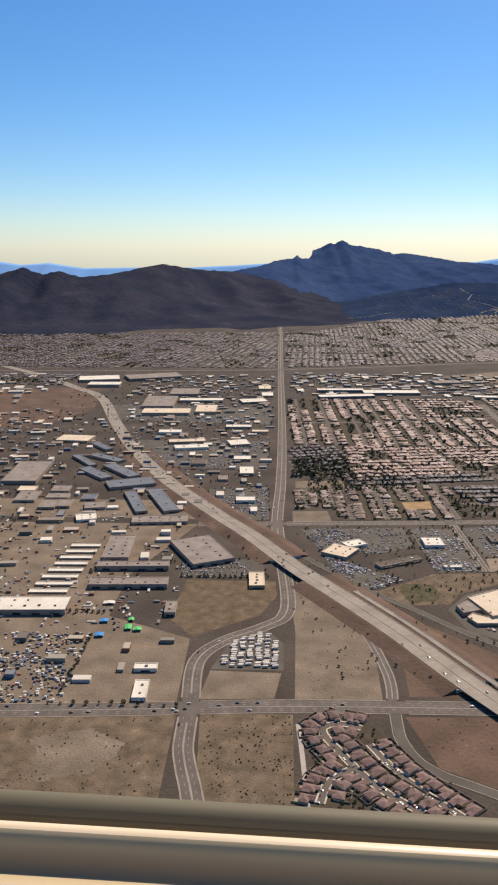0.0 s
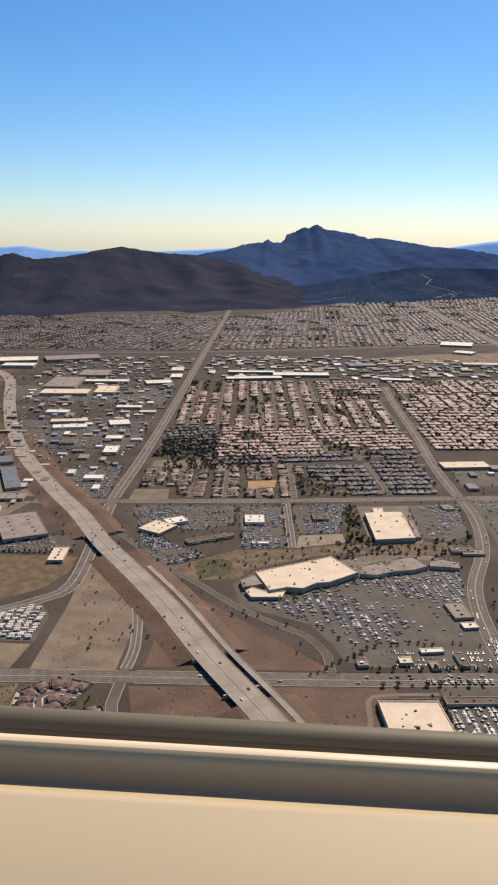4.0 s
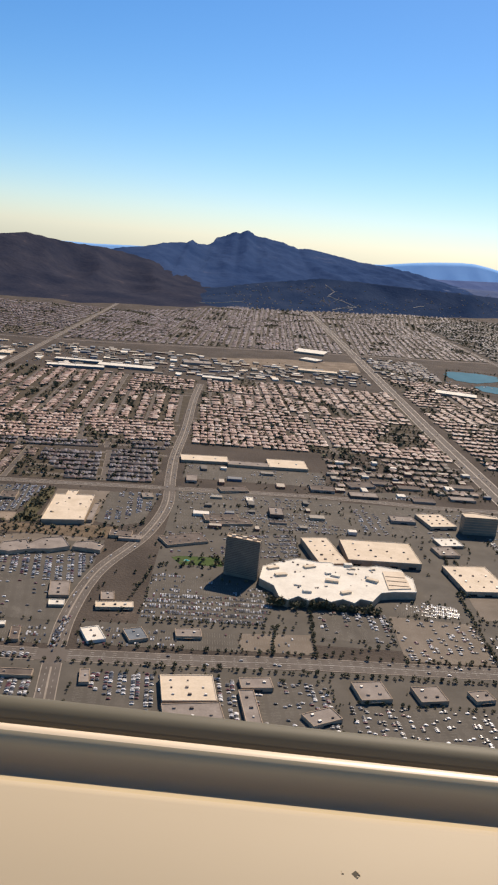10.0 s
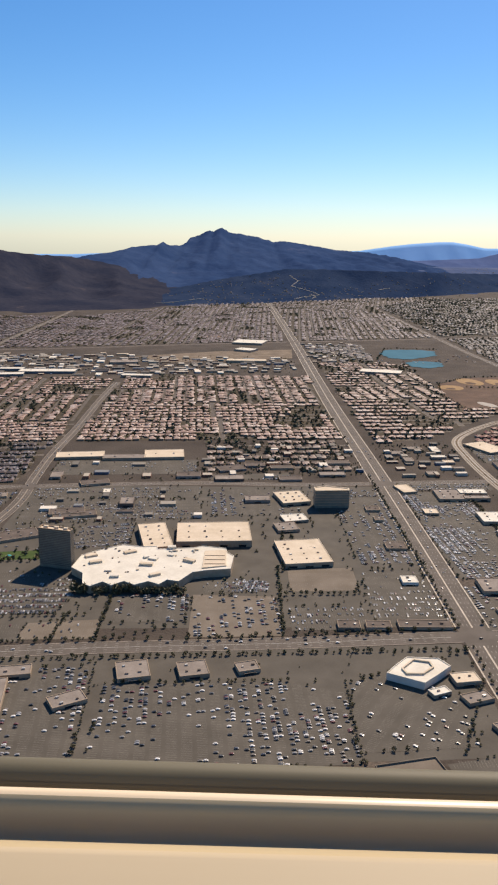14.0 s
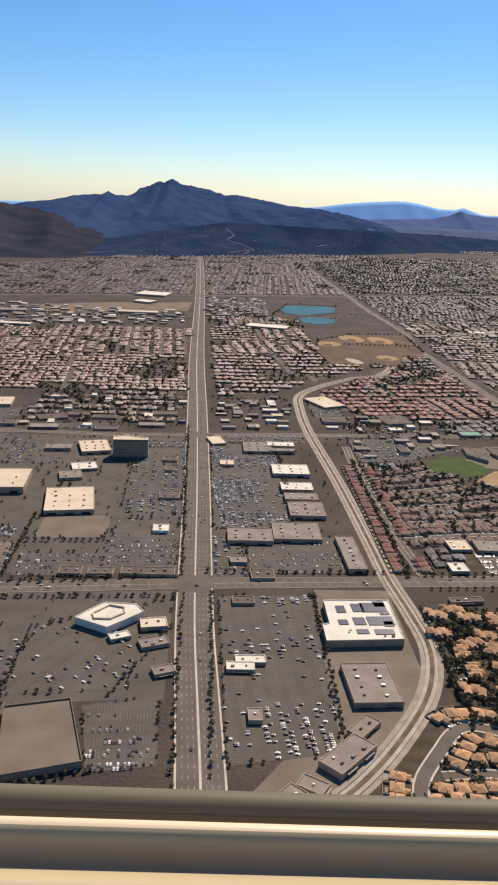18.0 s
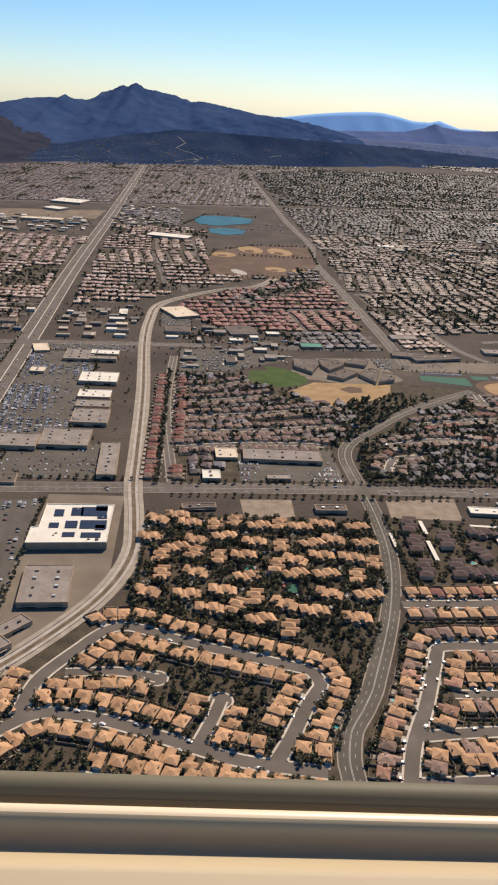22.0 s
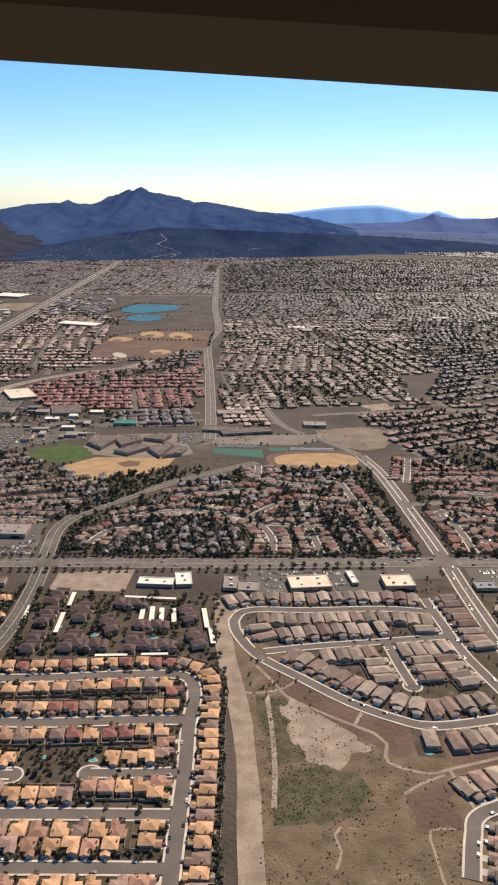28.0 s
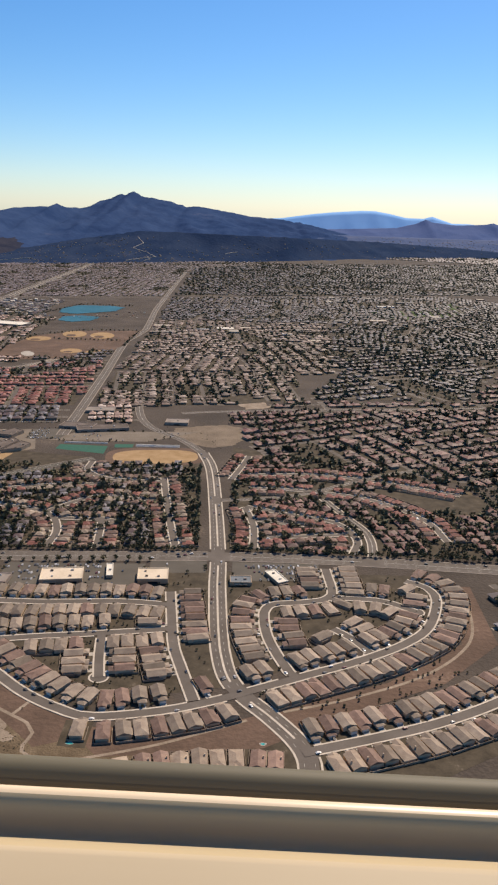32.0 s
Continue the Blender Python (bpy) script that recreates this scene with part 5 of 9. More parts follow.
for row in [
    (562, 399, 25.3, 22.6, 3.0, -0, "grey_roof", "tan_wall"),
    (520, 564, 10.6, 18.6, 2.0, 15, "cream_roof", "tan_wall"),
    (527, 513, 9.4, 9.4, 2.0, 0, "cream_roof", "tan_wall"),
    (490, 401, 8.4, 9.0, 2.0, -0, "white_roof", "white_wall"),
    (451, 349, 10.6, 7.6, 2.0, -1, "dark_roof", "tan_wall"),
    (465, 349, 11.9, 7.0, 2.0, -1, "dark_roof", "tan_wall"),
    (487, 350, 25.3, 7.7, 2.0, -1, "dark_roof", "tan_wall"),
    (489, 519, 9.5, 8.4, 2.0, 0, "dark_roof", "tan_wall"),
    (490, 498, 6.2, 6.7, 2.0, 0, "dark_roof", "tan_wall"),
    (492, 451, 12.0, 11.1, 2.0, -0, "dark_roof", "tan_wall"),
    (549, 549, 19.9, 22.7, 2.4, 0, "grey_roof", "tan_wall"),
    (576, 259, 18.1, 25.4, 3.0, 3, "grey_roof", "tan_wall"),
    (561, 219, 19.6, 9.3, 3.0, 46, "grey_roof", "tan_wall"),
    (548, 205, 6.0, 9.0, 2.5, 57, "grey_roof", "tan_wall"),
    (540, 199, 11.6, 7.5, 2.5, 47, "grey_roof", "tan_wall"),
    (569, 234, 12.0, 6.2, 2.2, 48, "grey_roof", "tan_wall"),
]:
    store(*row)
for row in [
    (532, 275, 11.7, 5.3, 2.0, 1, "white_roof", "tan_wall"),
    (532, 240, 4.9, 7.2, 2.0, 1, "grey_roof", "tan_wall"),
    (587, 373, 9.4, 39.1, 3.0, 2, "grey_roof", "tan_wall"),
    (530, 364, 8.1, 6.6, 1.8, 3, "grey_roof", "tan_wall"),
    (541, 349, 11.2, 9.2, 1.8, 2, "dark_roof", "tan_wall"),
    (531, 323, 9.7, 6.4, 1.8, 2, "dark_roof", "tan_wall"),
    (646, 386, 11.4, 12.4, 2.4, 3, "cream_roof", "tan_wall"),
    (675, 385, 40.8, 13.9, 2.6, -1, "grey_roof", "tan_wall"),
    (638, 359, 8.8, 9.7, 2.4, 2, "white_roof", "tan_wall"),
    (671, 359, 11.7, 5.1, 2.2, 2, "grey_roof", "grey_wall"),
    (632, 326, 15.4, 4.3, 2.0, 6, "dark_roof", "tan_wall"),
    (692, 327, 14.5, 5.5, 2.2, 2, "dark_roof", "tan_wall"),
]:
    store(*row)
for row in [
    (765, 329, 15.7, 6.8, 2.0, -3, "white_roof", "tan_wall"),
    (777, 332, 7.2, 12.2, 2.0, 6, "white_roof", "tan_wall"),
    (798, 329, 6.1, 12.6, 2.0, -3, "grey_roof", "grey_wall"),
    (806, 325, 9.4, 9.0, 2.0, -3, "grey_roof", "grey_wall"),
    (833, 329, 18.4, 12.0, 3.0, 7, "cream_roof", "tan_wall"),
    (873, 331, 13.5, 11.4, 3.0, 4, "cream_roof", "tan_wall"),
    (853, 336, 3.0, 12.8, 2.0, 8, "white_roof", "tan_wall"),
    (912, 329, 9.6, 6.9, 2.0, 2, "blue_roof", "tan_wall"),
    (928, 333, 5.2, 13.1, 2.0, 26, "white_roof", "tan_wall"),
    (808, 578, 37.4, 12.3, 2.5, 15, "dark_roof", "grey_wall"),
    (861, 601, 17.2, 11.8, 2.5, -1, "grey_roof", "grey_wall"),
    (665, 633, 22.3, 25.4, 2.5, 12, "dark_roof", "grey_wall"),
    (615, 685, 22.2, 34.7, 2.5, 26, "cream_roof", "tan_wall"),
    (615, 628, 19.5, 17.5, 2.5, -1, "dark_roof", "grey_wall"),
    (789, 583, 25.1, 12.7, 2.5, -8, "dark_roof", "grey_wall"),
    (410, 1189, 57.8, 17.5, 4.0, -2, "cream_roof", "tan_wall"),
]:
    store(*row)
for row in [
    (418, 1410, 52.6, 46.7, 4.0, -15, "white_roof", "grey_wall"),
    (410, 1310, 31.1, 25.0, 4.0, -30, "white_roof", "grey_wall"),
    (592, 1094, 55.6, 25.5, 4.0, -17, "white_roof", "grey_wall"),
    (233, 1169, 40.2, 22.2, 4.0, 9, "grey_roof", "grey_wall"),
    (266, 1050, 39.3, 13.7, 4.0, -5, "white_roof", "grey_wall"),
    (361, 596, 18.3, 11.8, 2.5, 3, "dark_roof", "grey_wall"),
    (392, 589, 21.8, 11.5, 2.5, 3, "grey_roof", "dark_roof"),
    (323, 529, 9.6, 14.6, 3.5, 3, "grey_roof", "dark_roof"),
    (324, 512, 11.3, 3.6, 1.5, 3, "dark_roof", "grey_wall"),
    (412, 538, 17.3, 10.7, 2.8, 3, "grey_roof", "grey_wall"),
    (393, 616, 21.5, 13.5, 2.0, 19, "dark_roof", "grey_wall"),
    (261, 594, 8.0, 14.6, 2.5, 3, "grey_roof", "grey_wall"),
    (305, 556, 4.8, 8.5, 1.6, 3, "white_roof", "grey_wall"),
    (232, 462, 13.3, 7.4, 2.0, 3, "grey_roof", "grey_wall"),
    (412, 626, 15.9, 9.0, 2.0, 3, "dark_roof", "grey_wall"),
    (438, 589, 17.0, 9.6, 2.0, 3, "dark_roof", "grey_wall"),
]:
    store(*row)
for row in [
    (471, 601, 19.7, 8.7, 2.0, 3, "grey_roof", "grey_wall"),
    (433, 620, 17.9, 9.3, 2.0, 3, "dark_roof", "tan_wall"),
    (479, 635, 19.3, 10.3, 2.0, 3, "dark_roof", "tan_wall"),
    (690, 629, 10.4, 7.4, 2.0, 3, "white_roof", "grey_wall"),
    (666, 588, 18.2, 8.3, 2.0, 42, "dark_roof", "grey_wall"),
    (683, 599, 12.7, 10.4, 2.0, 25, "dark_roof", "grey_wall"),
    (797, 633, 22.5, 13.2, 2.5, 3, "grey_roof", "grey_wall"),
    (717, 597, 16.6, 10.7, 2.5, 3, "green_roof", "grey_wall"),
    (-93, 596, 11.7, 58.9, 3.0, 22, "blue_roof", "grey_wall"),
    (-113, 591, 9.0, 53.3, 3.0, 20, "blue_roof", "grey_wall"),
    (-126, 641, 38.5, 20.9, 3.0, 22, "blue_roof", "grey_wall"),
    (-141, 679, 11.9, 48.0, 3.0, 39, "blue_roof", "grey_wall"),
    (-162, 670, 11.2, 42.0, 3.0, 41, "blue_roof", "grey_wall"),
    (-163, 722, 10.4, 39.1, 3.0, 54, "blue_roof", "grey_wall"),
    (-182, 712, 7.2, 43.7, 3.0, 35, "blue_roof", "grey_wall"),
    (-178, 767, 7.9, 34.6, 3.0, 37, "blue_roof", "grey_wall"),
]:
    store(*row)
for row in [
    (-88, 550, 39.7, 14.0, 2.5, 6, "grey_roof", "grey_wall"),
    (-151, 602, 11.4, 13.6, 2.5, 2, "blue_roof", "grey_wall"),
    (-142, 581, 15.5, 15.7, 2.5, 12, "grey_roof", "grey_wall"),
]:
    store(*row)
# ---- landmark buildings ----
def block(name, outline, h, roof, wall, label, category="building", units=0, parapet=0.35):
    """A building over a free outline (counter-clockwise plan points)."""
    ax, ay = sum(p[0] for p in outline) / len(outline), sum(p[1] for p in outline) / len(outline)
    ob = thing(name, ax, ay, 0, label, category)
    o = [(a - ax, b - ay) for a, b in outline]
    if sum(o[i - 1][0] * o[i][1] - o[i][0] * o[i - 1][1] for i in range(len(o))) < 0:
        o = o[::-1]
    v, f = prism(o, 0, h - 0.25)
    solid("wall", v, f[:-1], wall, ob)
    solid("roof", [(a, b, h - 0.25) for a, b in o], [tuple(range(len(o)))], roof, ob)
    v, f = ring(o, 0.3, h - 0.25, h - 0.25 + parapet)
    solid("parapet", v, f, roof, ob)
    x0, x1, y0, y1 = min(p[0] for p in o), max(p[0] for p in o), min(p[1] for p in o), max(p[1] for p in o)
    for i in range(units):
        for _ in range(20):
            a, b = dice.uniform(x0 * 0.85, x1 * 0.85), dice.uniform(y0 * 0.8, y1 * 0.8)
            if inside(a, b, o):
                break
        s = dice.uniform(0.3, 0.72)
        solid("rooftop_unit", *turned(box(-s, -s * 0.7, 0, s, s * 0.7, s * 0.9, 0.06), a, b, dice.choice((0, 0.4, 1.57)), h - 0.25), dice.choice(["dark_roof", "grey_wall", "dark_roof", "cream_roof"]), ob)
    return ob


def inside(x, y, o):
    hit_ = False
    for i in range(len(o)):
        (ax, ay), (bx, by) = o[i - 1], o[i]
        if (ay > y) != (by > y) and x < (bx - ax) * (y - ay) / (by - ay) + ax:
            hit_ = not hit_
    return hit_


STORE_BLOCKS = [
    ([(102.3, 422), (146, 447), (160, 424.5), (143, 410.5), (136, 409), (128.5, 401.8), (120, 402.6), (110.5, 398.6)], 3.0, "cream_roof", 14, "big cream-roofed store with a stepped front"),
    ([(94.2, 412.5), (101.9, 421.4), (107.6, 408), (96.2, 403)], 2.3, "grey_roof", 2, "low grey-roofed side wing of a store"),
    ([(97.6, 399.6), (101.5, 404.6), (109.8, 399.6), (119, 400.3), (117.2, 392.9), (101, 392)], 1.8, "cream_roof", 2, "low cream front wing of a store"),
    ([(161, 424), (163.5, 435.5), (175, 442.5), (177.6, 437), (182.6, 446.4), (194.2, 450.8), (201, 437), (191.4, 430.8), (181, 428.6), (170, 422.5)], 2.3, "grey_roof", 9, "long stepped row of grey-roofed shops"),
    ([(202.2, 437.5), (203, 445), (211.5, 448.8), (219.6, 443.6), (218.6, 435.2)], 2.1, "grey_roof", 4, "grey-roofed shops at the end of a row"),
    ([(173.2, 526), (179.6, 527.3), (179.6, 535.5), (186.5, 536.8), (186.5, 528.2), (198.6, 530), (200.9, 480), (175.3, 475)], 3.0, "cream_roof", 15, "large cream-roofed store with a projecting back bay"),
    ([(156, 295), (180.6, 296), (184.6, 266.4), (168.6, 262.4), (168.4, 257.6), (160, 256.4)], 3.0, "cream_roof", 13, "big square store with a flat cream roof"),
    ([(156, 297.8), (181, 298.9), (180.8, 296.4), (156, 295.4)], 2.2, "grey_roof", 0, "low grey back strip of a store"),
    ([(169, 240), (177, 247), (180.4, 245.4), (193, 248), (200, 236), (172, 230)], 2.6, "grey_roof", 5, "stepped row of shops with grey roofs"),
    ([(201.2, 516), (204.4, 516.4), (205.2, 484), (201.6, 483.4)], 1.9, "grey_roof", 1, "narrow grey lean-to beside a store"),
]
for o_, h_, roof_, n_, label_ in STORE_BLOCKS:
    block("store_building", o_, h_, roof_, "tan_wall", label_, units=n_)


def casino():
    ob = block("casino", [(309.1, 409.2), (311.4, 426.6), (319.6, 434.1), (332.4, 442.7), (343.2, 439.6), (352.1, 440.4), (353.0, 436.2), (373.3, 438.5), (378.4, 441.2), (391.9, 437.7), (392.9, 431.2), (396.5, 426.1), (394.9, 407.9), (381.8, 405.6),
                          (374.6, 402.9), (368.1, 391.0), (362.0, 393.0), (358.2, 387.2), (352.4, 391.0), (345.9, 386.5), (339.8, 391.0), (334.3, 385.8), (329.0, 390.2), (323.3, 384.6), (318.8, 388.4), (316.6, 401.4)], 4.4, "white_roof", "tan_wall",
               "sprawling casino with a jagged bright white roof", "casino", 26, 0.3)
    for x, y, r, h, a in ((317, 425, 3.4, 1.1, 0.5), (321, 416, 3.4, 1.2, 0.4), (338, 431, 3.6, 1.0, 0.5), (349, 413, 3.6, 1.3, -0.1), (372, 418, 3.4, 1.4, -0.5), (355, 399, 3.0, 1.2, 0.5), (363, 433, 1.6, 0.8, 0), (375, 434.5, 1.4, 0.8, 0)):
        solid("roof_block", *turned(box(-r, -r * 0.42, 0, r, r * 0.42, h, 0.1), x - ob.location.x, y - ob.location.y, a, 4.12), "cream_roof", ob)
    o = [(379.5, 408), (392.5, 411.5), (392.0, 434), (380, 432.5)]
    solid("roof_block", *prism([(x - ob.location.x, y - ob.location.y) for x, y in o], 4.1, 4.75), "cream_roof", ob)
    for y in (413, 419, 425):
        solid("roof_rib", *box(380.5 - ob.location.x, y - ob.location.y, 4.74, 391.5 - ob.location.x, y + 0.5 - ob.location.y, 5.0), "tan_wall", ob)
    plan = [(310, 409), (320, 432), (347, 442), (378, 440), (395, 430), (392, 408), (368, 394), (330, 394)]
    for _ in range(10):
        x, y = dice.uniform(312, 378), dice.uniform(396, 438)
        if inside(x, y, plan):
            r = dice.uniform(0.7, 2.6)
            solid("roof_block", *turned(box(-r, -r * 0.6, 0, r, r * 0.6, dice.uniform(0.4, 1.3), 0.08), x - ob.location.x, y - ob.location.y, dice.uniform(-0.6, 0.6), 4.3), "white_roof", ob)


casino()
ob = block("white_office", [(460.4, 301.8), (465.5, 308.5), (471.4, 315.0), (484.7, 313.9), (488.5, 307.5), (481, 300), (474.6, 294.0)], 3.4, "white_roof", "white_wall", "white angular building with a raised roof ring", "office", 0, 0.3)
v, f = ring([(x - ob.location.x, y - ob.location.y) for x, y in ((468.4, 300.5), (475.5, 300.4), (481.0, 305.8), (480.5, 310.6), (473.5, 312.7), (467.1, 305.1))], 0.7, 3.1, 3.9)
solid("roof_ring", v, f, "cream_roof", ob)


def tower():
    """The hotel tower: a shallow bent slab of dark glass with floor bands and a pale rooftop."""
    ob = thing("hotel_tower", 299.5, 424, 0, "tall dark glass hotel tower with pale roof edge", "hotel")
    h, o = 22.4, [(-10, -3.5), (0.5, -6.5), (8.5, -9.0), (9.5, -5.0), (2, -1.5), (-9, 1.8)]
    v, f = prism(o, 0, h)
    solid("wall", v, f[:-1], "tower_wall", ob)
    solid("roof", [(a, b, h - 0.4) for a, b in o], [tuple(range(len(o)))], "cream_roof", ob)
    v, f = ring(o, 0.45, h - 0.5, h + 0.25)
    solid("parapet", v, f, "tan_wall", ob)
    for i in range(1, 21):
        z = 1.0 + i * (h - 1.6) / 21
        big = [(a * 1.012, b * 1.012 - 0.02) for a, b in o]
        v, f = ring(big, 0.2, z, z + 0.3)
        solid("floor_band", v, f, "dark_roof", ob)
    for a, b in ((-6, -2), (0, -3.6), (5.5, -5.6)):
        solid("rooftop_unit", *box(a - 1.2, b - 0.8, h - 0.4, a + 1.2, b + 0.8, h + 0.9, 0.1), "cream_roof", ob)


M["tower_wall"] = surface("tower_glass", (0.169, 0.153, 0.120), (0.234, 0.212, 0.166), 4, 0.5, spec=0.25)
tower()


def office():
    ob = thing("office_tower", 462, 527, radians(10), "mid-rise dark office block with cream roof rim", "office")
    h, o = 12.6, [(-12, -3), (11, -6), (12, -1), (-2, 7), (-11, 5)]
    v, f = prism(o, 0, h)
    solid("wall", v, f[:-1], "tower_wall", ob)
    solid("roof", [(a, b, h - 0.4) for a, b in o], [tuple(range(len(o)))], "cream_roof", ob)
    v, f = ring(o, 0.8, h - 1.6, h)
    solid("parapet", v, f, "cream_roof", ob)
    for i in range(1, 6):
        v, f = ring([(a * 1.01, b * 1.01) for a, b in o], 0.2, i * 1.9, i * 1.9 + 0.5)
        solid("floor_band", v, f, "tan_wall", ob)


office()


def mall():
    ob = block("shopping_mall", [(330, 232), (345, 236), (357, 231), (370, 227), (371, 229), (394, 228), (396, 222), (403, 223), (402, 229), (412, 233), (424, 231), (427, 234), (433, 237), (436, 230), (445, 232), (450, 204), (458, 172), (330, 172)],
               4.0, "white_roof", "tan_wall", "huge shopping mall with cream roof terraces and skylights", "shopping mall", 120, 0.45)
    ax, ay = ob.location.x, ob.location.y
    for top, plan, m in (
            (1.30, [(399.8, 229.6), (413.1, 231.8), (424.9, 228.7), (424.3, 224.2), (408.0, 222.0), (400.6, 221.4)], "white_roof"),
            (1.60, [(426.8, 232.1), (432.7, 234.7), (434.6, 227.9), (427.5, 226.7)], "cream_roof"),
            (1.10, [(396.0, 209.1), (413.3, 213.3), (413.7, 205.8), (396.7, 203.1)], "white_roof"),
            (1.10, [(422.3, 214.4), (430.7, 216.6), (431.0, 210.9), (422.4, 208.6)], "white_roof"),
            (1.70, [(414.0, 217.2), (420.7, 217.6), (421.0, 211.9), (414.6, 211.5)], "cream_roof"),
            (1.70, [(432.0, 220.5), (438.3, 221.2), (438.8, 215.3), (432.6, 214.7)], "cream_roof"),
            (0.55, [(371.0, 224.2), (394.0, 224.6), (396.5, 219.0), (380.0, 216.6)], "white_roof"),
            (0.50, [(398.0, 219.4), (423.0, 222.6), (424.0, 218.6), (398.6, 215.2)], "white_roof"),
            (0.90, [(356.9, 228.7), (369.8, 223.4), (365.2, 207.1), (358.5, 205.8)], "grey_roof"),
            # flat dark slab painted in for a recessed court
            (0.12, [(375.7, 215.8), (391.2, 211.7), (391.0, 208.5), (379.6, 210.7)], "dark_glass"),
            (0.12, [(379.3, 207.8), (386.2, 206.4), (385.9, 203.3), (380.4, 204.4)], "dark_glass"),
            # flat dark slab painted in for the darkness of a sunken courtyard
            (0.14, [(402.5, 195.7), (415.5, 199.0), (418.4, 202.2), (428.4, 203.6), (430.8, 191.2), (403.3, 190.5)], "dark_roof"),
            (0.90, [(428.4, 202.7), (448.0, 206.3), (452.2, 189.8), (430.7, 189.0)], "white_roof"),
            (0.90, [(381.6, 195.7), (400.5, 199.3), (403.1, 190.1), (383.4, 189.2)], "white_roof"),
            (1.00, [(369.4, 203.2), (376.0, 208.8), (379.5, 202.3), (374.8, 197.2)], "cream_roof")):
        o = [(x - ax, y - ay) for x, y in plan]
        if sum(o[i - 1][0] * o[i][1] - o[i][0] * o[i - 1][1] for i in range(len(o))) < 0:
            o = o[::-1]
        solid("roof_block", *prism(o, 3.7, 3.75 + top), m, ob)
    for x, y, r, a in ((390.5, 202.6, 3.6, 0.3), (436.5, 210.6, 4.0, -0.2), (379, 219.5, 3.0, 0.1)):
        v, f = [(-r, -r * 0.7, 0), (r, -r * 0.7, 0), (r, r * 0.7, 0), (-r, r * 0.7, 0), (0, -r * 0.7, r * 0.55), (0, r * 0.7, r * 0.55)], [(1, 2, 5, 4), (3, 0, 4, 5), (0, 1, 4), (2, 3, 5)]
        solid("skylight", *turned((v, f), x - ax, y - ay, a, 3.72), "white_roof", ob, "pale wedge-shaped skylight")
    for x, y in ((417.4, 214.5), (435.4, 218.0), (372.0, 197.5)):
        v, f = [], []
        for i in range(5):
            t = i * math.pi / 8
            v += [(1.5 * math.cos(t) * math.cos(k * math.pi / 6), 1.5 * math.cos(t) * math.sin(k * math.pi / 6), 1.2 * math.sin(t)) for k in range(12)]
        f = [(12 * i + k, 12 * i + (k + 1) % 12, 12 * i + 12 + (k + 1) % 12, 12 * i + 12 + k) for i in range(4) for k in range(12)]
        solid("dome", *turned((v, f), x - ax, y - ay, 0, 5.4 if x > 400 else 3.8), "dark_roof", ob, "small brown dome")
    for plan, h_ in (([(371, 225.2), (394.8, 225.6), (396, 220.1), (423.9, 224.2), (443.5, 232.1)], 0.75), ([(428.4, 203.4), (448.4, 207.0)], 1.35), ([(381.2, 196.4), (400.8, 200.0), (403.6, 190.1)], 1.35), ([(396.0, 214.5), (424.0, 218.0), (444.0, 222.0)], 0.55), ([(366.2, 206.1), (371.5, 224)], 0.8)):
        line = [Vector((p[0] - ax, p[1] - ay)) for p in plan]
        solid("parapet", *strip(line, -0.18, 0.18, 3.72 + h_, h_), "cream_roof", ob)
    for x, y, r in ((446, 212, 2.2), (362, 214, 2.2)):
        k = [(-r, -r, 0), (r, -r, 0), (r, r, 0), (-r, r, 0), (0, 0, 1.9)]
        solid("skylight", [(x - ax + p[0], y - ay + p[1], 4.2 + p[2]) for p in k], [(0, 1, 4), (1, 2, 4), (2, 3, 4), (3, 0, 4)], "cream_roof", ob, "pale pyramid skylight")
    for x, y in ((414, 208), (442, 214), (358, 204), (400, 206)):
        k = [(1.0 * math.cos(i * math.pi / 6), 1.0 * math.sin(i * math.pi / 6)) for i in range(12)]
        v, f = prism(k, 0, 0.7)
        solid("vent", [(x - ax + p[0], y - ay + p[1], 4.1 + p[2]) for p in v], f, "dark_roof", ob, "round dark rooftop vent")
    block("parking_deck", [(446, 242), (468, 247), (477, 214), (452, 207)], 2.4, "worn_asphalt", "tan_wall", "flat-topped parking deck beside the mall", "parking garage", 0, 0.6)


mall()


for plan in ([(697.7, 541.4), (699.6, 560.7), (716.1, 560.2), (716.8, 548.9), (709.2, 528.6)], [(717.5, 560), (731.1, 559.2), (734.8, 548.9), (722.1, 534.9), (717.5, 546)], [(718.5, 522.6), (731.7, 540.1), (741.4, 531.5), (728.8, 516.8)],
             [(740.8, 528.6), (752.2, 543.8), (758, 537), (750.3, 512.6)], [(752, 513), (759.5, 536), (767.6, 530.0), (764.2, 519.1)], [(735.0, 553.6), (746.2, 567.9), (754.6, 561.8), (749.7, 548.6)]):
    block("school_building", plan, 2.3, "dark_roof", "tan_wall", "low dark-roofed school block", "school", 5, 0.2)
flat("school_yard", [(694, 522), (700, 566), (760, 574), (772, 524), (745, 506), (716, 516)], "worn_asphalt", 0.024, "paved school yard", "yard")


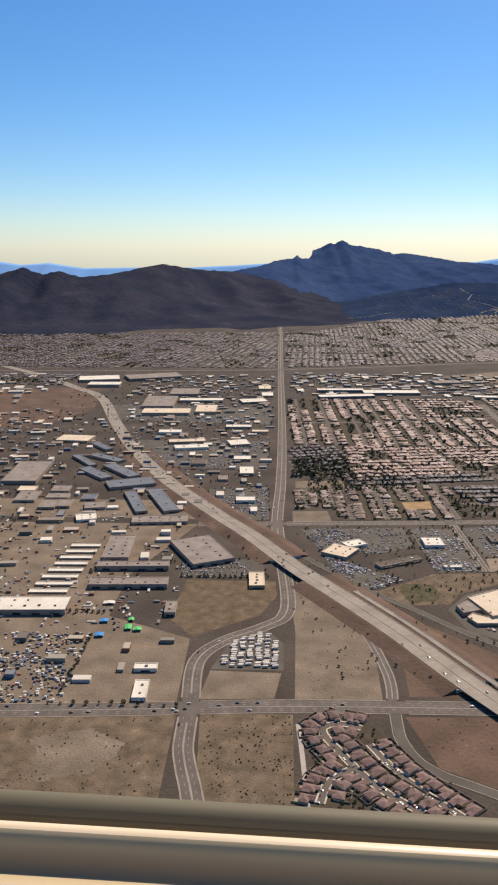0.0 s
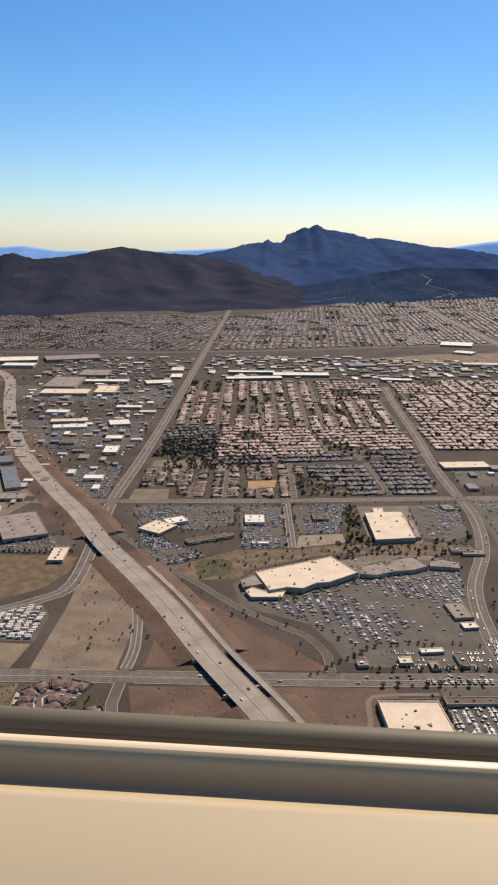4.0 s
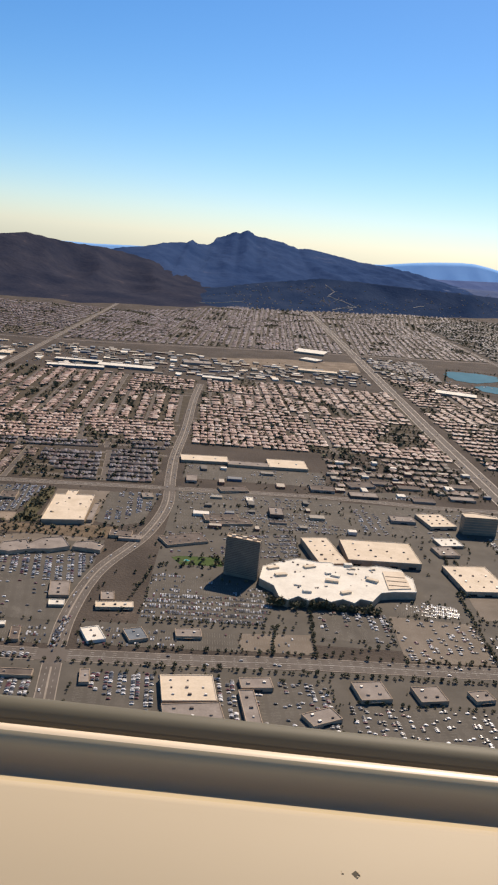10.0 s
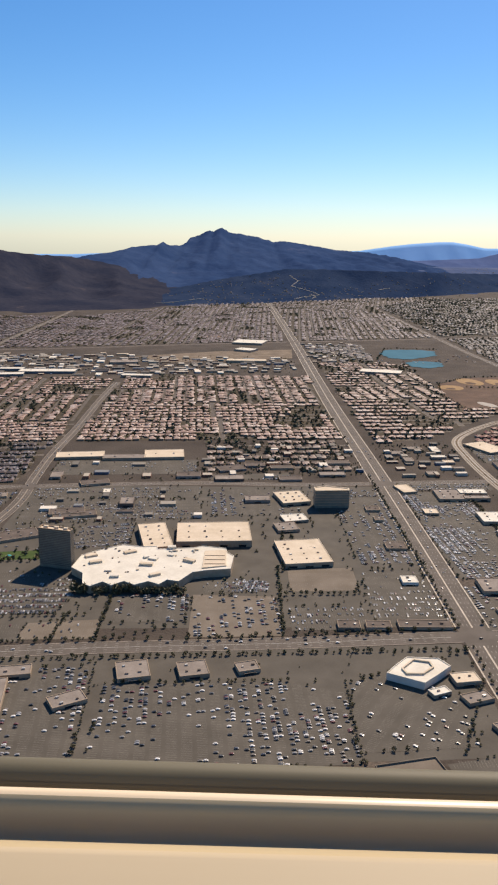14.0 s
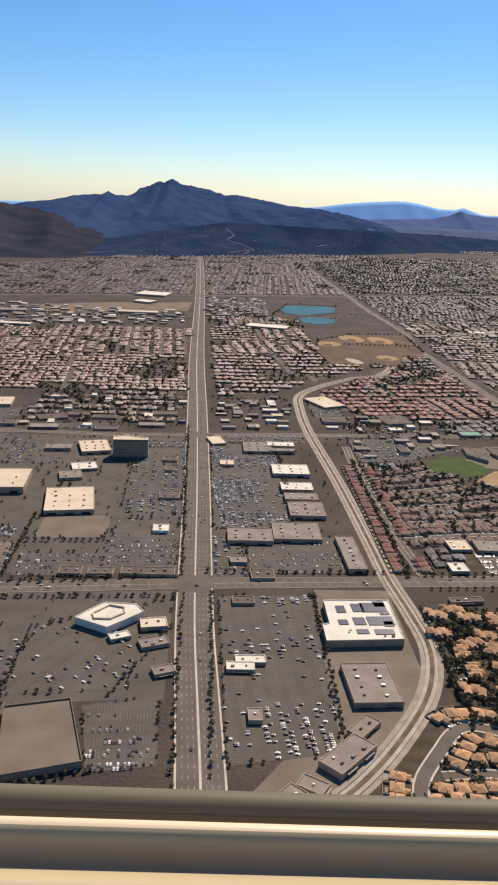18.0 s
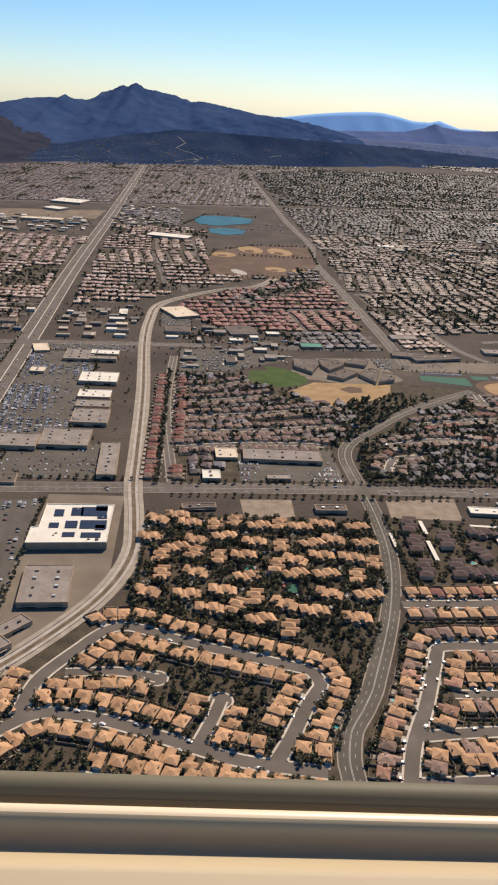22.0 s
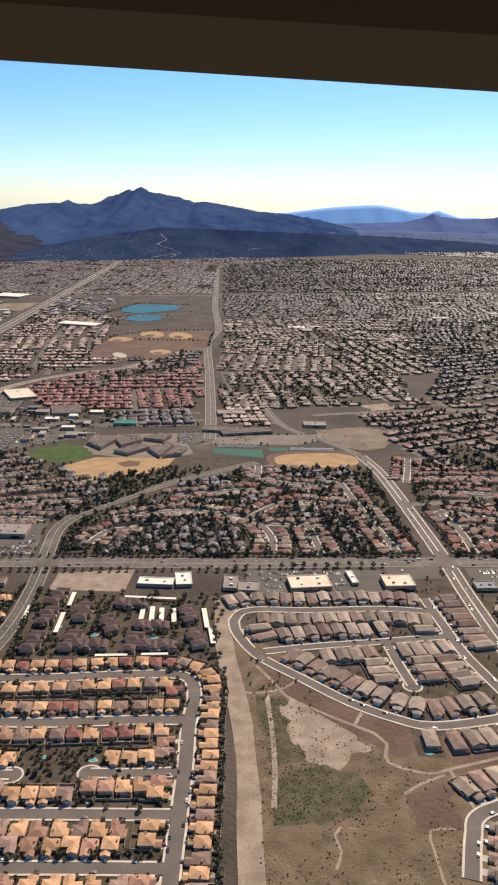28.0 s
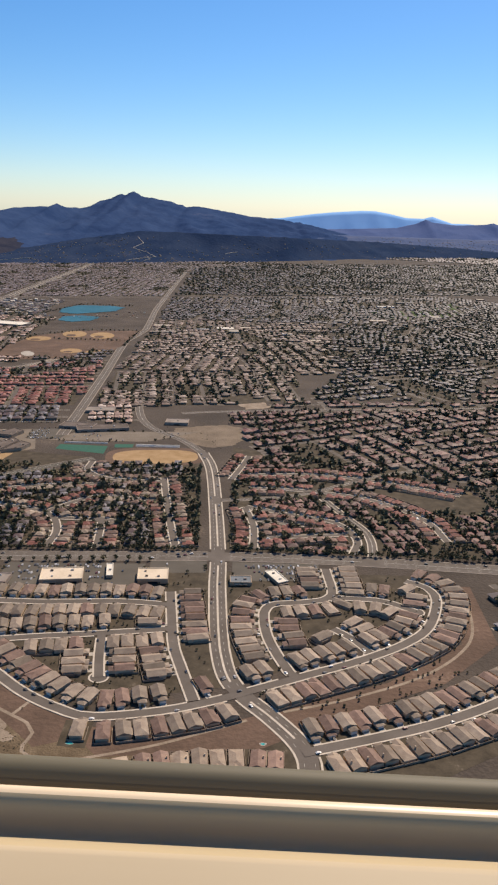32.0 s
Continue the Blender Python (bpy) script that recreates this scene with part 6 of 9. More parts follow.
def solar_store():
    ob = block("warehouse_store", [(563, 286), (595, 288), (595, 321), (566, 320), (566, 300), (563, 299)], 3.4, "white_roof", "tan_wall", "warehouse store with dark solar panels on a white roof", "store", 6, 0.3)
    ax, ay = ob.location.x, ob.location.y
    for x, y, w, d in ((587, 314, 11, 8), (590, 317, 5, 5), (580, 313.5, 5, 7), (572.5, 312, 4, 6), (588, 302.5, 11, 7), (579, 302, 5, 6), (572, 301, 4, 4), (591, 300, 4, 4), (588, 293.5, 8, 4), (579, 293.5, 5, 3.5), (591, 309, 4, 2.5)):
        solid("solar_panel", *turned(box(-w / 2, -d / 2, 0, w / 2, d / 2, 0.22), x - ax, y - ay, 0.05, 3.2), "panel_dark", ob, "dark blue solar panels")


M["panel_dark"] = surface("solar_glass", (0.018, 0.02, 0.03), (0.028, 0.03, 0.042), 3, 0.25, spec=0.5)
solar_store()
for k in range(8):
    store(-133 + k * 0.6, 425 + k * 10.4, 22 - k * 0.4, 4.6, 1.3, 2, "white_roof", "tan_wall", "storage_shed", "long low self-storage shed with a pale roof", "shed", 0, False)
# ---- homes, trees and cars ----
lots = random.Random(5)
near_roads = []      # sampled road middles: x, y, half width


def keep_road(line, half):
    near_roads.extend((p.x, p.y, half) for p in smooth_line([tuple(q) for q in line], 3.0)) if len(line) > 1 else None


for ln, half in ((AVE_A, 6), (AVE_B, 7.5), (CROSS, 6), (LINK, 5.5), (ROAD4, 4.6), (GROVE, 2.8), (GROVE2, 2.8), (CROSS2, 3.4)):
    keep_road(ln, half)
keep_road([Vector(p) for p in [(48, 290), (52, 277), (60, 268), (80, 256), (105, 237)]], 2.6)
for pts, half in (([(680, 120), (675, 176), (687, 204), (703, 250), (711, 290), (712, 330), (710, 360), (709, 390), (716, 410), (735, 434), (758, 461), (793, 490), (815, 506)], 4.5),
                  ([(760, 1010), (700, 830), (655, 790), (620, 752), (596, 712), (591, 660), (591, 594), (597, 482), (600, 388), (601, 349), (604, 315), (605, 285), (597, 256), (580, 228), (560, 204), (535, 184), (505, 165)], 5.5),
                  ([(782, 560), (781, 616), (775, 780), (767, 985), (778, 1077), (768, 1300), (765, 1466), (761, 1720)], 5.5), ([(620, 345), (614, 420), (612, 480), (614, 560)], 3.2),
                  ([(-456, 1268), (-6, 1298), (368, 1400), (789, 1499), (1300, 1640)], 8), ([(-60, 545), (119, 556), (300, 574), (563, 585), (640, 590)], 5)):
    keep_road([Vector(p) for p in pts], half)


def street(name, pts, width=4.0, end=False, label="narrow residential street with pale pavements"):
    line = road(name, pts, width, label, lanes=0, walk_w=0.65, step=4.0, category="street", pave="bright_kerb", material="road")
    keep_road(line, width / 2 + 0.6)
    if end:
        x, y = pts[-1]
        r = width * 0.95
        k = [(x + r * math.cos(i * math.pi / 9), y + r * math.sin(i * math.pi / 9)) for i in range(18)]
        flat("turning_circle", k, "road", 0.056, "round asphalt end of a cul-de-sac", "cul-de-sac")
        o = [(x + (r + 0.65) * math.cos(i * math.pi / 9), y + (r + 0.65) * math.sin(i * math.pi / 9)) for i in range(18)]
        flat("turning_kerb", o, "bright_kerb", 0.053, "pale kerb round a cul-de-sac", "kerb")
        near_roads.append((x, y, r + 0.6))
    return line


def hip(w, d, z, rise, eave=0.22, x=0.0, y=0.0):
    """A hipped roof with eaves, its ridge along the longer side, with a soffit."""
    a, b = w / 2 + eave, d / 2 + eave
    if w >= d:
        r = [(-(a - b) * 0.9, 0), ((a - b) * 0.9, 0)]
        f = [(0, 1, 5, 4), (1, 2, 5), (2, 3, 4, 5), (3, 0, 4)]
    else:
        r = [(0, -(b - a) * 0.9), (0, (b - a) * 0.9)]
        f = [(0, 1, 4), (1, 2, 5, 4), (2, 3, 5), (3, 0, 4, 5)]
    v = [(-a, -b, z), (a, -b, z), (a, b, z), (-a, b, z)] + [(p, q, z + rise) for p, q in r]
    return [(p + x, q + y, h) for p, q, h in v], f + [(3, 2, 1, 0)]


def gable(w, d, z, rise, eave=0.2, x=0.0, y=0.0):
    a, b = w / 2 + eave, d / 2 + eave
    v = [(-a, -b, z), (a, -b, z), (a, b, z), (-a, b, z), (0, -b, z + rise), (0, b, z + rise)]
    return [(p + x, q + y, h) for p, q, h in v], [(1, 2, 5, 4), (3, 0, 4, 5), (0, 1, 4), (2, 3, 5), (3, 2, 1, 0)]


def home_shapes(two, shape, deep=False):
    """The parts of a family house, its front facing -y: name, points and faces, material."""
    h = 1.55 if two else 1.05
    if deep:
        h *= 0.95
        parts = [(0.1, 0.6, (3.9, 4.2, 3.7)[shape], (6.0, 5.4, 6.5)[shape], h), ((-0.7, 0.6, -0.4)[shape], -2.9, 2.5, 1.9, (0.98, h * 0.92, 0.98)[shape])]
        if shape == 1:
            parts.append((-1.9, 1.4, 1.0, 2.6, 0.95))
    elif shape == 0:
        parts = [(0, 0.3, 4.5, 4.3, h), (-0.9, -2.6, 2.6, 2.2, 0.98)]
    elif shape == 1:
        parts = [(0.2, 0.2, 3.9, 4.8, h), (1.1, -2.9, 2.3, 1.8, 0.98), (-1.9, 0.9, 1.4, 2.8, 0.98)]
    else:
        parts = [(-0.2, 0.6, 4.7, 3.5, h), (1.0, -1.9, 2.7, 2.6, h * 0.9)]
    out = [("wall", merged([box(x - w / 2, y - d / 2, 0, x + w / 2, y + d / 2, t, base=False) for x, y, w, d, t in parts]), "stucco"),
           ("roof", merged([hip(w, d, t, min(w, d) * 0.17, 0.22, x, y) if i != (0 if deep and shape != 2 else 1) else gable(w, d, t, w * 0.19, 0.2, x, y) for i, (x, y, w, d, t) in enumerate(parts)]), "tile")]
    x, y, w, d, t = parts[1]
    out += [("garage_door", box(x - w * 0.36, y - d / 2 - 0.05, 0.05, x + w * 0.36, y - d / 2 + 0.05, 0.85), "white_wall"),
            ("driveway", box(x - w * 0.42, y - d / 2 - 2.1, 0.0, x + w * 0.42, y - d / 2, 0.07), "concrete")]
    x, y, w, d, t = parts[0]
    out += [("window", box(a * w - 0.35, y - d / 2 - 0.03, h - 0.8, a * w + 0.35, y - d / 2 + 0.05, h - 0.3), "dark_glass") for a in (-0.3, 0.3)]
    if shape != 2:
        out.append(("chimney", box(w / 2 - 0.6, y + 0.3, h, w / 2 - 0.25, y + 0.7, h + 0.9, 0.03), "stucco"))
    kx, ky, kz = (1.1, 1.22, 1.1) if deep else (0.92, 0.98, 0.95)
    return [(name, ([(x * kx, y * ky, z * kz) for x, y, z in v], f), mat) for name, (v, f), mat in out]


TILES = {"tan": ("tan_tile", "two-storey stucco house with a tan tile roof"), "rust": ("rust_tile", "stucco house with a rust-orange tile roof"),
         "brown": ("brown_tile", "stucco house with a brown tile roof"), "taupe": ("taupe_tile", "two-storey stucco house with a taupe tile roof"), "plum": ("plum_tile", "stucco house with a dark brown tile roof")}
BARE = [(790, 312), (798, 303), (797, 290), (806, 269), (822, 252), (837, 238), (851, 229), (868, 225), (870, 214), (845, 205), (800, 240), (780, 300)]
protos = {}
homes = []           # x, y, radius of everything that stands


def free(x, y, r, roads=True):
    if inside(x, y, BARE):
        return False
    for a, b, q in homes:
        if abs(a - x) < 12 and (a - x) ** 2 + (b - y) ** 2 < (q + r) ** 2:
            return False
    if roads:
        for a, b, q in near_roads:
            if abs(a - x) < 14 and (a - x) ** 2 + (b - y) ** 2 < (q + r * 0.85) ** 2:
                return False
    return True


planned = []         # kind, x, y, angle, shape, two storeys


def put_home(kind, x, y, angle, deep=False):
    if 840 < x < 863.5 and y < 196:            # open ground west of the last street
        return
    two = lots.random() < (0.75 if kind in ("tan", "taupe") else 0.45)
    planned.append((kind + "_deep" * deep, x, y, angle, lots.randrange(3), two))
    if deep:
        for k in (-2.1, 2.1):
            homes.append((x - k * math.sin(angle), y + k * math.cos(angle), 2.55))
    else:
        homes.append((x, y, 2.5))


def row_homes(line, kinds, width=4.0, gap=5.1, sides=(-1, 1), back=5.0, deep=False, ya=-1e9, yb=1e9, xa=-1e9, xb=1e9):
    for s in sides:
        o = offset(line, s * (width / 2 + back))
        run = 2.5
        for a, b, p, q in zip(o[:-1], o[1:], line[:-1], line[1:]):
            L = (b - a).length
            while run < L:
                c = a + (b - a) * (run / L)
                t = (q - p).normalized()
                front = Vector((t.y, -t.x)) * s
                spots = [c - front * 2.1, c + front * 2.1] if deep else [c]
                if ya < c.y < yb and xa < c.x < xb and all(free(e.x, e.y, 2.7 if deep else 2.5) for e in spots):
                    put_home(lots.choice(kinds), c.x + lots.uniform(-0.2, 0.2), c.y, math.atan2(front.x, -front.y) + lots.uniform(-0.05, 0.05), deep)
                    run += gap
                else:
                    run += 1.0
            run -= L


# yards under the housing
for o in ([(545, 140), (690, 140), (690, 200), (705, 246), (708, 318), (608, 318), (608, 262), (598, 244), (575, 216), (552, 190)], [(692, 140), (794, 140), (794, 318), (714, 318), (712, 262), (700, 220)],
          [(803, 304), (806, 288), (826, 262), (862, 236), (905, 246), (990, 290), (1000, 340), (800, 340)], [(870, 172), (930, 176), (1020, 230), (1050, 270), (1010, 262), (960, 234), (905, 212), (872, 200)],
          [(616, 352), (705, 356), (704, 395), (760, 462), (815, 508), (760, 520), (700, 484), (660, 520), (616, 520)], [(716, 360), (890, 364), (884, 500), (820, 500), (760, 455), (716, 405)],
          [(905, 364), (1060, 360), (1060, 440), (1000, 500), (905, 540)], [(12, 236), (78, 236), (66, 256), (50, 272), (40, 300), (12, 302)]):
    flat("yards", o, "yards", 0.015, "dim planted yards between houses", "yards")

# block of tan houses by the channel
STREETS = []


def quarter(kinds, rows, **kw):
    made = [(street("residential_street", pts, w, end), w) for pts, w, end in rows]
    STREETS.append((made, kinds, kw))


quarter(["tan"], [([(545, 148), (563, 168), (572, 182), (584, 192), (596, 192), (610, 188), (629, 180), (645, 174), (668, 170)], 4.2, False),
                  ([(579, 191), (581, 203), (584, 211), (593, 224), (600, 233), (608, 236), (623, 230), (641, 223), (659, 217), (669, 213), (671, 207), (665, 196), (659, 183), (653, 172)], 4.2, False),
                  ([(632, 180), (636, 190), (639, 199)], 3.6, True), ([(590, 211), (606, 212), (619, 209)], 3.4, True), ([(600, 168), (630, 160), (660, 152)], 4.0, False)])
quarter(["tan", "tan", "tan", "rust", "brown"], [([(690, 165), (695, 181), (703, 198), (711, 218), (715, 227), (722, 228), (739, 228), (755, 229), (770, 230), (784, 230)], 4.2, False),
                                   ([(708, 253), (735, 254), (756, 256), (773, 257), (783, 255), (786, 245), (785, 226), (785, 205), (784, 170), (783, 140)], 4.2, False),
                                   ([(713, 203), (725, 203), (734, 203)], 3.4, True), ([(785, 205), (770, 204), (757, 204)], 3.4, True), ([(697, 184), (715, 186), (740, 187), (784, 187)], 3.8, False), ([(692, 166), (740, 168), (784, 168)], 3.8, False)])
quarter(["taupe", "taupe", "brown"], [([(883, 306), (862, 308), (831, 306), (808, 306), (801, 301), (800, 290), (808, 271), (824, 255), (839, 241), (853, 232), (865, 228), (887, 232), (903, 238), (913, 243), (938, 256), (957, 266), (976, 279), (988, 293), (996, 316), (994, 328), (986, 334)], 3.6, False),
                             ([(811, 273), (830, 277), (856, 281), (885, 286)], 3.4, False), ([(882, 318), (884, 300), (887, 275), (891, 259), (897, 238)], 3.6, False), ([(859, 280), (861, 263), (863, 251)], 3.2, True),
                             ([(951, 345), (951, 318), (938, 311), (927, 309), (922, 302), (923, 281), (930, 257), (933, 253)], 3.6, False), ([(949, 289), (956, 281), (962, 270)], 3.2, True),
                             ([(932, 212), (958, 221), (978, 229), (1000, 241), (1030, 262)], 3.8, False), ([(860, 165), (865, 181), (869, 188), (884, 194), (908, 198), (932, 197)], 3.8, False), ([(950, 316), (972, 314), (985, 305)], 3.4, True), ([(880, 170), (905, 178), (945, 180)], 3.6, False)], gap=5.5, back=6.9, deep=True)
put_home("taupe", 862.2, 220.8, math.pi, True)
flat("yards", [(857, 226), (866, 226), (865.6, 212), (856.8, 213)], "yards", 0.04, "dim planted yard with a pool", "yards")
quarter(["plum"], [([(33, 297), (24, 300), (17, 296), (19, 288), (23, 281), (28, 271), (37, 258), (50, 246)], 2.8, False), ([(28, 271), (18, 262), (14, 250)], 2.6, False), ([(35, 286), (43, 270), (54, 255), (64, 244)], 2.4, False)], gap=4.9, back=4.0)
quarter(["brown", "plum", "brown"], [([(620, 395), (655, 402), (690, 404), (700, 402)], 3.4, False), ([(620, 417), (655, 421), (690, 428), (712, 434)], 3.4, False), ([(620, 440), (655, 446), (690, 456), (715, 466)], 3.4, False),
                    ([(622, 466), (650, 472), (680, 484)], 3.4, False), ([(626, 492), (645, 498), (665, 510)], 3.4, False)], gap=5.4)
quarter(["brown", "taupe", "rust", "brown"], [([(818, 362), (818, 385), (806, 408), (770, 418), (735, 406)], 3.4, False), ([(728, 372), (735, 388), (748, 392)], 3.4, True), ([(842, 362), (840, 385), (838, 400)], 3.2, True), ([(880, 365), (874, 400), (868, 440), (864, 470)], 3.4, False),
                            ([(862, 430), (830, 434), (806, 408)], 3.4, False), ([(864, 462), (832, 466), (816, 480), (815, 500)], 3.4, False), ([(760, 440), (800, 452), (830, 456)], 3.4, False), ([(850, 398), (815, 400)], 3.2, False)], gap=5.4)
quarter(["rust", "rust", "brown"], [([(918, 366), (918, 395), (914, 420)], 3.4, True), ([(925, 380), (950, 384), (966, 386)], 3.2, False), ([(966, 362), (970, 380), (962, 402), (940, 412), (914, 424)], 3.4, False), ([(918, 404), (945, 398)], 3.2, False),
                                    ([(905, 470), (912, 500), (916, 520)], 3.4, False), ([(916, 455), (950, 452), (985, 440), (1010, 410), (1016, 380)], 3.4, False), ([(916, 480), (960, 482), (1000, 470), (1040, 450)], 3.4, False)], gap=5.4)
for made, kinds, kw in STREETS:
    for line, w in made:
        row_homes(line, kinds, w, **kw)
for k in range(29):
    y = 357 + k * 5.5
    put_home("rust" if k % 3 else "brown", 608.0, y, math.pi / 2)
    if y < 372 or y > 398:
        put_home("rust" if k % 4 else "brown", 621.2, y, -math.pi / 2)

build_roads()
planned.sort(key=lambda q: q[2] + 0.02 * abs(q[1] - 700))
for kind, x, y, angle, shape, two in planned[:255]:
    m = pose(x, y, 0, 0, 0, math.degrees(angle))
    key = (kind, shape, two)
    if key in protos:
        copy_thing(protos[key], m)
        continue
    deep = kind.endswith("_deep")
    kind = kind.replace("_deep", "")
    label = TILES[kind][1] if two else TILES[kind][1].replace("two-storey ", "").replace("stucco house", "single-storey stucco house")
    ob = protos[key] = thing("house", x, y, angle, label, "house", "%s houses" % kind)
    for name, (v, f), mat in home_shapes(two, shape, deep):
        solid(name, v, f, TILES[kind][0] if mat == "tile" else mat, ob)


def flats(x, y, angle, tile, label, group, w=8.4, d=3.8, name="apartment_block"):
    key = (name, tile, w)
    m = pose(x, y, 0, 0, 0, math.degrees(angle))
    homes.append((x, y, 3.9))
    if key in protos:
        return copy_thing(protos[key], m)
    ob = protos[key] = thing(name, x, y, angle, label, "apartments", group)
    for k in range(4):
        a, s, top = (k - 1.5) * w / 4, (0.9, -0.7, 0.6, -0.9)[k], (2.0, 1.75, 2.0, 1.8)[k]
        solid("wall", *box(a - w / 8, -d / 2 + s, 0, a + w / 8, d / 2 + s, top, base=False), "stucco", ob)
        solid("roof", *(gable(w / 4 + 0.2, d, top, 0.62, 0.22, a, s) if k % 2 else hip(w / 4 + 0.5, d, top, 0.8, 0.25, a, s)), tile, ob)
        solid("window", *box(a - 0.3, -d / 2 + s - 0.04, 1.0, a + 0.3, -d / 2 + s + 0.05, 1.5), "dark_glass", ob)
    solid("stair_porch", *box(-0.7, -d / 2 - 1.2, 0, 0.7, -d / 2 + 0.4, 1.2, 0.05), "tan_wall", ob)
    return ob


for i, (x, y) in enumerate([(628, 310), (639, 309), (631, 295), (643, 299), (658, 309), (667, 311), (676, 309), (686, 312), (655, 295), (666, 292), (689, 298), (701, 310), (702, 296), (617, 282), (650, 284), (682, 285), (694, 284), (618, 269), (631, 270), (651, 268),
                            (682, 271), (694, 270), (628, 255), (641, 258), (636, 246), (653, 254), (681, 257), (696, 257), (654, 240), (664, 235), (674, 246), (689, 242), (612, 297), (640, 282), (613, 256)]):
    flats(x, y, (0, 0.1, 1.5, 0.35, -0.3, 1.6)[(i * 5 + i // 4) % 6], "tan_tile", "two-storey apartment block with a tan hipped tile roof", "tan apartment blocks", 9.8, 4.6)
for i in range(12):
    for k in range(9):
        x, y = 614 + i * 8.1 + lots.uniform(-1.2, 1.2), 240 + k * 9.0 + lots.uniform(-1.0, 1.0) + (i % 2) * 4
        if inside(x, y, [(608, 252), (625, 240), (690, 236), (704, 262), (706, 316), (609, 317)]) and math.dist((x, y), (667, 262)) > 9 and math.dist((x, y), (652, 276)) > 7 and all((a - x) ** 2 + (b - y) ** 2 > (q + 4.3) ** 2 for a, b, q in homes) and free(x, y, 2.4):
            flats(x, y, (0.05, 1.5, 0.5, -0.4, 1.2)[(i * 2 + k) % 5], "tan_tile", "two-storey apartment block with a tan hipped tile roof", "tan apartment blocks", 9.8, 4.6)
for i, (x, y) in enumerate([(724, 297), (723, 277), (738, 301), (737, 278), (757, 308), (750, 291), (745, 275), (767, 290), (761, 277), (781, 300), (785, 281), (771, 275), (725, 314)]):
    flats(x, y, (1.55, 1.55, 1.6, 1.55, 0.05, 2.0, 0.05, 0.05, 1.5, 1.9, 1.95, 0.05, 1.5)[i], "plum_tile", "long apartment block with a dark plum tile roof", "plum apartment blocks", 13.5, 5.4)

courts, court_cars = [], []
for _ in range(900):
    x, y = lots.uniform(610, 704), lots.uniform(240, 316)
    if len(courts) < 34 and inside(x, y, [(608, 252), (625, 240), (690, 236), (704, 262), (706, 316), (609, 317)]) and all((a - x) ** 2 + (b - y) ** 2 > (q + 1.4) ** 2 for a, b, q in homes) and all(math.dist((x, y), c[:2]) > 5 for c in courts):
        turn = lots.choice((0.0, 1.57, 0.4))
        courts.append((x, y, turn))
        court_cars += [(x + u * math.cos(turn), y + u * math.sin(turn), 0.06, turn + 1.57) for u in (-2.2, -1.1, 0.0, 1.1, 2.2) if lots.random() < 0.7]
for x, y, turn in courts:
    c, n = math.cos(turn), math.sin(turn)
    flat("parking_court", [(x + c * u - n * v, y + n * u + c * v) for u, v in ((-3.2, -1.7), (3.2, -1.7), (3.2, 1.7), (-3.2, 1.7))], "asphalt", 0.03, "small asphalt parking court between apartment blocks", "parking lot")


def carport(x, y, w, d, degrees):
    ob = thing("carport", x, y, radians(degrees), "open carport with a flat white metal roof on posts", "carport", "carports")
    solid("roof", *box(-w / 2, -d / 2, 1.0, w / 2, d / 2, 1.1, 0.02), "white_roof", ob)
    for a in (-0.42, 0.0, 0.42):
        solid("post", *box(a * w - 0.06, -0.06, 0, a * w + 0.06, 0.06, 1.0), "metal", ob)


for x, y, w, d, a in ((762, 299, 14, 2.0, 90), (766, 300, 12, 2.0, 92), (770, 299, 12, 2.0, 93), (775, 299, 12, 2.0, 95), (764, 314, 22, 1.6, -4), (788, 297, 16, 2.0, 97), (791, 283, 12, 2.0, 97), (730, 292, 16, 1.8, 90), (731, 312, 12, 1.8, 90),
                      (754, 268, 12, 1.5, 3), (770, 269, 10, 1.5, 3), (715, 300, 12, 1.5, 90)):
    carport(x, y, w, d, a)
# ---- districts further off, trees, cars ----
gen = np.random.default_rng(3)


def cloud(name, base, tris, places, material, label, category, parent=None):
    """Many alike pieces in one mesh: base points placed by rows of x, y, z, angle, sx, sy, sz."""
    if not len(places):
        return None
    P = np.asarray(places, float)
    B = np.asarray(base, float)
    T = np.asarray(tris, int)
    c, s = np.cos(P[:, 3])[:, None], np.sin(P[:, 3])[:, None]
    bx, by, bz = B[:, 0] * P[:, 4:5], B[:, 1] * P[:, 5:6], B[:, 2] * P[:, 6:7]
    V = np.stack([P[:, 0:1] + c * bx - s * by, P[:, 1:2] + s * bx + c * by, P[:, 2:3] + bz], 2).reshape(-1, 3)
    F = (T[None] + (np.arange(len(P)) * len(B))[:, None, None]).reshape(-1, 3)
    me = bpy.data.meshes.new(name)
    me.vertices.add(len(V))
    me.vertices.foreach_set("co", V.ravel().astype(np.float32))
    me.loops.add(F.size)
    me.loops.foreach_set("vertex_index", F.ravel().astype(np.int32))
    me.polygons.add(len(F))
    me.polygons.foreach_set("loop_start", np.arange(0, F.size, 3, dtype=np.int32))
    me.polygons.foreach_set("loop_total", np.full(len(F), 3, dtype=np.int32))
    me.polygons.foreach_set("use_smooth", np.zeros(len(F), dtype=bool))
    me.update(calc_edges=True)
    me.validate()
    me.materials.append(M[material])
    ob = new(name, me)
    ob.parent = parent
    return tagged(ob, label, category, kind="stuff")


def tri(faces):
    out = []
    for q in faces:
        out += [(q[0], q[i], q[i + 1]) for i in range(1, len(q) - 1)]
    return out


W_BASE, W_F = box(-0.5, -0.5, 0, 0.5, 0.5, 1, base=False)
W_TRI = tri(W_F[:-1])
R_BASE, R_F = hip(1, 0.8, 0, 1, 0.05)
R_TRI = tri(R_F)
leafs, fine_leafs = [], []
far_leafs = []
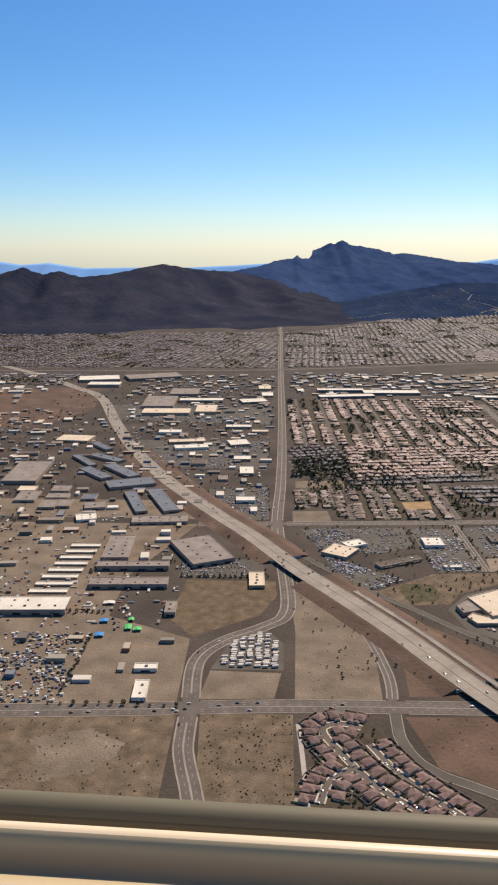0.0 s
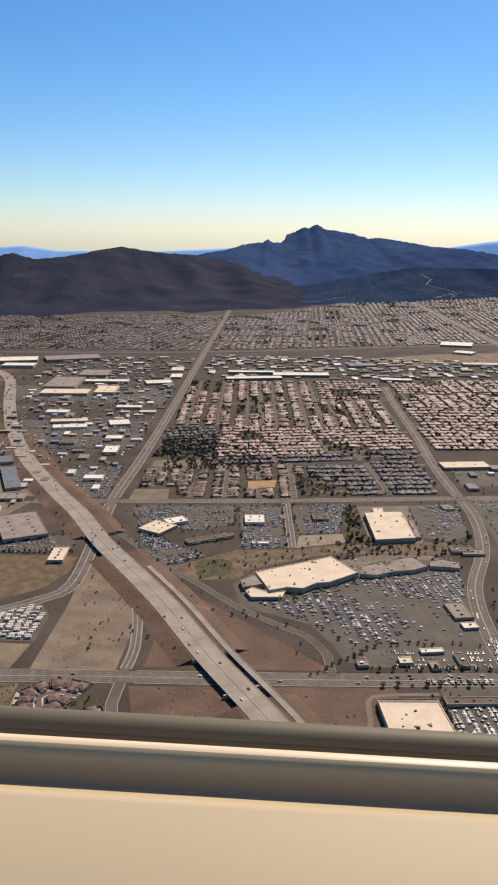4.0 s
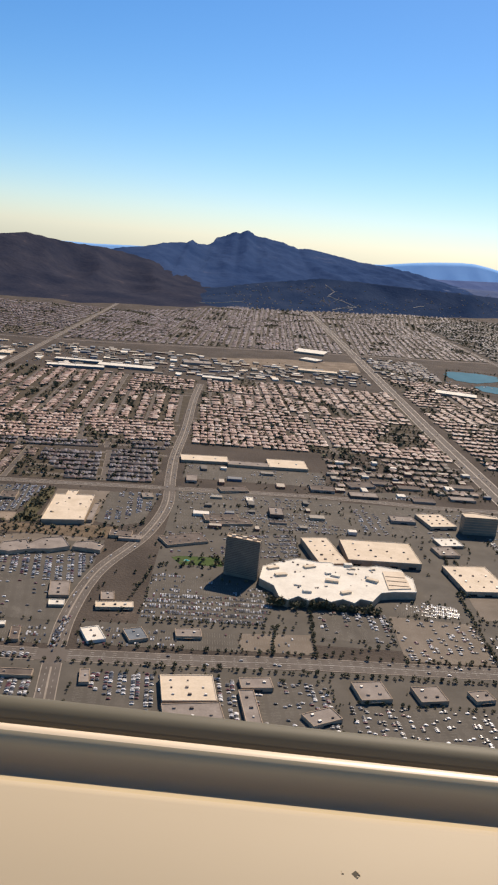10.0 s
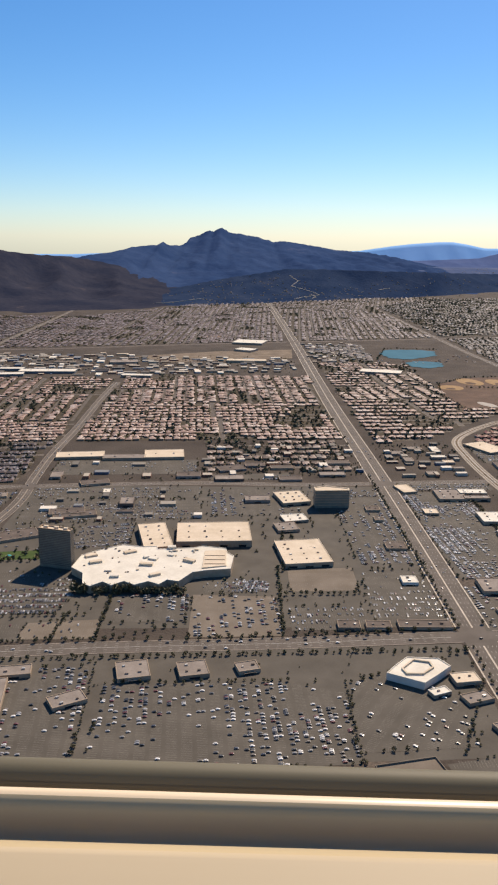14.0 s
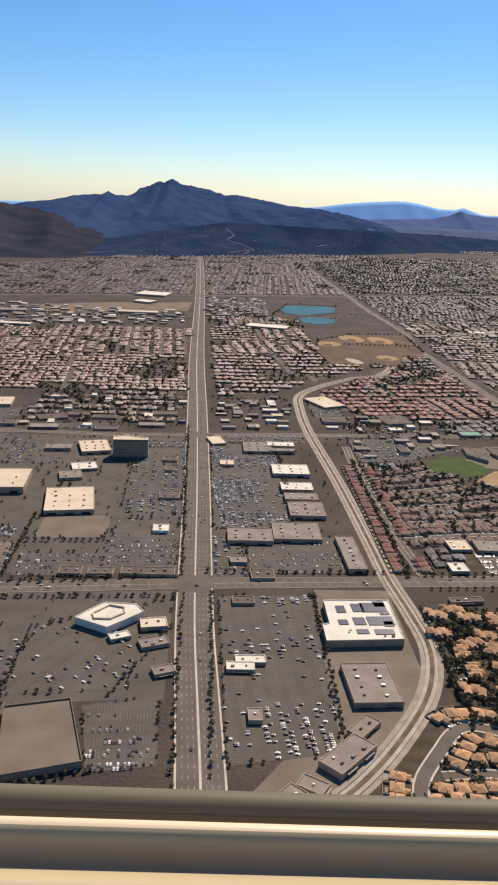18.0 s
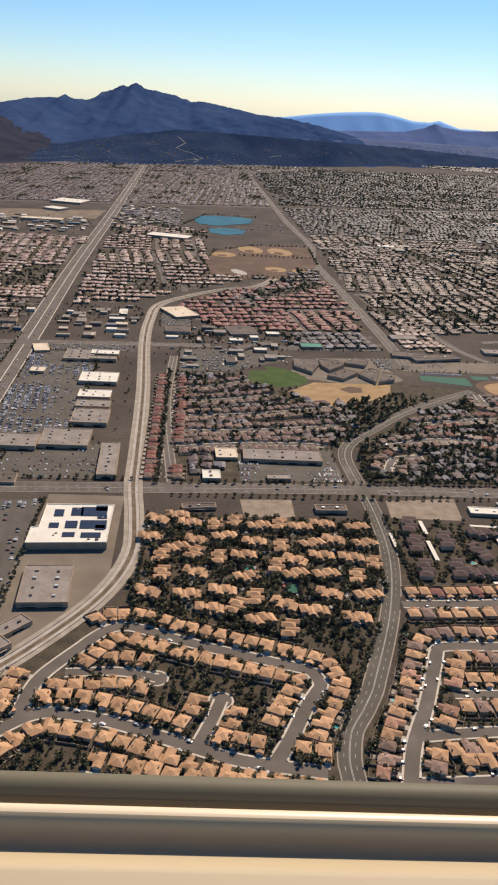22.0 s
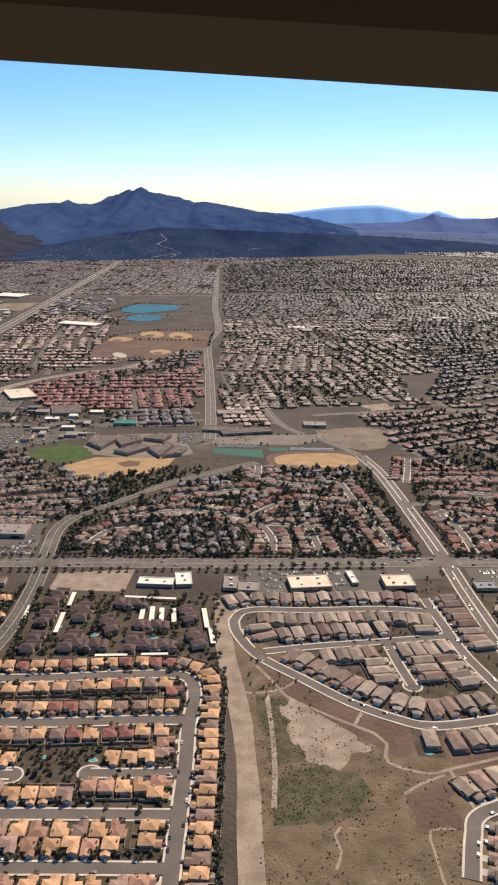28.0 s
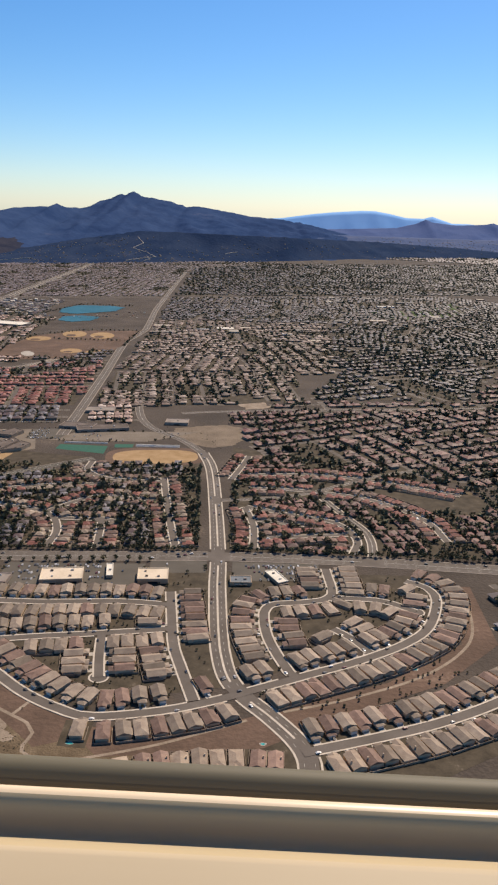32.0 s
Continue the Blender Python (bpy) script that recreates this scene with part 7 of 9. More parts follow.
for k, count, reach, into in [(k, 10, 0.40, leafs) for k in range(4)] + [(k, 46, 0.19, fine_leafs) for k in range(4)] + [(k, 4, 0.62, far_leafs) for k in range(4)]:
    g = np.random.default_rng(40 + k)
    pts = []
    for i in range(count):
        d = g.normal(size=3)
        d /= np.linalg.norm(d)
        c = d * g.uniform(0.45, 0.92) * np.array([0.5, 0.5, 0.40]) + np.array([0, 0, 0.58])
        u, w = g.normal(size=3), g.normal(size=3)
        u, w = u / np.linalg.norm(u) * reach, w / np.linalg.norm(w) * reach
        pts += [c - u - w * 0.5, c + u - w * 0.5, c + w]
    st = np.array([[-0.05, -0.04, 0], [0.05, -0.04, 0], [0.0, 0.0, 0.6]])
    into.append((np.array(pts + list(st)), [(3 * i, 3 * i + 1, 3 * i + 2) for i in range(count + 1)]))

all_roads = np.array(near_roads)
stand = np.array(homes + [(650, 1240, 40), (680, 1275, 44), (640, 1280, 30), (102, 595, 11), (908, 686, 14), (924, 672, 12), (884, 565, 20), (895, 590, 16), (1015, 442, 20), (1035, 440, 18), (990, 440, 12)])
blocks = []
for o in list(scene.objects):
    if o.parent is None and o.type == "EMPTY":
        for c in o.children:
            if c.name.split(".")[0] == "roof" and ("house" not in o.name or "warehouse" in o.name) and "apartment" not in o.name:
                ring_ = [o.matrix_basis @ Vector(q.co) for q in c.data.vertices]
                blocks.append(np.array([(q.x, q.y) for q in ring_]))


def in_poly(xy, o):
    hit_ = np.zeros(len(xy), bool)
    for i in range(len(o)):
        (ax, ay), (bx, by) = o[i - 1], o[i]
        if ay == by:
            continue
        hit_ ^= ((ay > xy[:, 1]) != (by > xy[:, 1])) & (xy[:, 0] < (bx - ax) * (xy[:, 1] - ay) / (by - ay) + ax)
    return hit_


def clear(xy, r=3.0, solid_r=2.0):
    """Which points keep off the roads and off what stands."""
    ok = np.ones(len(xy), bool)
    for lo in range(0, len(xy), 4000):
        q = xy[lo:lo + 4000]
        d = (q[:, None, 0] - all_roads[None, :, 0]) ** 2 + (q[:, None, 1] - all_roads[None, :, 1]) ** 2
        ok[lo:lo + 4000] &= ~(d < (all_roads[:, 2] + r)[None] ** 2).any(1)
        d = (q[:, None, 0] - stand[None, :, 0]) ** 2 + (q[:, None, 1] - stand[None, :, 1]) ** 2
        ok[lo:lo + 4000] &= ~(d < (stand[:, 2] + solid_r)[None] ** 2).any(1)
    for b in blocks:
        c = b.mean(0)
        span = np.abs(b - c).max(0)
        g = 1 + max(solid_r, 0.3) / max(4.0, span.min())
        near_ = np.where((np.abs(xy - c) < span * g + 1).all(1))[0]
        if len(near_):
            ok[near_[in_poly(xy[near_], (b - c) * g + c)]] = False
    return ok


tree_places = []

# the houses behind the nearest ones
for kind, deep in [(k, False) for k in TILES] + [("taupe", True), ("brown", True)]:
    for shape in range(3):
        for two in (False, True):
            spots = [(x, y, 0, a, 1, 1, 1) for k, x, y, a, sh, tw in planned[255:] if (k, sh, tw) == (kind + "_deep" * deep, shape, two)]
            for name, (v, f), mat in home_shapes(two, shape, deep):
                if name in ("wall", "roof", "driveway", "garage_door"):
                    cloud("house_" + name + "s", v, tri(f), spots, {"tile": kind + "_tiles", "stucco": "stuccos"}.get(mat, mat), "%s-roofed houses along the streets, %s" % (kind, name.replace("_", " ") + "s"), "houses")

# block walls between the gardens, patios, and cars left on drives
garden, patio, drive_cars = [], [], []
spots_ = np.array(homes)
W_FULL = tri(W_F)
for kind, x, y, a, sh, tw in planned:
    deep = kind.endswith("_deep")
    half, back_ = (2.72, 5.6) if deep else (2.55, 4.7)
    c, n = math.cos(a), math.sin(a)
    at_ = lambda u, v: (x + c * u - n * v, y + n * u + c * v)
    for u0, v0, u1, v1 in ((-half, -1.4, -half, back_), (half, -1.4, half, back_), (-half, back_, half, back_)):
        (ax, ay), (bx, by) = at_(u0, v0), at_(u1, v1)
        mid = [(ax + (bx - ax) * k, ay + (by - ay) * k) for k in (0.1, 0.5, 0.9)]
        if all((((spots_[:, :2] - m_) ** 2).sum(1) > (spots_[:, 2] * 0.82) ** 2).all() for m_ in mid):
            garden.append(((ax + bx) / 2, (ay + by) / 2, 0, math.atan2(by - ay, bx - ax), math.dist((ax, ay), (bx, by)), 0.12, 0.72))
    if gen.random() < 0.7:
        px, py = at_(gen.uniform(-1.2, 1.2), back_ - 1.3)
        if (((spots_[:, :2] - (px, py)) ** 2).sum(1) > 4.2).all():
            patio.append((px, py, 0.05, a, gen.uniform(1.2, 2.6), gen.uniform(0.8, 1.5), 1))
    if gen.random() < 0.4:
        px, py = at_((-0.5 if sh != 1 else 0.8), -5.2 if deep else -4.2)
        drive_cars.append((px, py, 0.08, a + math.pi / 2 * gen.choice([-1, 1])))
cloud("garden_walls", W_BASE, W_FULL, garden, "far_wall", "tan block walls between house gardens", "garden walls")
cloud("patios", [(-0.5, -0.5, 0), (0.5, -0.5, 0), (0.5, 0.5, 0), (-0.5, 0.5, 0)], [(0, 1, 2), (0, 2, 3)], patio, "kerb", "pale paved patios behind houses", "patios")


L_WALL = merged([box(-0.5, -0.32, 0, 0.5, 0.5, 1, base=False), box(-0.45, -0.62, 0, 0.08, -0.30, 0.9, base=False)])
L_ROOF = merged([hip(1.0, 0.82, 0, 1, 0.05, 0, 0.09), gable(0.53, 0.62, -0.1, 0.8, 0.05, -0.185, -0.40)])
L_WALL, L_WTRI = L_WALL[0], tri(L_WALL[1])
L_ROOF, L_RTRI = L_ROOF[0], tri(L_ROOF[1])
SQUARE = [(-0.5, -0.5, 0), (0.5, -0.5, 0), (0.5, 0.5, 0), (-0.5, 0.5, 0)]
SQ_TRI = [(0, 1, 2), (0, 2, 3)]


# tile colours greyed so that distance haze is put into the far roofs
M["mid_roof"] = paints("weathered_tile_roofs", [(0.217, 0.170, 0.159), (0.133, 0.097, 0.089), (0.271, 0.227, 0.214), (0.090, 0.066, 0.063), (0.175, 0.123, 0.111)], 0.62, 0.16)


def district(outline, degrees, roof="far_roof", pitch=23.0, gap=6.2, size=5.0, trees=0.5, label="rows of tile-roofed houses", wave=0.0, streets=True, skip=0.05, flip=0.22):
    """Blocks of houses on short parallel streets inside an outline, some blocks turned, with collector streets and yard trees."""
    o = np.array(outline, float)
    if o[:, 1].mean() > 1150:
        pitch, gap, size = pitch * 0.76, gap * 0.80, size * 0.82
    a = radians(degrees)
    R = np.array([[math.cos(a), math.sin(a)], [-math.sin(a), math.cos(a)]])
    q = o @ R.T
    (u0, v0), (u1, v1) = q.min(0), q.max(0)

    def cuts(lo, hi, step):
        n = max(1, round((hi - lo) / step))
        e = np.linspace(lo, hi, n + 1)
        e[1:-1] += gen.uniform(-0.12, 0.12, n - 1) * step
        return e
    H, S, C = [], [], []          # houses: u, v, turn; street pieces: u, v, turn
    across = cuts(v0, v1, pitch * 3.2)
    for va, vb in zip(across[:-1], across[1:]):
        along = cuts(u0, u1, gap * 15)
        C += [(u, va, 0) for u in np.arange(u0, u1, 5)]
        for ua, ub in zip(along[:-1], along[1:]):
            turned_ = gen.random() < flip
            C += [(ua, v, 1) for v in np.arange(va, vb, 5)]
            L, W = (vb - va, ub - ua) if turned_ else (ub - ua, vb - va)
            n = max(1, round(W / pitch))
            p = W / n
            for k in range(n):
                c = (k + 0.5) * p
                shift = gen.uniform(0, gap)
                for s in np.arange(2.4 + gap / 2, L - 2.4 - gap / 2 + 0.1, gap):
                    for side in (-1, 1):
                        if gen.random() > skip:
                            s_ = s + gen.uniform(-0.35, 0.35)
                            t_ = c + side * p * 0.26 + gen.uniform(-0.4, 0.4)
                            H.append((ua + t_, va + s_, 1, side) if turned_ else (ua + s_, va + t_, 0, side))
                for s in np.arange(0, L, 5):
                    S.append((ua + c, va + s, 1) if turned_ else (ua + s, va + c, 0))

    def place(rows):
        P = np.array(rows, float)
        u, v = P[:, 0] + wave * np.sin(P[:, 1] / 55), P[:, 1] + wave * np.sin(P[:, 0] / 60)
        return np.stack([u, v], 1) @ R, P
    if not H:
        return
    xy, P = place(H)
    ok = in_poly(xy, o) & clear(xy, size * 0.55, size * 0.5)
    thin = np.array([noise.noise((x / 55, y / 75, 3.0)) for x, y in xy]) < -0.30        # pocket parks and washes
    gaps = xy[ok & thin]
    tree_places.extend((x + gen.uniform(-3, 3), y + gen.uniform(-3, 3), gen.uniform(1.2, 3.2) * size / 5) for x, y in gaps for _ in range(2))
    ok &= ~thin
    xy, P, n = xy[ok], P[ok], ok.sum()
    ang = a - np.where(P[:, 2] > 0, math.pi / 2, 0) + np.where(P[:, 3] * np.where(P[:, 2] > 0, 1, 1) < 0, math.pi, 0) + gen.normal(0, 0.05, n)
    w, d = np.minimum(size * gen.uniform(0.80, 1.05, n), gap * 0.93), size * gen.uniform(0.95, 1.25, n)
    mirror = np.where(gen.random(n) < 0.5, -1, 1)
    h = np.where(gen.random(n) < 0.5, 1.3, 0.9) * size / 5
    z = np.zeros(n)
    rise = size * gen.uniform(0.11, 0.17, n)
    plain = o[:, 1].mean() > 1150
    WB, WT, RB, RT = (W_BASE, W_TRI, R_BASE, R_TRI) if plain else (L_WALL, L_WTRI, L_ROOF, L_RTRI)
    if plain:
        d = d * 1.1
    cloud("house_walls", WB, WT, np.stack([xy[:, 0], xy[:, 1], z, ang, w * mirror, d, h], 1), "far_wall", label + ", stucco walls", "houses")
    cloud("house_roofs", RB, RT, np.stack([xy[:, 0], xy[:, 1], h, ang, w * mirror * 1.04, d * (1.25 if plain else 1.04), rise], 1), roof, label, "roofs")
    if n > 60:
        flat("yards", outline, "yards", 0.012, "dim yards between rows of houses", "yards")
    if streets:
        for name, rows, width, lift in (("district_streets", S, 3.6, 0.0), ("district_avenues", C, 4.6, 0.012)):
            sx, Q = place(rows)
            ok = in_poly(sx, o) & clear(sx, -0.5, 0)
            sx, Q = sx[ok], Q[ok]
            m = len(sx)
            if not m:
                continue
            t = a + np.where(Q[:, 2] > 0, math.pi / 2, 0)
            one = np.ones(m)
            cloud(name, SQUARE, SQ_TRI, np.stack([sx[:, 0], sx[:, 1], one * (0.05 + lift), t, one * 5.4, one * width, one], 1), "road", "grey residential streets", "streets")
            cloud("district_kerbs", SQUARE, SQ_TRI, np.stack([sx[:, 0], sx[:, 1], one * (0.042 + lift * 0.3), t, one * 5.4, one * (width + 0.8), one], 1), "kerb", "pale kerbs and pavements", "kerbs")
        back = np.stack([np.sin(ang), -np.cos(ang)], 1)
        dr = xy + back * (d * 0.78)[:, None] + np.stack([np.cos(ang), np.sin(ang)], 1) * (w * -0.18 * mirror)[:, None]
        ok = clear(dr, 0, -9)
        cloud("district_drives", SQUARE, SQ_TRI, np.stack([dr[:, 0], dr[:, 1], np.full(n, 0.036), ang, np.full(n, 1.9), d * 0.5, np.ones(n)], 1)[ok], "kerb", "pale driveways", "driveways")
    k = int(n * min(trees, 1.0) * (2.2 if o[:, 0].mean() < 700 else 3.8))
    if k:
        pick = gen.integers(0, n, k)
        r = gen.uniform(0.55, 0.95, (k, 1)) * size
        t = gen.uniform(0, 6.283, k)
        xy_ = xy[pick] + r * np.stack([np.cos(t), np.sin(t)], 1)
        tree_places.extend((x, y, s) for (x, y), s in zip(xy_, (gen.uniform(1.2, 3.3, k) if o[:, 0].mean() > 850 and trees >= 0.7 else gen.uniform(1.1, 2.9, k)) * size / 5))


district([(138, 566), (234, 576), (234, 668), (138, 646)], 6, "far_grey_roof", 26, 4.7, 5.2, 0.55, "tight rows of taupe-roofed houses", flip=0)
district([(38, 558), (118, 562), (136, 570), (136, 654), (52, 640), (52, 600), (38, 590)], 92, "far_brown_roof", 23, 4.9, 5.0, 0.8, "rows of grey-brown roofed houses", flip=0.2)
district([(8, 582), (36, 584), (48, 600), (48, 634), (8, 632)], 92, "far_brown_roof", 23, 4.9, 5.0, 0.9, "rows of grey-brown roofed houses", flip=0)
district([(54, 642), (238, 674), (239, 700), (54, 664)], 10, "far_grey_roof", 25, 4.7, 5.2, 0.7, "tight rows of taupe-roofed houses", flip=0)
district([(60, 668), (238, 704), (238, 780), (60, 780)], 8, "far_roof", 24, 5.2, 5.3, 0.6, "tight rows of tan-roofed houses", flip=0.3)
district([(6, 668), (57, 672), (56, 780), (6, 780)], 20, "far_grey_roof", 24, 6.2, 5.0, 1.0, "dark-roofed homes among trees", wave=5)
district([(8, 785), (238, 785), (240, 1035), (4, 1035)], 92, "far_roof", 27, 7.1, 6.1, 0.7)
district([(252, 705), (366, 712), (494, 716), (495, 880), (251, 880)], 3, "far_roof", 24, 7.1, 6.1, 0.75)
district([(252, 884), (495, 884), (492, 1060), (252, 1060)], 93, "far_roof", 27, 7.1, 6.1, 0.7)
district([(372, 604), (495, 612), (494, 712), (372, 700)], 2, "far_brown_roof", 31, 7.6, 6.1, 1.00, "houses among trees")
district([(-900, 1300), (-12, 1318), (-12, 1760), (-300, 1800), (-900, 1720)], 80, "mid_roof", 33, 8.1, 6.3, 0.25)
district([(2, 1320), (478, 1440), (478, 2150), (230, 2150), (60, 1890), (2, 1850)], 88, "mid_roof", 32, 7.8, 6.3, 0.30)
district([(522, 700), (582, 730), (640, 800), (690, 850), (640, 860), (640, 1180), (512, 1180)], 5, "far_roof", 30, 7.1, 6.1, 0.8, wave=3)
district([(645, 640), (772, 650), (766, 850), (700, 820), (660, 780), (630, 745), (610, 712)], 8, "far_red_roof", 24, 7.2, 6.2, 0.6, "red-roofed houses")
district([(505, 1440), (758, 1510), (754, 2000), (490, 2200)], 86, "mid_roof", 33, 7.8, 6.3, 0.40)
district([(520, 1190), (600, 1190), (605, 1400), (508, 1380)], 85, "far_grey_roof", 36, 8.5, 7.1, 0.10, "rows of mobile homes")
district([(650, 690), (770, 860), (765, 940), (690, 855)], 20, "far_grey_roof", 30, 7.3, 6.3, 0.80, "houses among trees")
district([(790, 645), (905, 668), (960, 692), (962, 800), (785, 800)], 96, "far_brown_roof", 29, 7.2, 6.2, 0.7, "houses among trees")
district([(785, 806), (900, 806), (905, 1000), (785, 1000)], 84, "far_brown_roof", 29, 7.2, 6.2, 0.5, "rows of houses")
district([(908, 806), (1005, 806), (1015, 1000), (912, 1000)], 100, "far_brown_roof", 29, 7.2, 6.2, 0.8, "rows of houses")
district([(968, 696), (1108, 702), (1200, 900), (1012, 990), (1008, 806)], 32, "far_grey_roof", 30, 7.6, 6.2, 1.4, "houses among trees", wave=6)
district([(785, 1006), (1015, 1006), (1030, 1180), (785, 1180)], 6, "far_brown_roof", 29, 7.2, 6.2, 0.5, "rows of houses", wave=4)
district([(1020, 996), (1205, 905), (1180, 1180), (1036, 1180)], -12, "far_grey_roof", 30, 7.6, 6.2, 1.2, "houses among trees", wave=5)
district([(786, 1190), (1150, 1190), (1400, 1500), (1300, 1640), (780, 1490)], -8, "far_grey_roof", 36, 8.3, 7.1, 0.60, "houses among trees", wave=6)
district([(920, 530), (960, 500), (1060, 470), (1300, 480), (1400, 900), (1215, 900), (1110, 695), (950, 650), (910, 590)], 25, "maroon_roof", 30, 7.3, 6.3, 0.90, "red-brown roofed houses among trees", wave=5)
district([(1060, 345), (1080, 440), (1300, 470), (1300, 340)], 10, "maroon_roof", 30, 7.3, 6.3, 0.80, "red-brown roofed houses")
district([(1010, 200), (1025, 335), (1300, 330), (1300, 180)], 20, "far_grey_roof", 27, 7.3, 6.3, 0.40, "grey-roofed houses")
district([(1230, 900), (1420, 910), (2300, 1500), (2200, 2300), (1500, 1650)], 30, "far_grey_roof", 33, 8.1, 6.3, 0.90, "far houses among trees", wave=7)
district([(780, 1520), (1300, 1660), (1480, 1690), (2100, 2330), (1700, 2700), (1000, 2500), (770, 2200)], 15, "far_grey_roof", 41, 10.3, 7.9, 0.70, "far houses among trees", wave=7)
district([(1720, 2710), (2120, 2340), (3000, 3000), (3000, 3600), (1900, 3500), (1300, 3000)], 20, "mid_roof", 54, 15.1, 11.6, 0.40, "far houses", wave=9, streets=False)
district([(-900, 1180), (-320, 1130), (-300, 1240), (-900, 1220)], 4, "far_grey_roof", 32, 9.7, 7.4, 0.10, "far sheds")
district([(2310, 1510), (3600, 2300), (3600, 3100), (3010, 2990), (2215, 2310)], 30, "far_grey_roof", 42, 11, 8.3, 0.5, "far houses among trees", wave=7, streets=False)
district([(1230, 500), (1310, 480), (2300, 700), (2300, 1490), (1425, 905)], 22, "far_grey_roof", 33, 8.1, 6.6, 0.9, "houses among trees", wave=6)
district([(1230, 690), (1420, 905), (1235, 895)], 22, "far_grey_roof", 33, 8.1, 6.6, 0.9, "houses among trees", wave=6)

district([(1150, 1010), (1210, 915), (1242, 910), (1500, 1640), (1400, 1500), (1155, 1190), (1185, 1180)], 15, "far_grey_roof", 31, 7.8, 6.4, 0.9, "houses among trees", wave=5)
district([(235, 2155), (478, 2155), (480, 2420), (300, 2330)], 88, "mid_roof", 34, 8.3, 6.6, 0.2)
district([(490, 2205), (754, 2005), (765, 2205), (1000, 2505), (1040, 2560), (900, 2560), (500, 2440)], 80, "mid_roof", 36, 8.6, 6.8, 0.3, skip=0.15)
district([(-900, 1725), (-300, 1805), (-12, 1765), (10, 1880), (-300, 1860), (-900, 1800)], 84, "mid_roof", 34, 8.3, 6.6, 0.2)
district([(790, 600), (832, 596), (824, 640), (816, 712), (790, 640)], 8, "far_roof", 25, 6.8, 5.8, 0.60, "houses beside the parkway")
district([(895, 640), (905, 600), (960, 640), (1090, 690), (960, 685)], 10, "maroon_roof", 27, 7.1, 6.1, 0.80, "red-brown roofed houses")

# houses filling in behind the streets
for o_, turn_, roof_, share in (([(720, 362), (803, 362), (803, 404), (770, 412), (735, 400)], 8, "far_grey_roof", 0.9), ([(618, 360), (652, 362), (652, 392), (618, 390)], 3, "far_grey_roof", 0.9), ([(820, 364), (888, 368), (880, 500), (815, 498), (760, 455), (735, 420), (800, 410)], 5, "far_grey_roof", 1.2),
                                ([(906, 364), (1058, 362), (1058, 440), (1000, 500), (906, 520)], 12, "maroon_roof", 1.2), ([(618, 395), (705, 400), (760, 462), (690, 486), (660, 520), (618, 520)], 8, "far_grey_roof", 1.0)):
    stand = np.array(homes + [(650, 1240, 40), (680, 1275, 44), (640, 1280, 30), (1015, 442, 20), (1035, 440, 18), (990, 440, 12)])
    district(o_, turn_, roof_, 15, 6.4, 5.0, share, "older houses among trees", streets=False, flip=0.0)
district([(700, 590), (775, 600), (772, 645), (700, 635)], 8, "far_grey_roof", 25, 8.5, 7.0, 0.30, "low school and church roofs")

# scattered industrial roofs
def sheds(outline, n, degrees, label):
    o = np.array(outline, float)
    xy = np.stack([gen.uniform(o[:, 0].min(), o[:, 0].max(), n), gen.uniform(o[:, 1].min(), o[:, 1].max(), n)], 1)
    ok = in_poly(xy, o) & clear(xy, 8, 5)
    xy = xy[ok]
    keep = []
    for p in xy:
        if all(abs(p[0] - q[0]) > 15 or abs(p[1] - q[1]) > 11 for q in keep):
            keep.append(p)
    for x, y in keep:
        store(round(x), round(y), gen.uniform(8, 19), gen.uniform(5, 10), gen.uniform(2, 3.2), degrees + gen.choice([0, 90]), str(gen.choice(["white_roof", "grey_roof", "cream_roof", "grey_roof", "dark_roof"])), str(gen.choice(["grey_wall", "tan_wall"])),
              "industrial_building", "", "industrial building", 0, False)


sheds([(-215, 990), (-110, 720), (-20, 590), (-14, 1240), (-200, 1240)], 90, 3, "")
sheds([(15, 1060), (235, 1060), (250, 1260), (15, 1270)], 40, 3, "")
sheds([(260, 1080), (480, 1090), (480, 1190), (300, 1170)], 20, 3, "")
sheds([(-330, 620), (-200, 600), (-230, 900), (-330, 900)], 40, 10, "")
sheds([(-330, 500), (-180, 420), (-170, 520), (-150, 560), (-330, 620)], 18, 3, "")
sheds([(540, 600), (580, 600), (580, 690), (520, 690)], 14, 2, "")
sheds([(520, 1190), (600, 1200), (600, 1340), (512, 1300)], 12, 2, "")
sheds([(625, 535), (690, 560), (690, 630), (625, 640)], 14, 2, "")

# yard clutter: trailers, containers, stacked goods
M["clutter"] = paints("yard_goods", [(0.5, 0.46, 0.4), (0.12, 0.11, 0.1), (0.3, 0.26, 0.2), (0.62, 0.58, 0.5), (0.2, 0.17, 0.14), (0.10, 0.14, 0.2), (0.25, 0.12, 0.08)], 0.7, 0.3)


def clutter(outline, n, label, big=4.5):
    o = np.array(outline, float)
    xy = np.stack([gen.uniform(o[:, 0].min(), o[:, 0].max(), n), gen.uniform(o[:, 1].min(), o[:, 1].max(), n)], 1)
    clump = np.array([noise.noise((x / 16, y / 16, 6.0)) for x, y in xy])
    xy = xy[in_poly(xy, o) & (clump > gen.uniform(-0.4, 0.3, n)) & clear(xy, 1.0, 0.5)]
    k = len(xy)
    b, f = box(-0.5, -0.5, 0, 0.5, 0.5, 1, 0.08)
    cloud("yard_goods", b, tri(f), np.stack([xy[:, 0], xy[:, 1], np.zeros(k), gen.choice([0.03, 1.6], k), gen.uniform(0.7, big, k), gen.uniform(0.6, 1.5, k), gen.uniform(0.3, 1.3, k)], 1), "clutter", label, "yard goods")


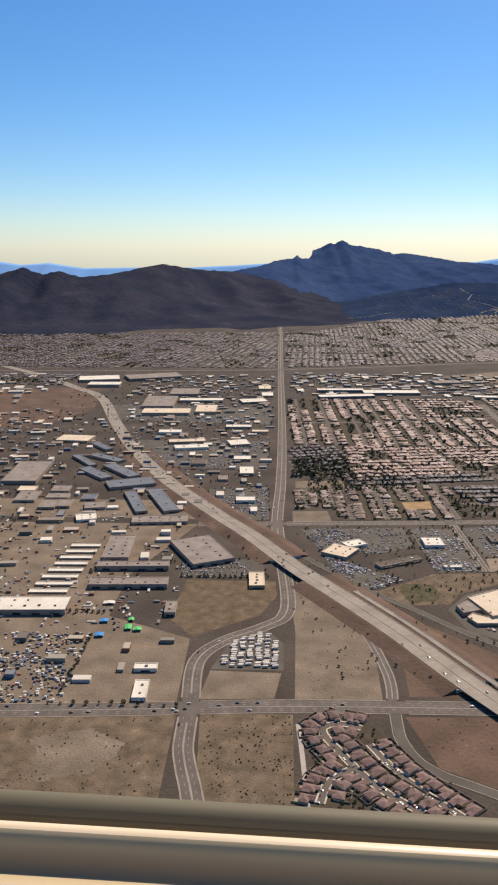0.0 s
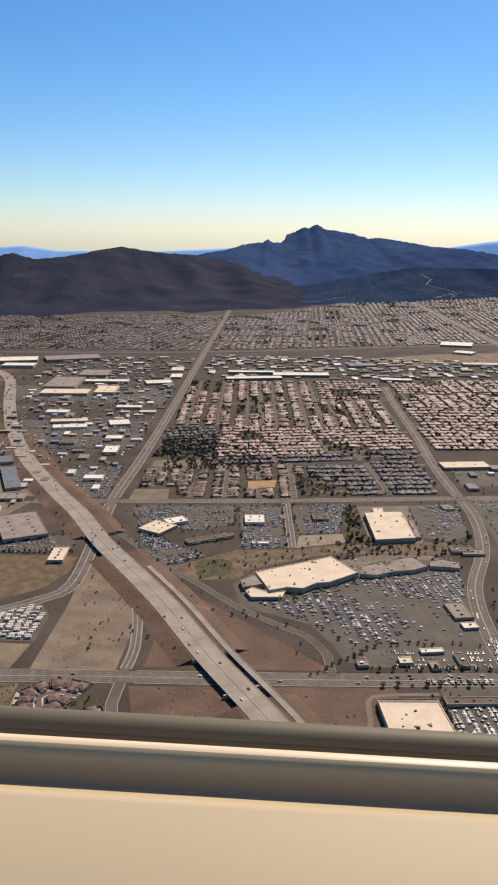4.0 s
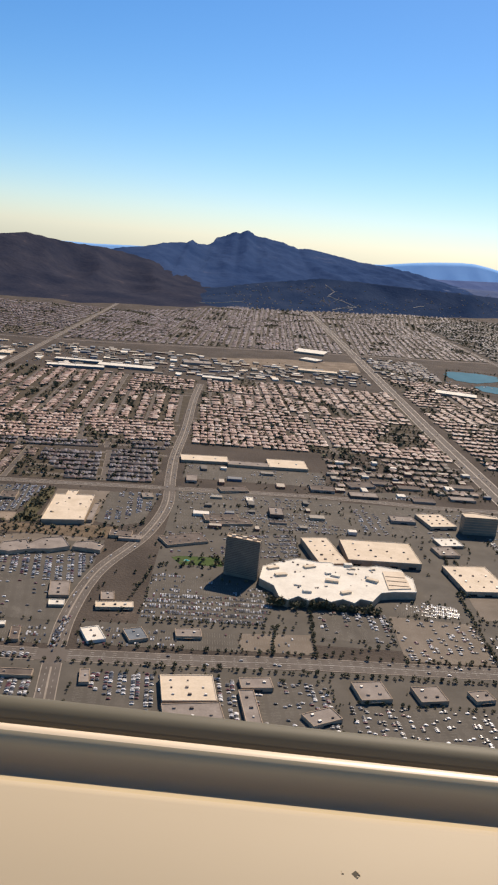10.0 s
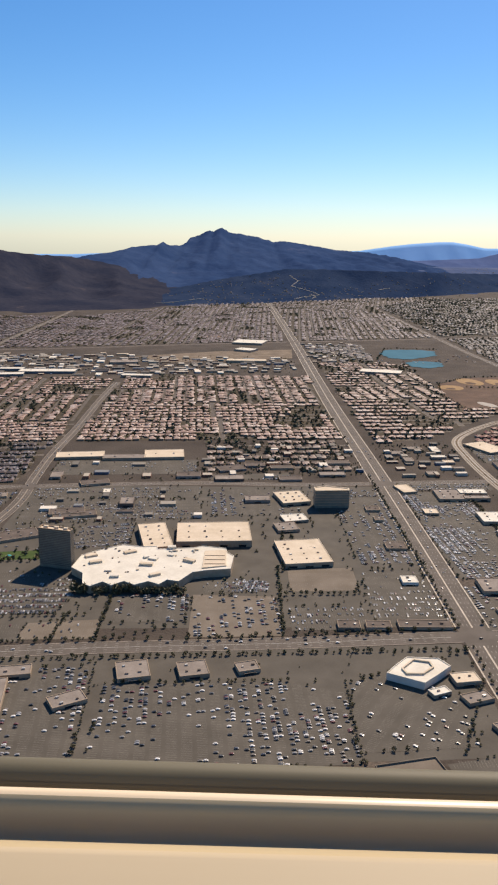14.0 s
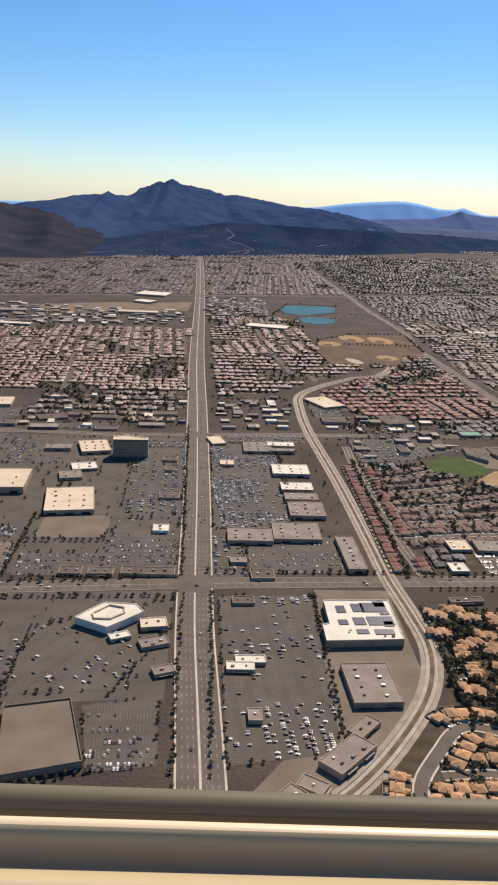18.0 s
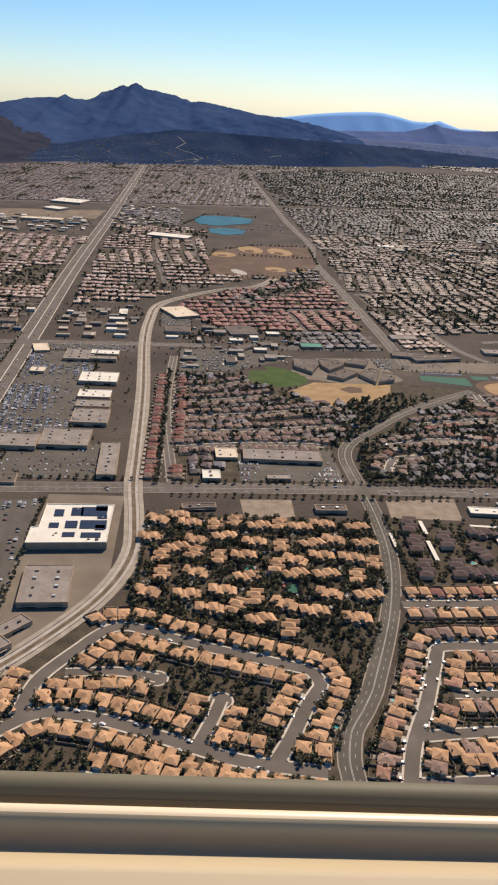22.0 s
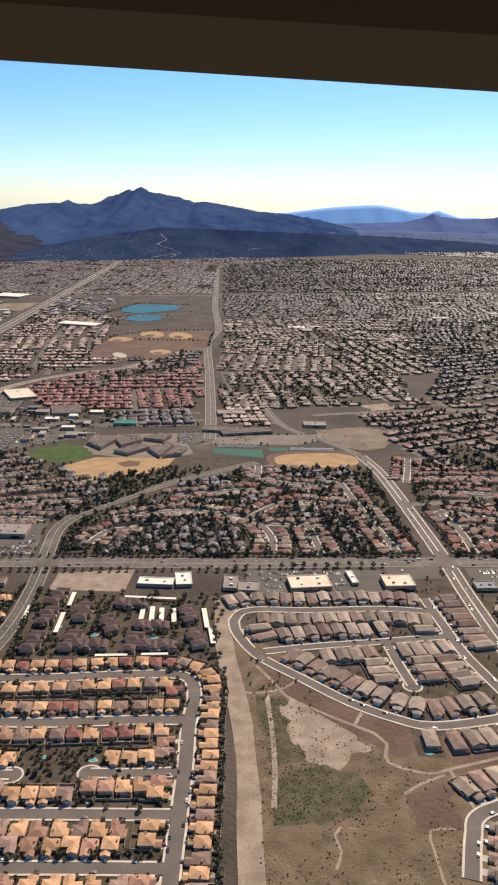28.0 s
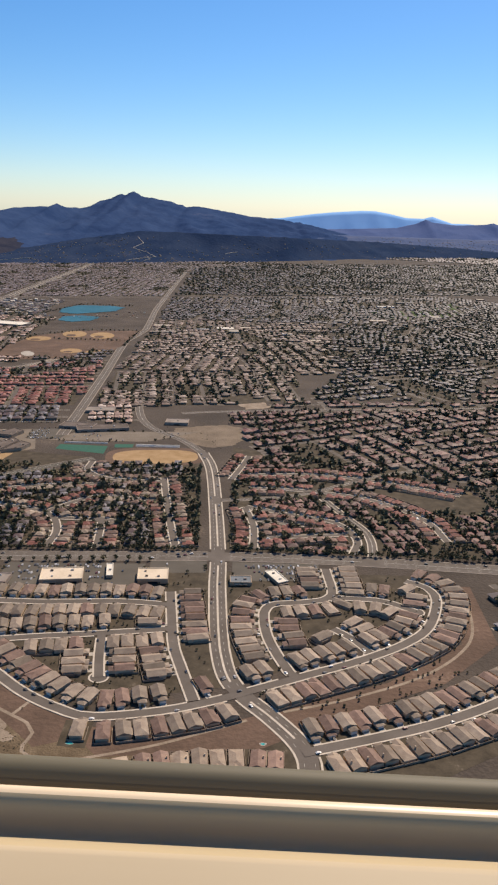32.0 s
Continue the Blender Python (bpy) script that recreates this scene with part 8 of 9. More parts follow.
clutter([(-230, 380), (-60, 380), (-60, 455), (-230, 450)], 500, "trailers, containers and goods in dusty yards")
clutter([(-330, 455), (-60, 460), (-100, 560), (-330, 600)], 700, "trailers, containers and goods in dusty yards")
clutter([(-120, 590), (-14, 560), (-14, 1230), (-210, 1220), (-190, 950)], 1600, "vehicles and goods between workshops")
clutter([(10, 1060), (240, 1060), (480, 1100), (480, 1200), (10, 1240)], 700, "goods along the railway yards")
clutter([(-330, 620), (-180, 600), (-230, 900), (-330, 900)], 500, "vehicles and goods between workshops")
clutter([(-240, 310), (-96, 310), (-96, 375), (-240, 375)], 2600, "scrapped cars and heaps in a salvage yard", 2.0)
rows_ = [(x + 0.3 * gen.normal(), y + 0.15 * gen.normal(), 0.06, gen.normal(0.1, 0.04), gen.uniform(2.2, 3.2), gen.uniform(0.85, 1.05), gen.uniform(0.95, 1.3)) for y in np.arange(345, 384, 1.75) for x in np.arange(-31, 1, 4.0) if gen.random() < 0.8]
rows_ = [r for r in rows_ if inside(r[0], r[1], [(-30, 344), (-1, 344), (-1, 367), (-9, 381), (-24, 369)])]
b_, f_ = box(-0.5, -0.5, 0.2, 0.5, 0.5, 1, 0.06)
cloud("parked_trailers", b_, tri(f_), rows_, "white_wall", "white travel trailers stored in close rows", "trailers")
clutter([(520, 1190), (760, 1180), (760, 1280), (520, 1300)], 250, "goods and vehicles on open ground")
clutter([(620, 520), (700, 550), (700, 640), (600, 640)], 220, "sheds and vehicles between shops")

M["workshop_roof"] = paints("workshop_roofs", [(0.60, 0.54, 0.44), (0.16, 0.14, 0.115), (0.32, 0.28, 0.225), (0.70, 0.63, 0.52), (0.24, 0.21, 0.17), (0.20, 0.20, 0.195), (0.42, 0.36, 0.28)], 0.8, 0.2)


def workshops(outline, n, degrees, lo=4.0, hi=11.0):
    """Small flat-roofed sheds and shops filling in between the larger buildings."""
    o = np.array(outline, float)
    xy = np.stack([gen.uniform(o[:, 0].min(), o[:, 0].max(), n), gen.uniform(o[:, 1].min(), o[:, 1].max(), n)], 1)
    xy = xy[in_poly(xy, o) & clear(xy, 4.0, 3.0)]
    keep = []
    for p in xy:
        if all(abs(p[0] - q[0]) > 11 or abs(p[1] - q[1]) > 9 for q in keep):
            keep.append(p)
    if not keep:
        return
    xy, k = np.array(keep), len(keep)
    wall, top = box(-0.5, -0.5, 0, 0.5, 0.5, 1, base=False), box(-0.47, -0.47, 1.0, 0.47, 0.47, 1.03, base=False)
    P = np.stack([xy[:, 0], xy[:, 1], np.zeros(k), np.radians(degrees + gen.choice([0, 90], k)), gen.uniform(lo, hi, k), gen.uniform(lo * 0.7, hi * 0.6, k), gen.uniform(1.3, 2.4, k)], 1)
    cloud("workshop_walls", wall[0], tri(wall[1]), P, "clutter", "walls of small workshops and shops", "workshops")
    cloud("workshop_roofs", top[0], tri(top[1]), P, "workshop_roof", "flat roofs of small workshops and shops", "workshops")


workshops([(-120, 600), (-14, 565), (-14, 1230), (-210, 1220), (-190, 950)], 500, 3)
workshops([(-340, 455), (-60, 460), (-70, 560), (-100, 640), (-230, 950), (-340, 950)], 420, 6)
workshops([(10, 1060), (240, 1060), (480, 1100), (480, 1230), (10, 1255)], 380, 4, 6, 18)
workshops([(506, 1190), (600, 1190), (605, 1420), (506, 1400)], 120, 4, 5, 12)
workshops([(-900, 1000), (-330, 1000), (-320, 1230), (-900, 1200)], 300, 8, 8, 22)
workshops([(252, 586), (366, 600), (366, 655), (252, 640)], 10, 3)
workshops([(372, 586), (496, 592), (496, 700), (372, 690)], 70, 3)
workshops([(516, 596), (585, 600), (585, 700), (516, 690)], 60, 3)
workshops([(252, 490), (374, 500), (374, 560), (252, 556)], 20, 3)
workshops([(620, 530), (690, 560), (700, 640), (606, 640)], 60, 3)
workshops([(780, 1000), (1020, 1010), (1020, 1180), (780, 1180)], 14, 3, 10, 24)
workshops([(1000, 1100), (1600, 1300), (1700, 1900), (900, 1600)], 30, 3, 12, 30)
workshops([(-240, 310), (-45, 310), (-45, 372), (-240, 372)], 24, 2, 4, 9)

# parking
LOTS = []
car_places = list(drive_cars) + court_cars


def parking(outline, degrees, fill, row=6.4, gap=1.15, label="asphalt car park", material="asphalt", z=0.025):
    flat("parking_lot", outline, material, z, label, "parking lot")
    LOTS.append(outline)
    o = np.array(outline, float)
    a = radians(degrees)
    R = np.array([[math.cos(a), math.sin(a)], [-math.sin(a), math.cos(a)]])
    q = o @ R.T
    C, L = [], []
    for v in np.arange(q[:, 1].min() + 2, q[:, 1].max() - 2, row):
        for u in np.arange(q[:, 0].min() + 1.5, q[:, 0].max() - 1.5, gap):
            dens = fill * 1.5 * min(1.0, max(0.06, 0.5 + 2.2 * noise.noise((u / 34, v / 34, 4.2 + degrees)))) * (0.75 + 0.5 * noise.noise((u / 9, v / 9, 1.0)))
            for s in (-1, 1):
                L.append((u + gap / 2, v + s * 1.0))
                if gen.random() < dens:
                    C.append((u + gen.uniform(-0.1, 0.1), v + s * 1.0 + gen.uniform(-0.12, 0.12), s))
    if L:
        xy = np.array(L) @ R
        ok = in_poly(xy, o) & clear(xy, 1.5, 1.0)
        xy = xy[ok]
        m = len(xy)
        if m:
            cloud("stall_lines", [(-0.5, -0.5, 0), (0.5, -0.5, 0), (0.5, 0.5, 0), (-0.5, 0.5, 0)], [(0, 1, 2), (0, 2, 3)],
                  np.stack([xy[:, 0], xy[:, 1], np.full(m, z + 0.045), np.full(m, a), np.full(m, 0.07), np.full(m, 1.9), np.ones(m)], 1), "stall", "white stall lines", "stall lines")
    if C:
        C = np.array(C)
        xy = C[:, :2] @ R
        ok = in_poly(xy, o) & clear(xy, 1.0, 0.8)
        car_places.extend((x, y, z, a + math.pi / 2 * s) for (x, y), s in zip(xy[ok], C[ok, 2]))


parking([(104, 389), (118, 391), (140, 407), (162, 421), (200, 434), (217, 434), (213, 350), (147, 348), (131, 368), (115, 382)], 100, 0.66, 6.0, 1.05)
parking([(26, 489), (72, 451), (52, 436), (32, 452)], 30, 0.95, 4.4, 1.0)
parking([(12, 538), (84, 543), (86, 506), (60, 492), (24, 498)], 14, 0.5, 5.0)
parking([(87, 541), (93, 463), (120, 466), (117, 543)], 94, 0.42, 5.2)
parking([(124, 545), (161, 550), (155, 494), (128, 489)], 94, 0.55, 5.6)
parking([(206, 549), (242, 556), (236, 492), (222, 482), (206, 487)], 95, 0.42, material="asphalt")
parking([(254, 598), (366, 604), (366, 645), (254, 640)], 3, 0.25)
parking([(252, 540), (372, 545), (372, 572), (252, 568)], 3, 0.3)
parking([(250, 360), (310, 362), (318, 392), (308, 405), (285, 412), (252, 415)], 3, 0.7)
parking([(335, 352), (374, 354), (374, 384), (335, 384)], 92, 0.85)
parking([(316, 336), (334, 337), (333, 356), (300, 352), (298, 336)], 3, 0.05, material="worn_asphalt")
parking([(376, 338), (420, 340), (418, 382), (376, 384)], 94, 0.24, material="worn_asphalt")
parking([(382, 386), (416, 388), (414, 402), (396, 404), (380, 396)], -12, 0.95, 4.2, 1.0)
parking([(300, 446), (334, 448), (334, 490), (300, 488)], 15, 0.6)
parking([(426, 388), (462, 390), (462, 420), (426, 416)], 3, 0.03, material="worn_asphalt")
parking([(466, 425), (499, 425), (500, 545), (464, 545)], 92, 0.55)
parking([(464, 352), (500, 354), (499, 418), (466, 416)], 3, 0.35)
parking([(424, 345), (462, 347), (462, 372), (424, 370)], 3, 0.3)
parking([(518, 405), (562, 405), (560, 560), (516, 560)], 95, 0.75, 5.2)
parking([(535, 352), (590, 354), (588, 396), (535, 394)], 3, 0.15)
parking([(345, 240), (442, 246), (442, 292), (420, 300), (345, 298)], 94, 0.3, 5.6, 1.05)
parking([(440, 252), (486, 256), (490, 318), (446, 300)], 60, 0.12)
parking([(478, 212), (500, 215), (498, 252), (472, 246)], 3, 0.4)
parking([(455, 172), (500, 172), (500, 205), (456, 204)], 10, 0.35)
parking([(522, 215), (560, 222), (562, 330), (520, 328)], 95, 0.42)
parking([(184, 240), (219, 240), (214, 304), (184, 303)], 95, 0.72, 5.4, 1.05)
parking([(232, 240), (340, 246), (336, 312), (230, 308)], 95, 0.62, 5.6, 1.05)
parking([(226, 330), (300, 334), (296, 356), (224, 352)], 3, 0.4)
parking([(150, 326), (214, 328), (213, 348), (150, 346)], 3, 0.4)
parking([(652, 356), (704, 358), (702, 398), (652, 394)], 3, 0.85)
parking([(515, 345), (534, 346), (532, 395), (516, 395)], 95, 0.4)
parking([(775, 546), (845, 548), (880, 578), (792, 570)], 6, 0.12, material="worn_asphalt")
parking([(256, 488), (374, 500), (374, 540), (256, 536)], 3, 0.4)
parking([(378, 505), (440, 508), (440, 566), (378, 564)], 93, 0.3)
parking([(376, 586), (440, 590), (440, 606), (376, 602)], 3, 0.5)
parking([(445, 545), (498, 548), (498, 570), (445, 568)], 3, 0.45)
parking([(252, 440), (298, 446), (296, 482), (252, 480)], 93, 0.35)
parking([(150, 446), (162, 428), (164, 437), (184, 450), (214, 452), (206, 458), (170, 458)], 3, 0.12, material="worn_asphalt")
parking([(516, 562), (586, 566), (584, 582), (516, 580)], 3, 0.45)
parking([(618, 524), (655, 530), (690, 556), (690, 584), (618, 580)], 3, 0.35)
parking([(-60, 556), (-10, 556), (-12, 640), (-60, 630)], 3, 0.5)
parking([(-120, 700), (-14, 690), (-14, 800), (-150, 800)], 3, 0.35)
parking([(-200, 900), (-14, 880), (-14, 980), (-220, 990)], 3, 0.3)
parking([(692, 586), (772, 594), (770, 606), (692, 598)], 4, 0.4)
parking([(760, 548), (782, 550), (790, 580), (758, 574)], 4, 0.3)
parking([(600, 640), (625, 640), (625, 690), (600, 690)], 3, 0.3)
parking([(-62, 450), (-10, 452), (-12, 480), (-62, 478)], 3, 0.6)
flat("parking_lot", [(-33, 342), (1, 342), (1, 368), (-8, 384), (-25, 371)], "asphalt", 0.025, "fenced storage lot for trailers", "parking lot")
parking([(870, 336), (896, 338), (896, 350), (870, 350)], 3, 0.4)
parking([(908, 330), (948, 332), (948, 350), (908, 350)], 3, 0.4)
parking([(805, 320), (868, 322), (868, 346), (805, 344)], 3, 0.25)

# planted islands along the edges of the car parks
for lot in LOTS:
    for (ax, ay), (bx, by) in zip(lot, lot[1:] + lot[:1]):
        L = math.dist((ax, ay), (bx, by))
        for i in range(int(L / 4.5)):
            if gen.random() < 0.55:
                u = (i + gen.random()) * 4.5 / L
                p_ = np.array([[ax + (bx - ax) * u + gen.uniform(-0.4, 0.4), ay + (by - ay) * u + gen.uniform(-0.4, 0.4)]])
                if clear(p_, 0.5, 0.3)[0]:
                    tree_places.append((p_[0, 0], p_[0, 1], gen.uniform(0.9, 2.0)))

# cars driving and parked at kerbs
for line, half, n in ((FREEWAY, 5.6, 90), (AVE_A, 4, 40), (AVE_B, 5.2, 110), (CROSS, 3.6, 130), (LINK, 3.3, 60), (ROAD4, 2.6, 30)):
    for _ in range(n):
        i = gen.integers(0, len(line) - 1)
        p, q = line[i], line[i + 1]
        u = (q - p).normalized()
        side = gen.choice([-1, 1])
        off = side * gen.uniform(0.9, half)
        c = p + (q - p) * gen.random()
        car_places.append((c.x - u.y * off, c.y + u.x * off, 0.12 + 1.9 * min(1, max(0, (760 - c.y) / 180)) if line is FREEWAY else 0.1, math.atan2(u.y, u.x) + (math.pi if side > 0 else 0)))
# cars queueing at the junction
for _ in range(46):
    car_places.append((gen.uniform(214.6, 216.4) + (1.9 if _ % 2 else 0), 326 + (_ // 2) * 2.1 * 0.62 + gen.uniform(-0.3, 0.3), 0.1, math.pi / 2))
    if _ < 36:
        car_places.append((180 + (_ // 3) * 2.5 + gen.uniform(-0.3, 0.3), 313.6 + (_ % 3) * 1.5 + (_ // 3) * 0.12, 0.1, 0.05))
for made, kinds, kw in STREETS:
    for line, w in made:
        for p, q in zip(line[:-1], line[1:]):
            if gen.random() < 0.22:
                u = (q - p).normalized()
                side = gen.choice([-1, 1])
                off = side * (w / 2 - 0.45)
                car_places.append((p.x - u.y * off, p.y + u.x * off, 0.1, math.atan2(u.y, u.x)))

side_view = [(-0.85, 0.12), (0.85, 0.12), (0.88, 0.30), (0.50, 0.36), (0.22, 0.56), (-0.48, 0.56), (-0.72, 0.38), (-0.88, 0.34)]
CAR_BASE = [(x, -0.36, z) for x, z in side_view] + [(x, 0.36, z) for x, z in side_view]
CAR_F = [(i, (i + 1) % 8, 8 + (i + 1) % 8, 8 + i) for i in range(8)] + [tuple(range(8))[::-1], tuple(range(8, 16))]
CAR_TRI = tri([q[::-1] for q in CAR_F])
near = sorted(range(len(car_places)), key=lambda i: (car_places[i][0] - 500) ** 2 * 0.02 + (car_places[i][1] - 150) ** 2)[:110]
chosen = set(near)
rest = [(x, y, z, a, 1, 1, 1) for i, (x, y, z, a) in enumerate(car_places) if i not in chosen]
FAR_CAR, FAR_CAR_F = merged([box(-0.86, -0.36, 0.1, 0.86, 0.36, 0.36, base=False), box(-0.6, -0.32, 0.36, 0.3, 0.32, 0.56, base=False)])
cloud("parked_cars", FAR_CAR, tri(FAR_CAR_F), [q for q in rest if q[1] >= 420], "car", "parked and driving cars of many colours", "cars")
cloud("parked_cars", CAR_BASE, CAR_TRI, [q for q in rest if q[1] < 420], "car", "parked and driving cars of many colours", "cars")
M["car_one"] = paints("single_car_paint", [(0.62, 0.62, 0.6), (0.03, 0.03, 0.033), (0.35, 0.35, 0.36), (0.75, 0.74, 0.7), (0.10, 0.105, 0.115), (0.28, 0.03, 0.025), (0.55, 0.55, 0.55), (0.04, 0.07, 0.16)], by="object")
first = None
for i in near:
    x, y, z, a = car_places[i]
    m = pose(x, y, z, 0, 0, math.degrees(a))
    if first:
        copy_thing(first, m)
        continue
    first = tagged(new("car"), "small parked saloon car with glossy paint", "car", "parked cars")
    first.matrix_basis = m
    solid("body", CAR_BASE, [q[::-1] for q in CAR_F], "car_one", first)
    solid("windscreen", [(0.49, -0.33, 0.375), (0.49, 0.33, 0.375), (0.235, 0.30, 0.56), (0.235, -0.30, 0.56)], [(0, 1, 2, 3)], "dark_glass", first)
    solid("rear_window", [(-0.71, 0.33, 0.40), (-0.71, -0.33, 0.40), (-0.50, -0.30, 0.565), (-0.50, 0.30, 0.565)], [(0, 1, 2, 3)], "dark_glass", first)
    for wx in (-0.52, 0.52):
        for wy in (-0.37, 0.37):
            k = [(0.15 * math.cos(j * math.pi / 4), 0.15 * math.sin(j * math.pi / 4)) for j in range(8)]
            solid("wheel", [(wx + p, wy + e, 0.15 + q) for e in (-0.05, 0.05) for p, q in k], [(j, (j + 1) % 8, 8 + (j + 1) % 8, 8 + j) for j in range(8)] + [tuple(range(8)), tuple(range(8, 16))], "dark_roof", first)

# trees
def groves(outline, n, lo=1.4, hi=3.0, r=0.6):
    o = np.array(outline, float)
    xy = np.stack([gen.uniform(o[:, 0].min(), o[:, 0].max(), n), gen.uniform(o[:, 1].min(), o[:, 1].max(), n)], 1)
    xy = xy[in_poly(xy, o) & clear(xy, r, -0.2)]
    for lot in LOTS:
        xy = xy[~in_poly(xy, np.array(lot, float))]
    tree_places.extend((x, y, s) for (x, y), s in zip(xy, gen.uniform(lo, hi, len(xy))))


def tree_row(a, b, step, lo=1.4, hi=2.6):
    n = max(2, int(math.dist(a, b) / step))
    for i in range(n):
        t = i / (n - 1)
        tree_places.append((a[0] + (b[0] - a[0]) * t + gen.uniform(-0.5, 0.5), a[1] + (b[1] - a[1]) * t + gen.uniform(-0.5, 0.5), gen.uniform(lo, hi)))


groves([(157, 474), (172, 476), (169, 500), (169, 547), (162, 548)], 130, 1.2, 2.8)
groves([(8, 668), (58, 674), (58, 752), (8, 725)], 420, 1.6, 3.2)
groves([(66, 440), (90, 446), (120, 464), (158, 472), (215, 478), (205, 461), (140, 456), (92, 424)], 120, 0.7, 1.8)
groves([(605, 235), (706, 232), (708, 318), (607, 318)], 1200, 1.4, 3.4)
groves([(560, 150), (690, 150), (690, 240), (610, 240), (575, 200)], 2700, 0.8, 2.5, 0.2)
groves([(692, 150), (795, 150), (795, 262), (705, 262)], 2000, 0.7, 2.0, 0.2)
groves([(714, 262), (795, 262), (795, 320), (716, 320)], 260, 1.4, 3.0)
groves([(806, 232), (1000, 228), (1000, 340), (800, 330)], 900, 0.5, 1.3, 0.1)
groves([(618, 385), (705, 395), (760, 460), (800, 490), (690, 500), (660, 520), (618, 520)], 1000, 1.4, 3.2)
groves([(715, 360), (890, 365), (880, 500), (815, 498), (715, 405)], 1200, 1.4, 3.4)
groves([(905, 362), (1060, 360), (1100, 500), (905, 520)], 900, 1.3, 3.2)
groves([(12, 236), (76, 238), (50, 268), (38, 298), (12, 300)], 240, 0.8, 1.7)
groves([(620, 530), (690, 560), (690, 640), (620, 640)], 180, 1.4, 2.8)
groves([(150, 440), (245, 455), (246, 500), (215, 500), (150, 478)], 160, 1.2, 2.6)
groves([(252, 420), (296, 430), (300, 480), (252, 480)], 110, 1.2, 2.6)
groves([(20, 625), (100, 630), (98, 705), (20, 700)], 260, 1.6, 3.2)
groves([(515, 640), (588, 660), (588, 700), (515, 700)], 90, 1.2, 2.4)
groves([(370, 590), (500, 596), (498, 705), (370, 700)], 260, 1.2, 2.6)
for a, b in (((636, 935), (650, 1010)), ((650, 1010), (700, 1062)), ((700, 1062), (774, 1070)), ((772, 1060), (768, 950)), ((636, 935), (645, 850)), ((645, 850), (752, 862)), ((680, 985), (770, 985)), ((606, 1215), (640, 1345)), ((640, 1345), (725, 1340))):
    tree_row(a, b, 5.0, 1.4, 2.8)
groves([(605, 350), (620, 350), (618, 520), (606, 520)], 60, 1.2, 2.4)
for a, b, st in (((255, 357), (325, 361), 3.2), ((318, 387), (368, 385), 1.9), ((314, 335), (316, 358), 2.2), ((334, 335), (335, 386), 2.4), ((338, 336), (374, 352), 4), ((376, 335), (464, 342), 4.5), ((424, 384), (462, 386), 3), ((420, 345), (421, 420), 2.6),
                 ((424, 415), (426, 480), 2.6), ((430, 420), (432, 470), 3), ((160, 311), (500, 328), 6), ((160, 324), (500, 346), 6), ((515, 352), (600, 354), 4), ((562, 408), (563, 560), 2.6), ((503, 350), (499, 600), 5), ((517, 210), (517, 330), 5), ((505, 150), (504, 330), 6),
                 ((562, 225), (563, 330), 4), ((608, 236), (610, 320), 2.4), ((704, 262), (708, 325), 2.2), ((716, 262), (716, 322), 2.2), ((672, 180), (697, 240), 2.6), ((694, 196), (702, 228), 2.6), ((796, 160), (796, 260), 2.4), ((620, 338), (800, 343), 4), ((620, 352), (720, 357), 4),
                 ((480, 252), (500, 300), 4), ((446, 300), (500, 326), 4), ((130, 318), (160, 345), 4), ((-60, 450), (-8, 452), 3), ((-170, 400), (-95, 400), 3), ((-100, 310), (-45, 310), 5), ((-97, 318), (-96, 372), 4), ((240, 362), (250, 420), 4), ((455, 205), (478, 212), 2.5)):
    tree_row(a, b, st)
groves([(618, 385), (705, 395), (760, 460), (800, 490), (690, 500), (660, 520), (618, 520)], 420, 2.2, 3.9, 0.0)
groves([(715, 360), (890, 365), (880, 500), (815, 498), (715, 405)], 520, 2.2, 4.2, 0.0)
groves([(905, 362), (1060, 360), (1100, 500), (905, 520)], 420, 2.2, 4.0, 0.0)
for a, b, st in (((716, 357), (890, 363), 2.6), ((908, 364), (1060, 356), 2.8), ((612, 352), (612, 520), 3.0), ((800, 345), (870, 350), 5.0), ((714, 412), (756, 466), 3.0), ((890, 370), (884, 500), 3.2)):
    tree_row(a, b, st, 1.8, 3.4)
groves([(10, 330), (500, 350), (500, 640), (10, 545)], 1100, 0.6, 1.9)
groves([(515, 350), (600, 352), (640, 640), (515, 600)], 350, 0.6, 1.9)
groves([(150, 236), (500, 240), (500, 330), (150, 320)], 260, 0.6, 1.8)
for a, b in (((232, 314), (500, 327)), ((272, 246), (271, 312)), ((341, 244), (338, 314)), ((443, 248), (443, 300)), ((183, 302), (186, 262)), ((345, 299), (420, 301))):
    tree_row(a, b, 3.4, 0.9, 2.0)
groves([(-230, 440), (-14, 450), (-14, 1230), (-210, 1220), (-340, 900)], 1300, 0.8, 2.2)
groves([(10, 1060), (480, 1090), (480, 1240), (10, 1250)], 400, 1.0, 2.2)
for _ in range(46):
    x_ = gen.uniform(312, 372)
    tree_places.append((x_, 387.0 + 5 * noise.noise((x_ / 6, 0, 0)) + gen.uniform(-3, 1.0), gen.uniform(2.8, 5.2)))
tp = np.array(tree_places)
for field_ in ([(688.7, 491.9), (708.2, 512.4), (760.4, 513.6), (757.1, 498.1), (746.2, 481.5), (727.7, 477.7), (716.1, 467.6), (702.6, 472.1)], [(662, 512), (667, 530), (681.6, 543.4), (697, 536.5), (705.5, 517.3), (697.2, 503.1), (684.3, 501.1)],
               [(896, 690), (918, 704), (935, 660), (914, 651)], [(924, 584), (897, 600), (858, 586), (870, 551), (888, 538), (905, 545)],
               [(818, 492), (890, 494), (890, 538), (818, 536)], [(783, 515), (838, 515), (838, 543), (783, 543)]):
    tp = tp[~in_poly(tp[:, :2], np.array(field_))]
far = []
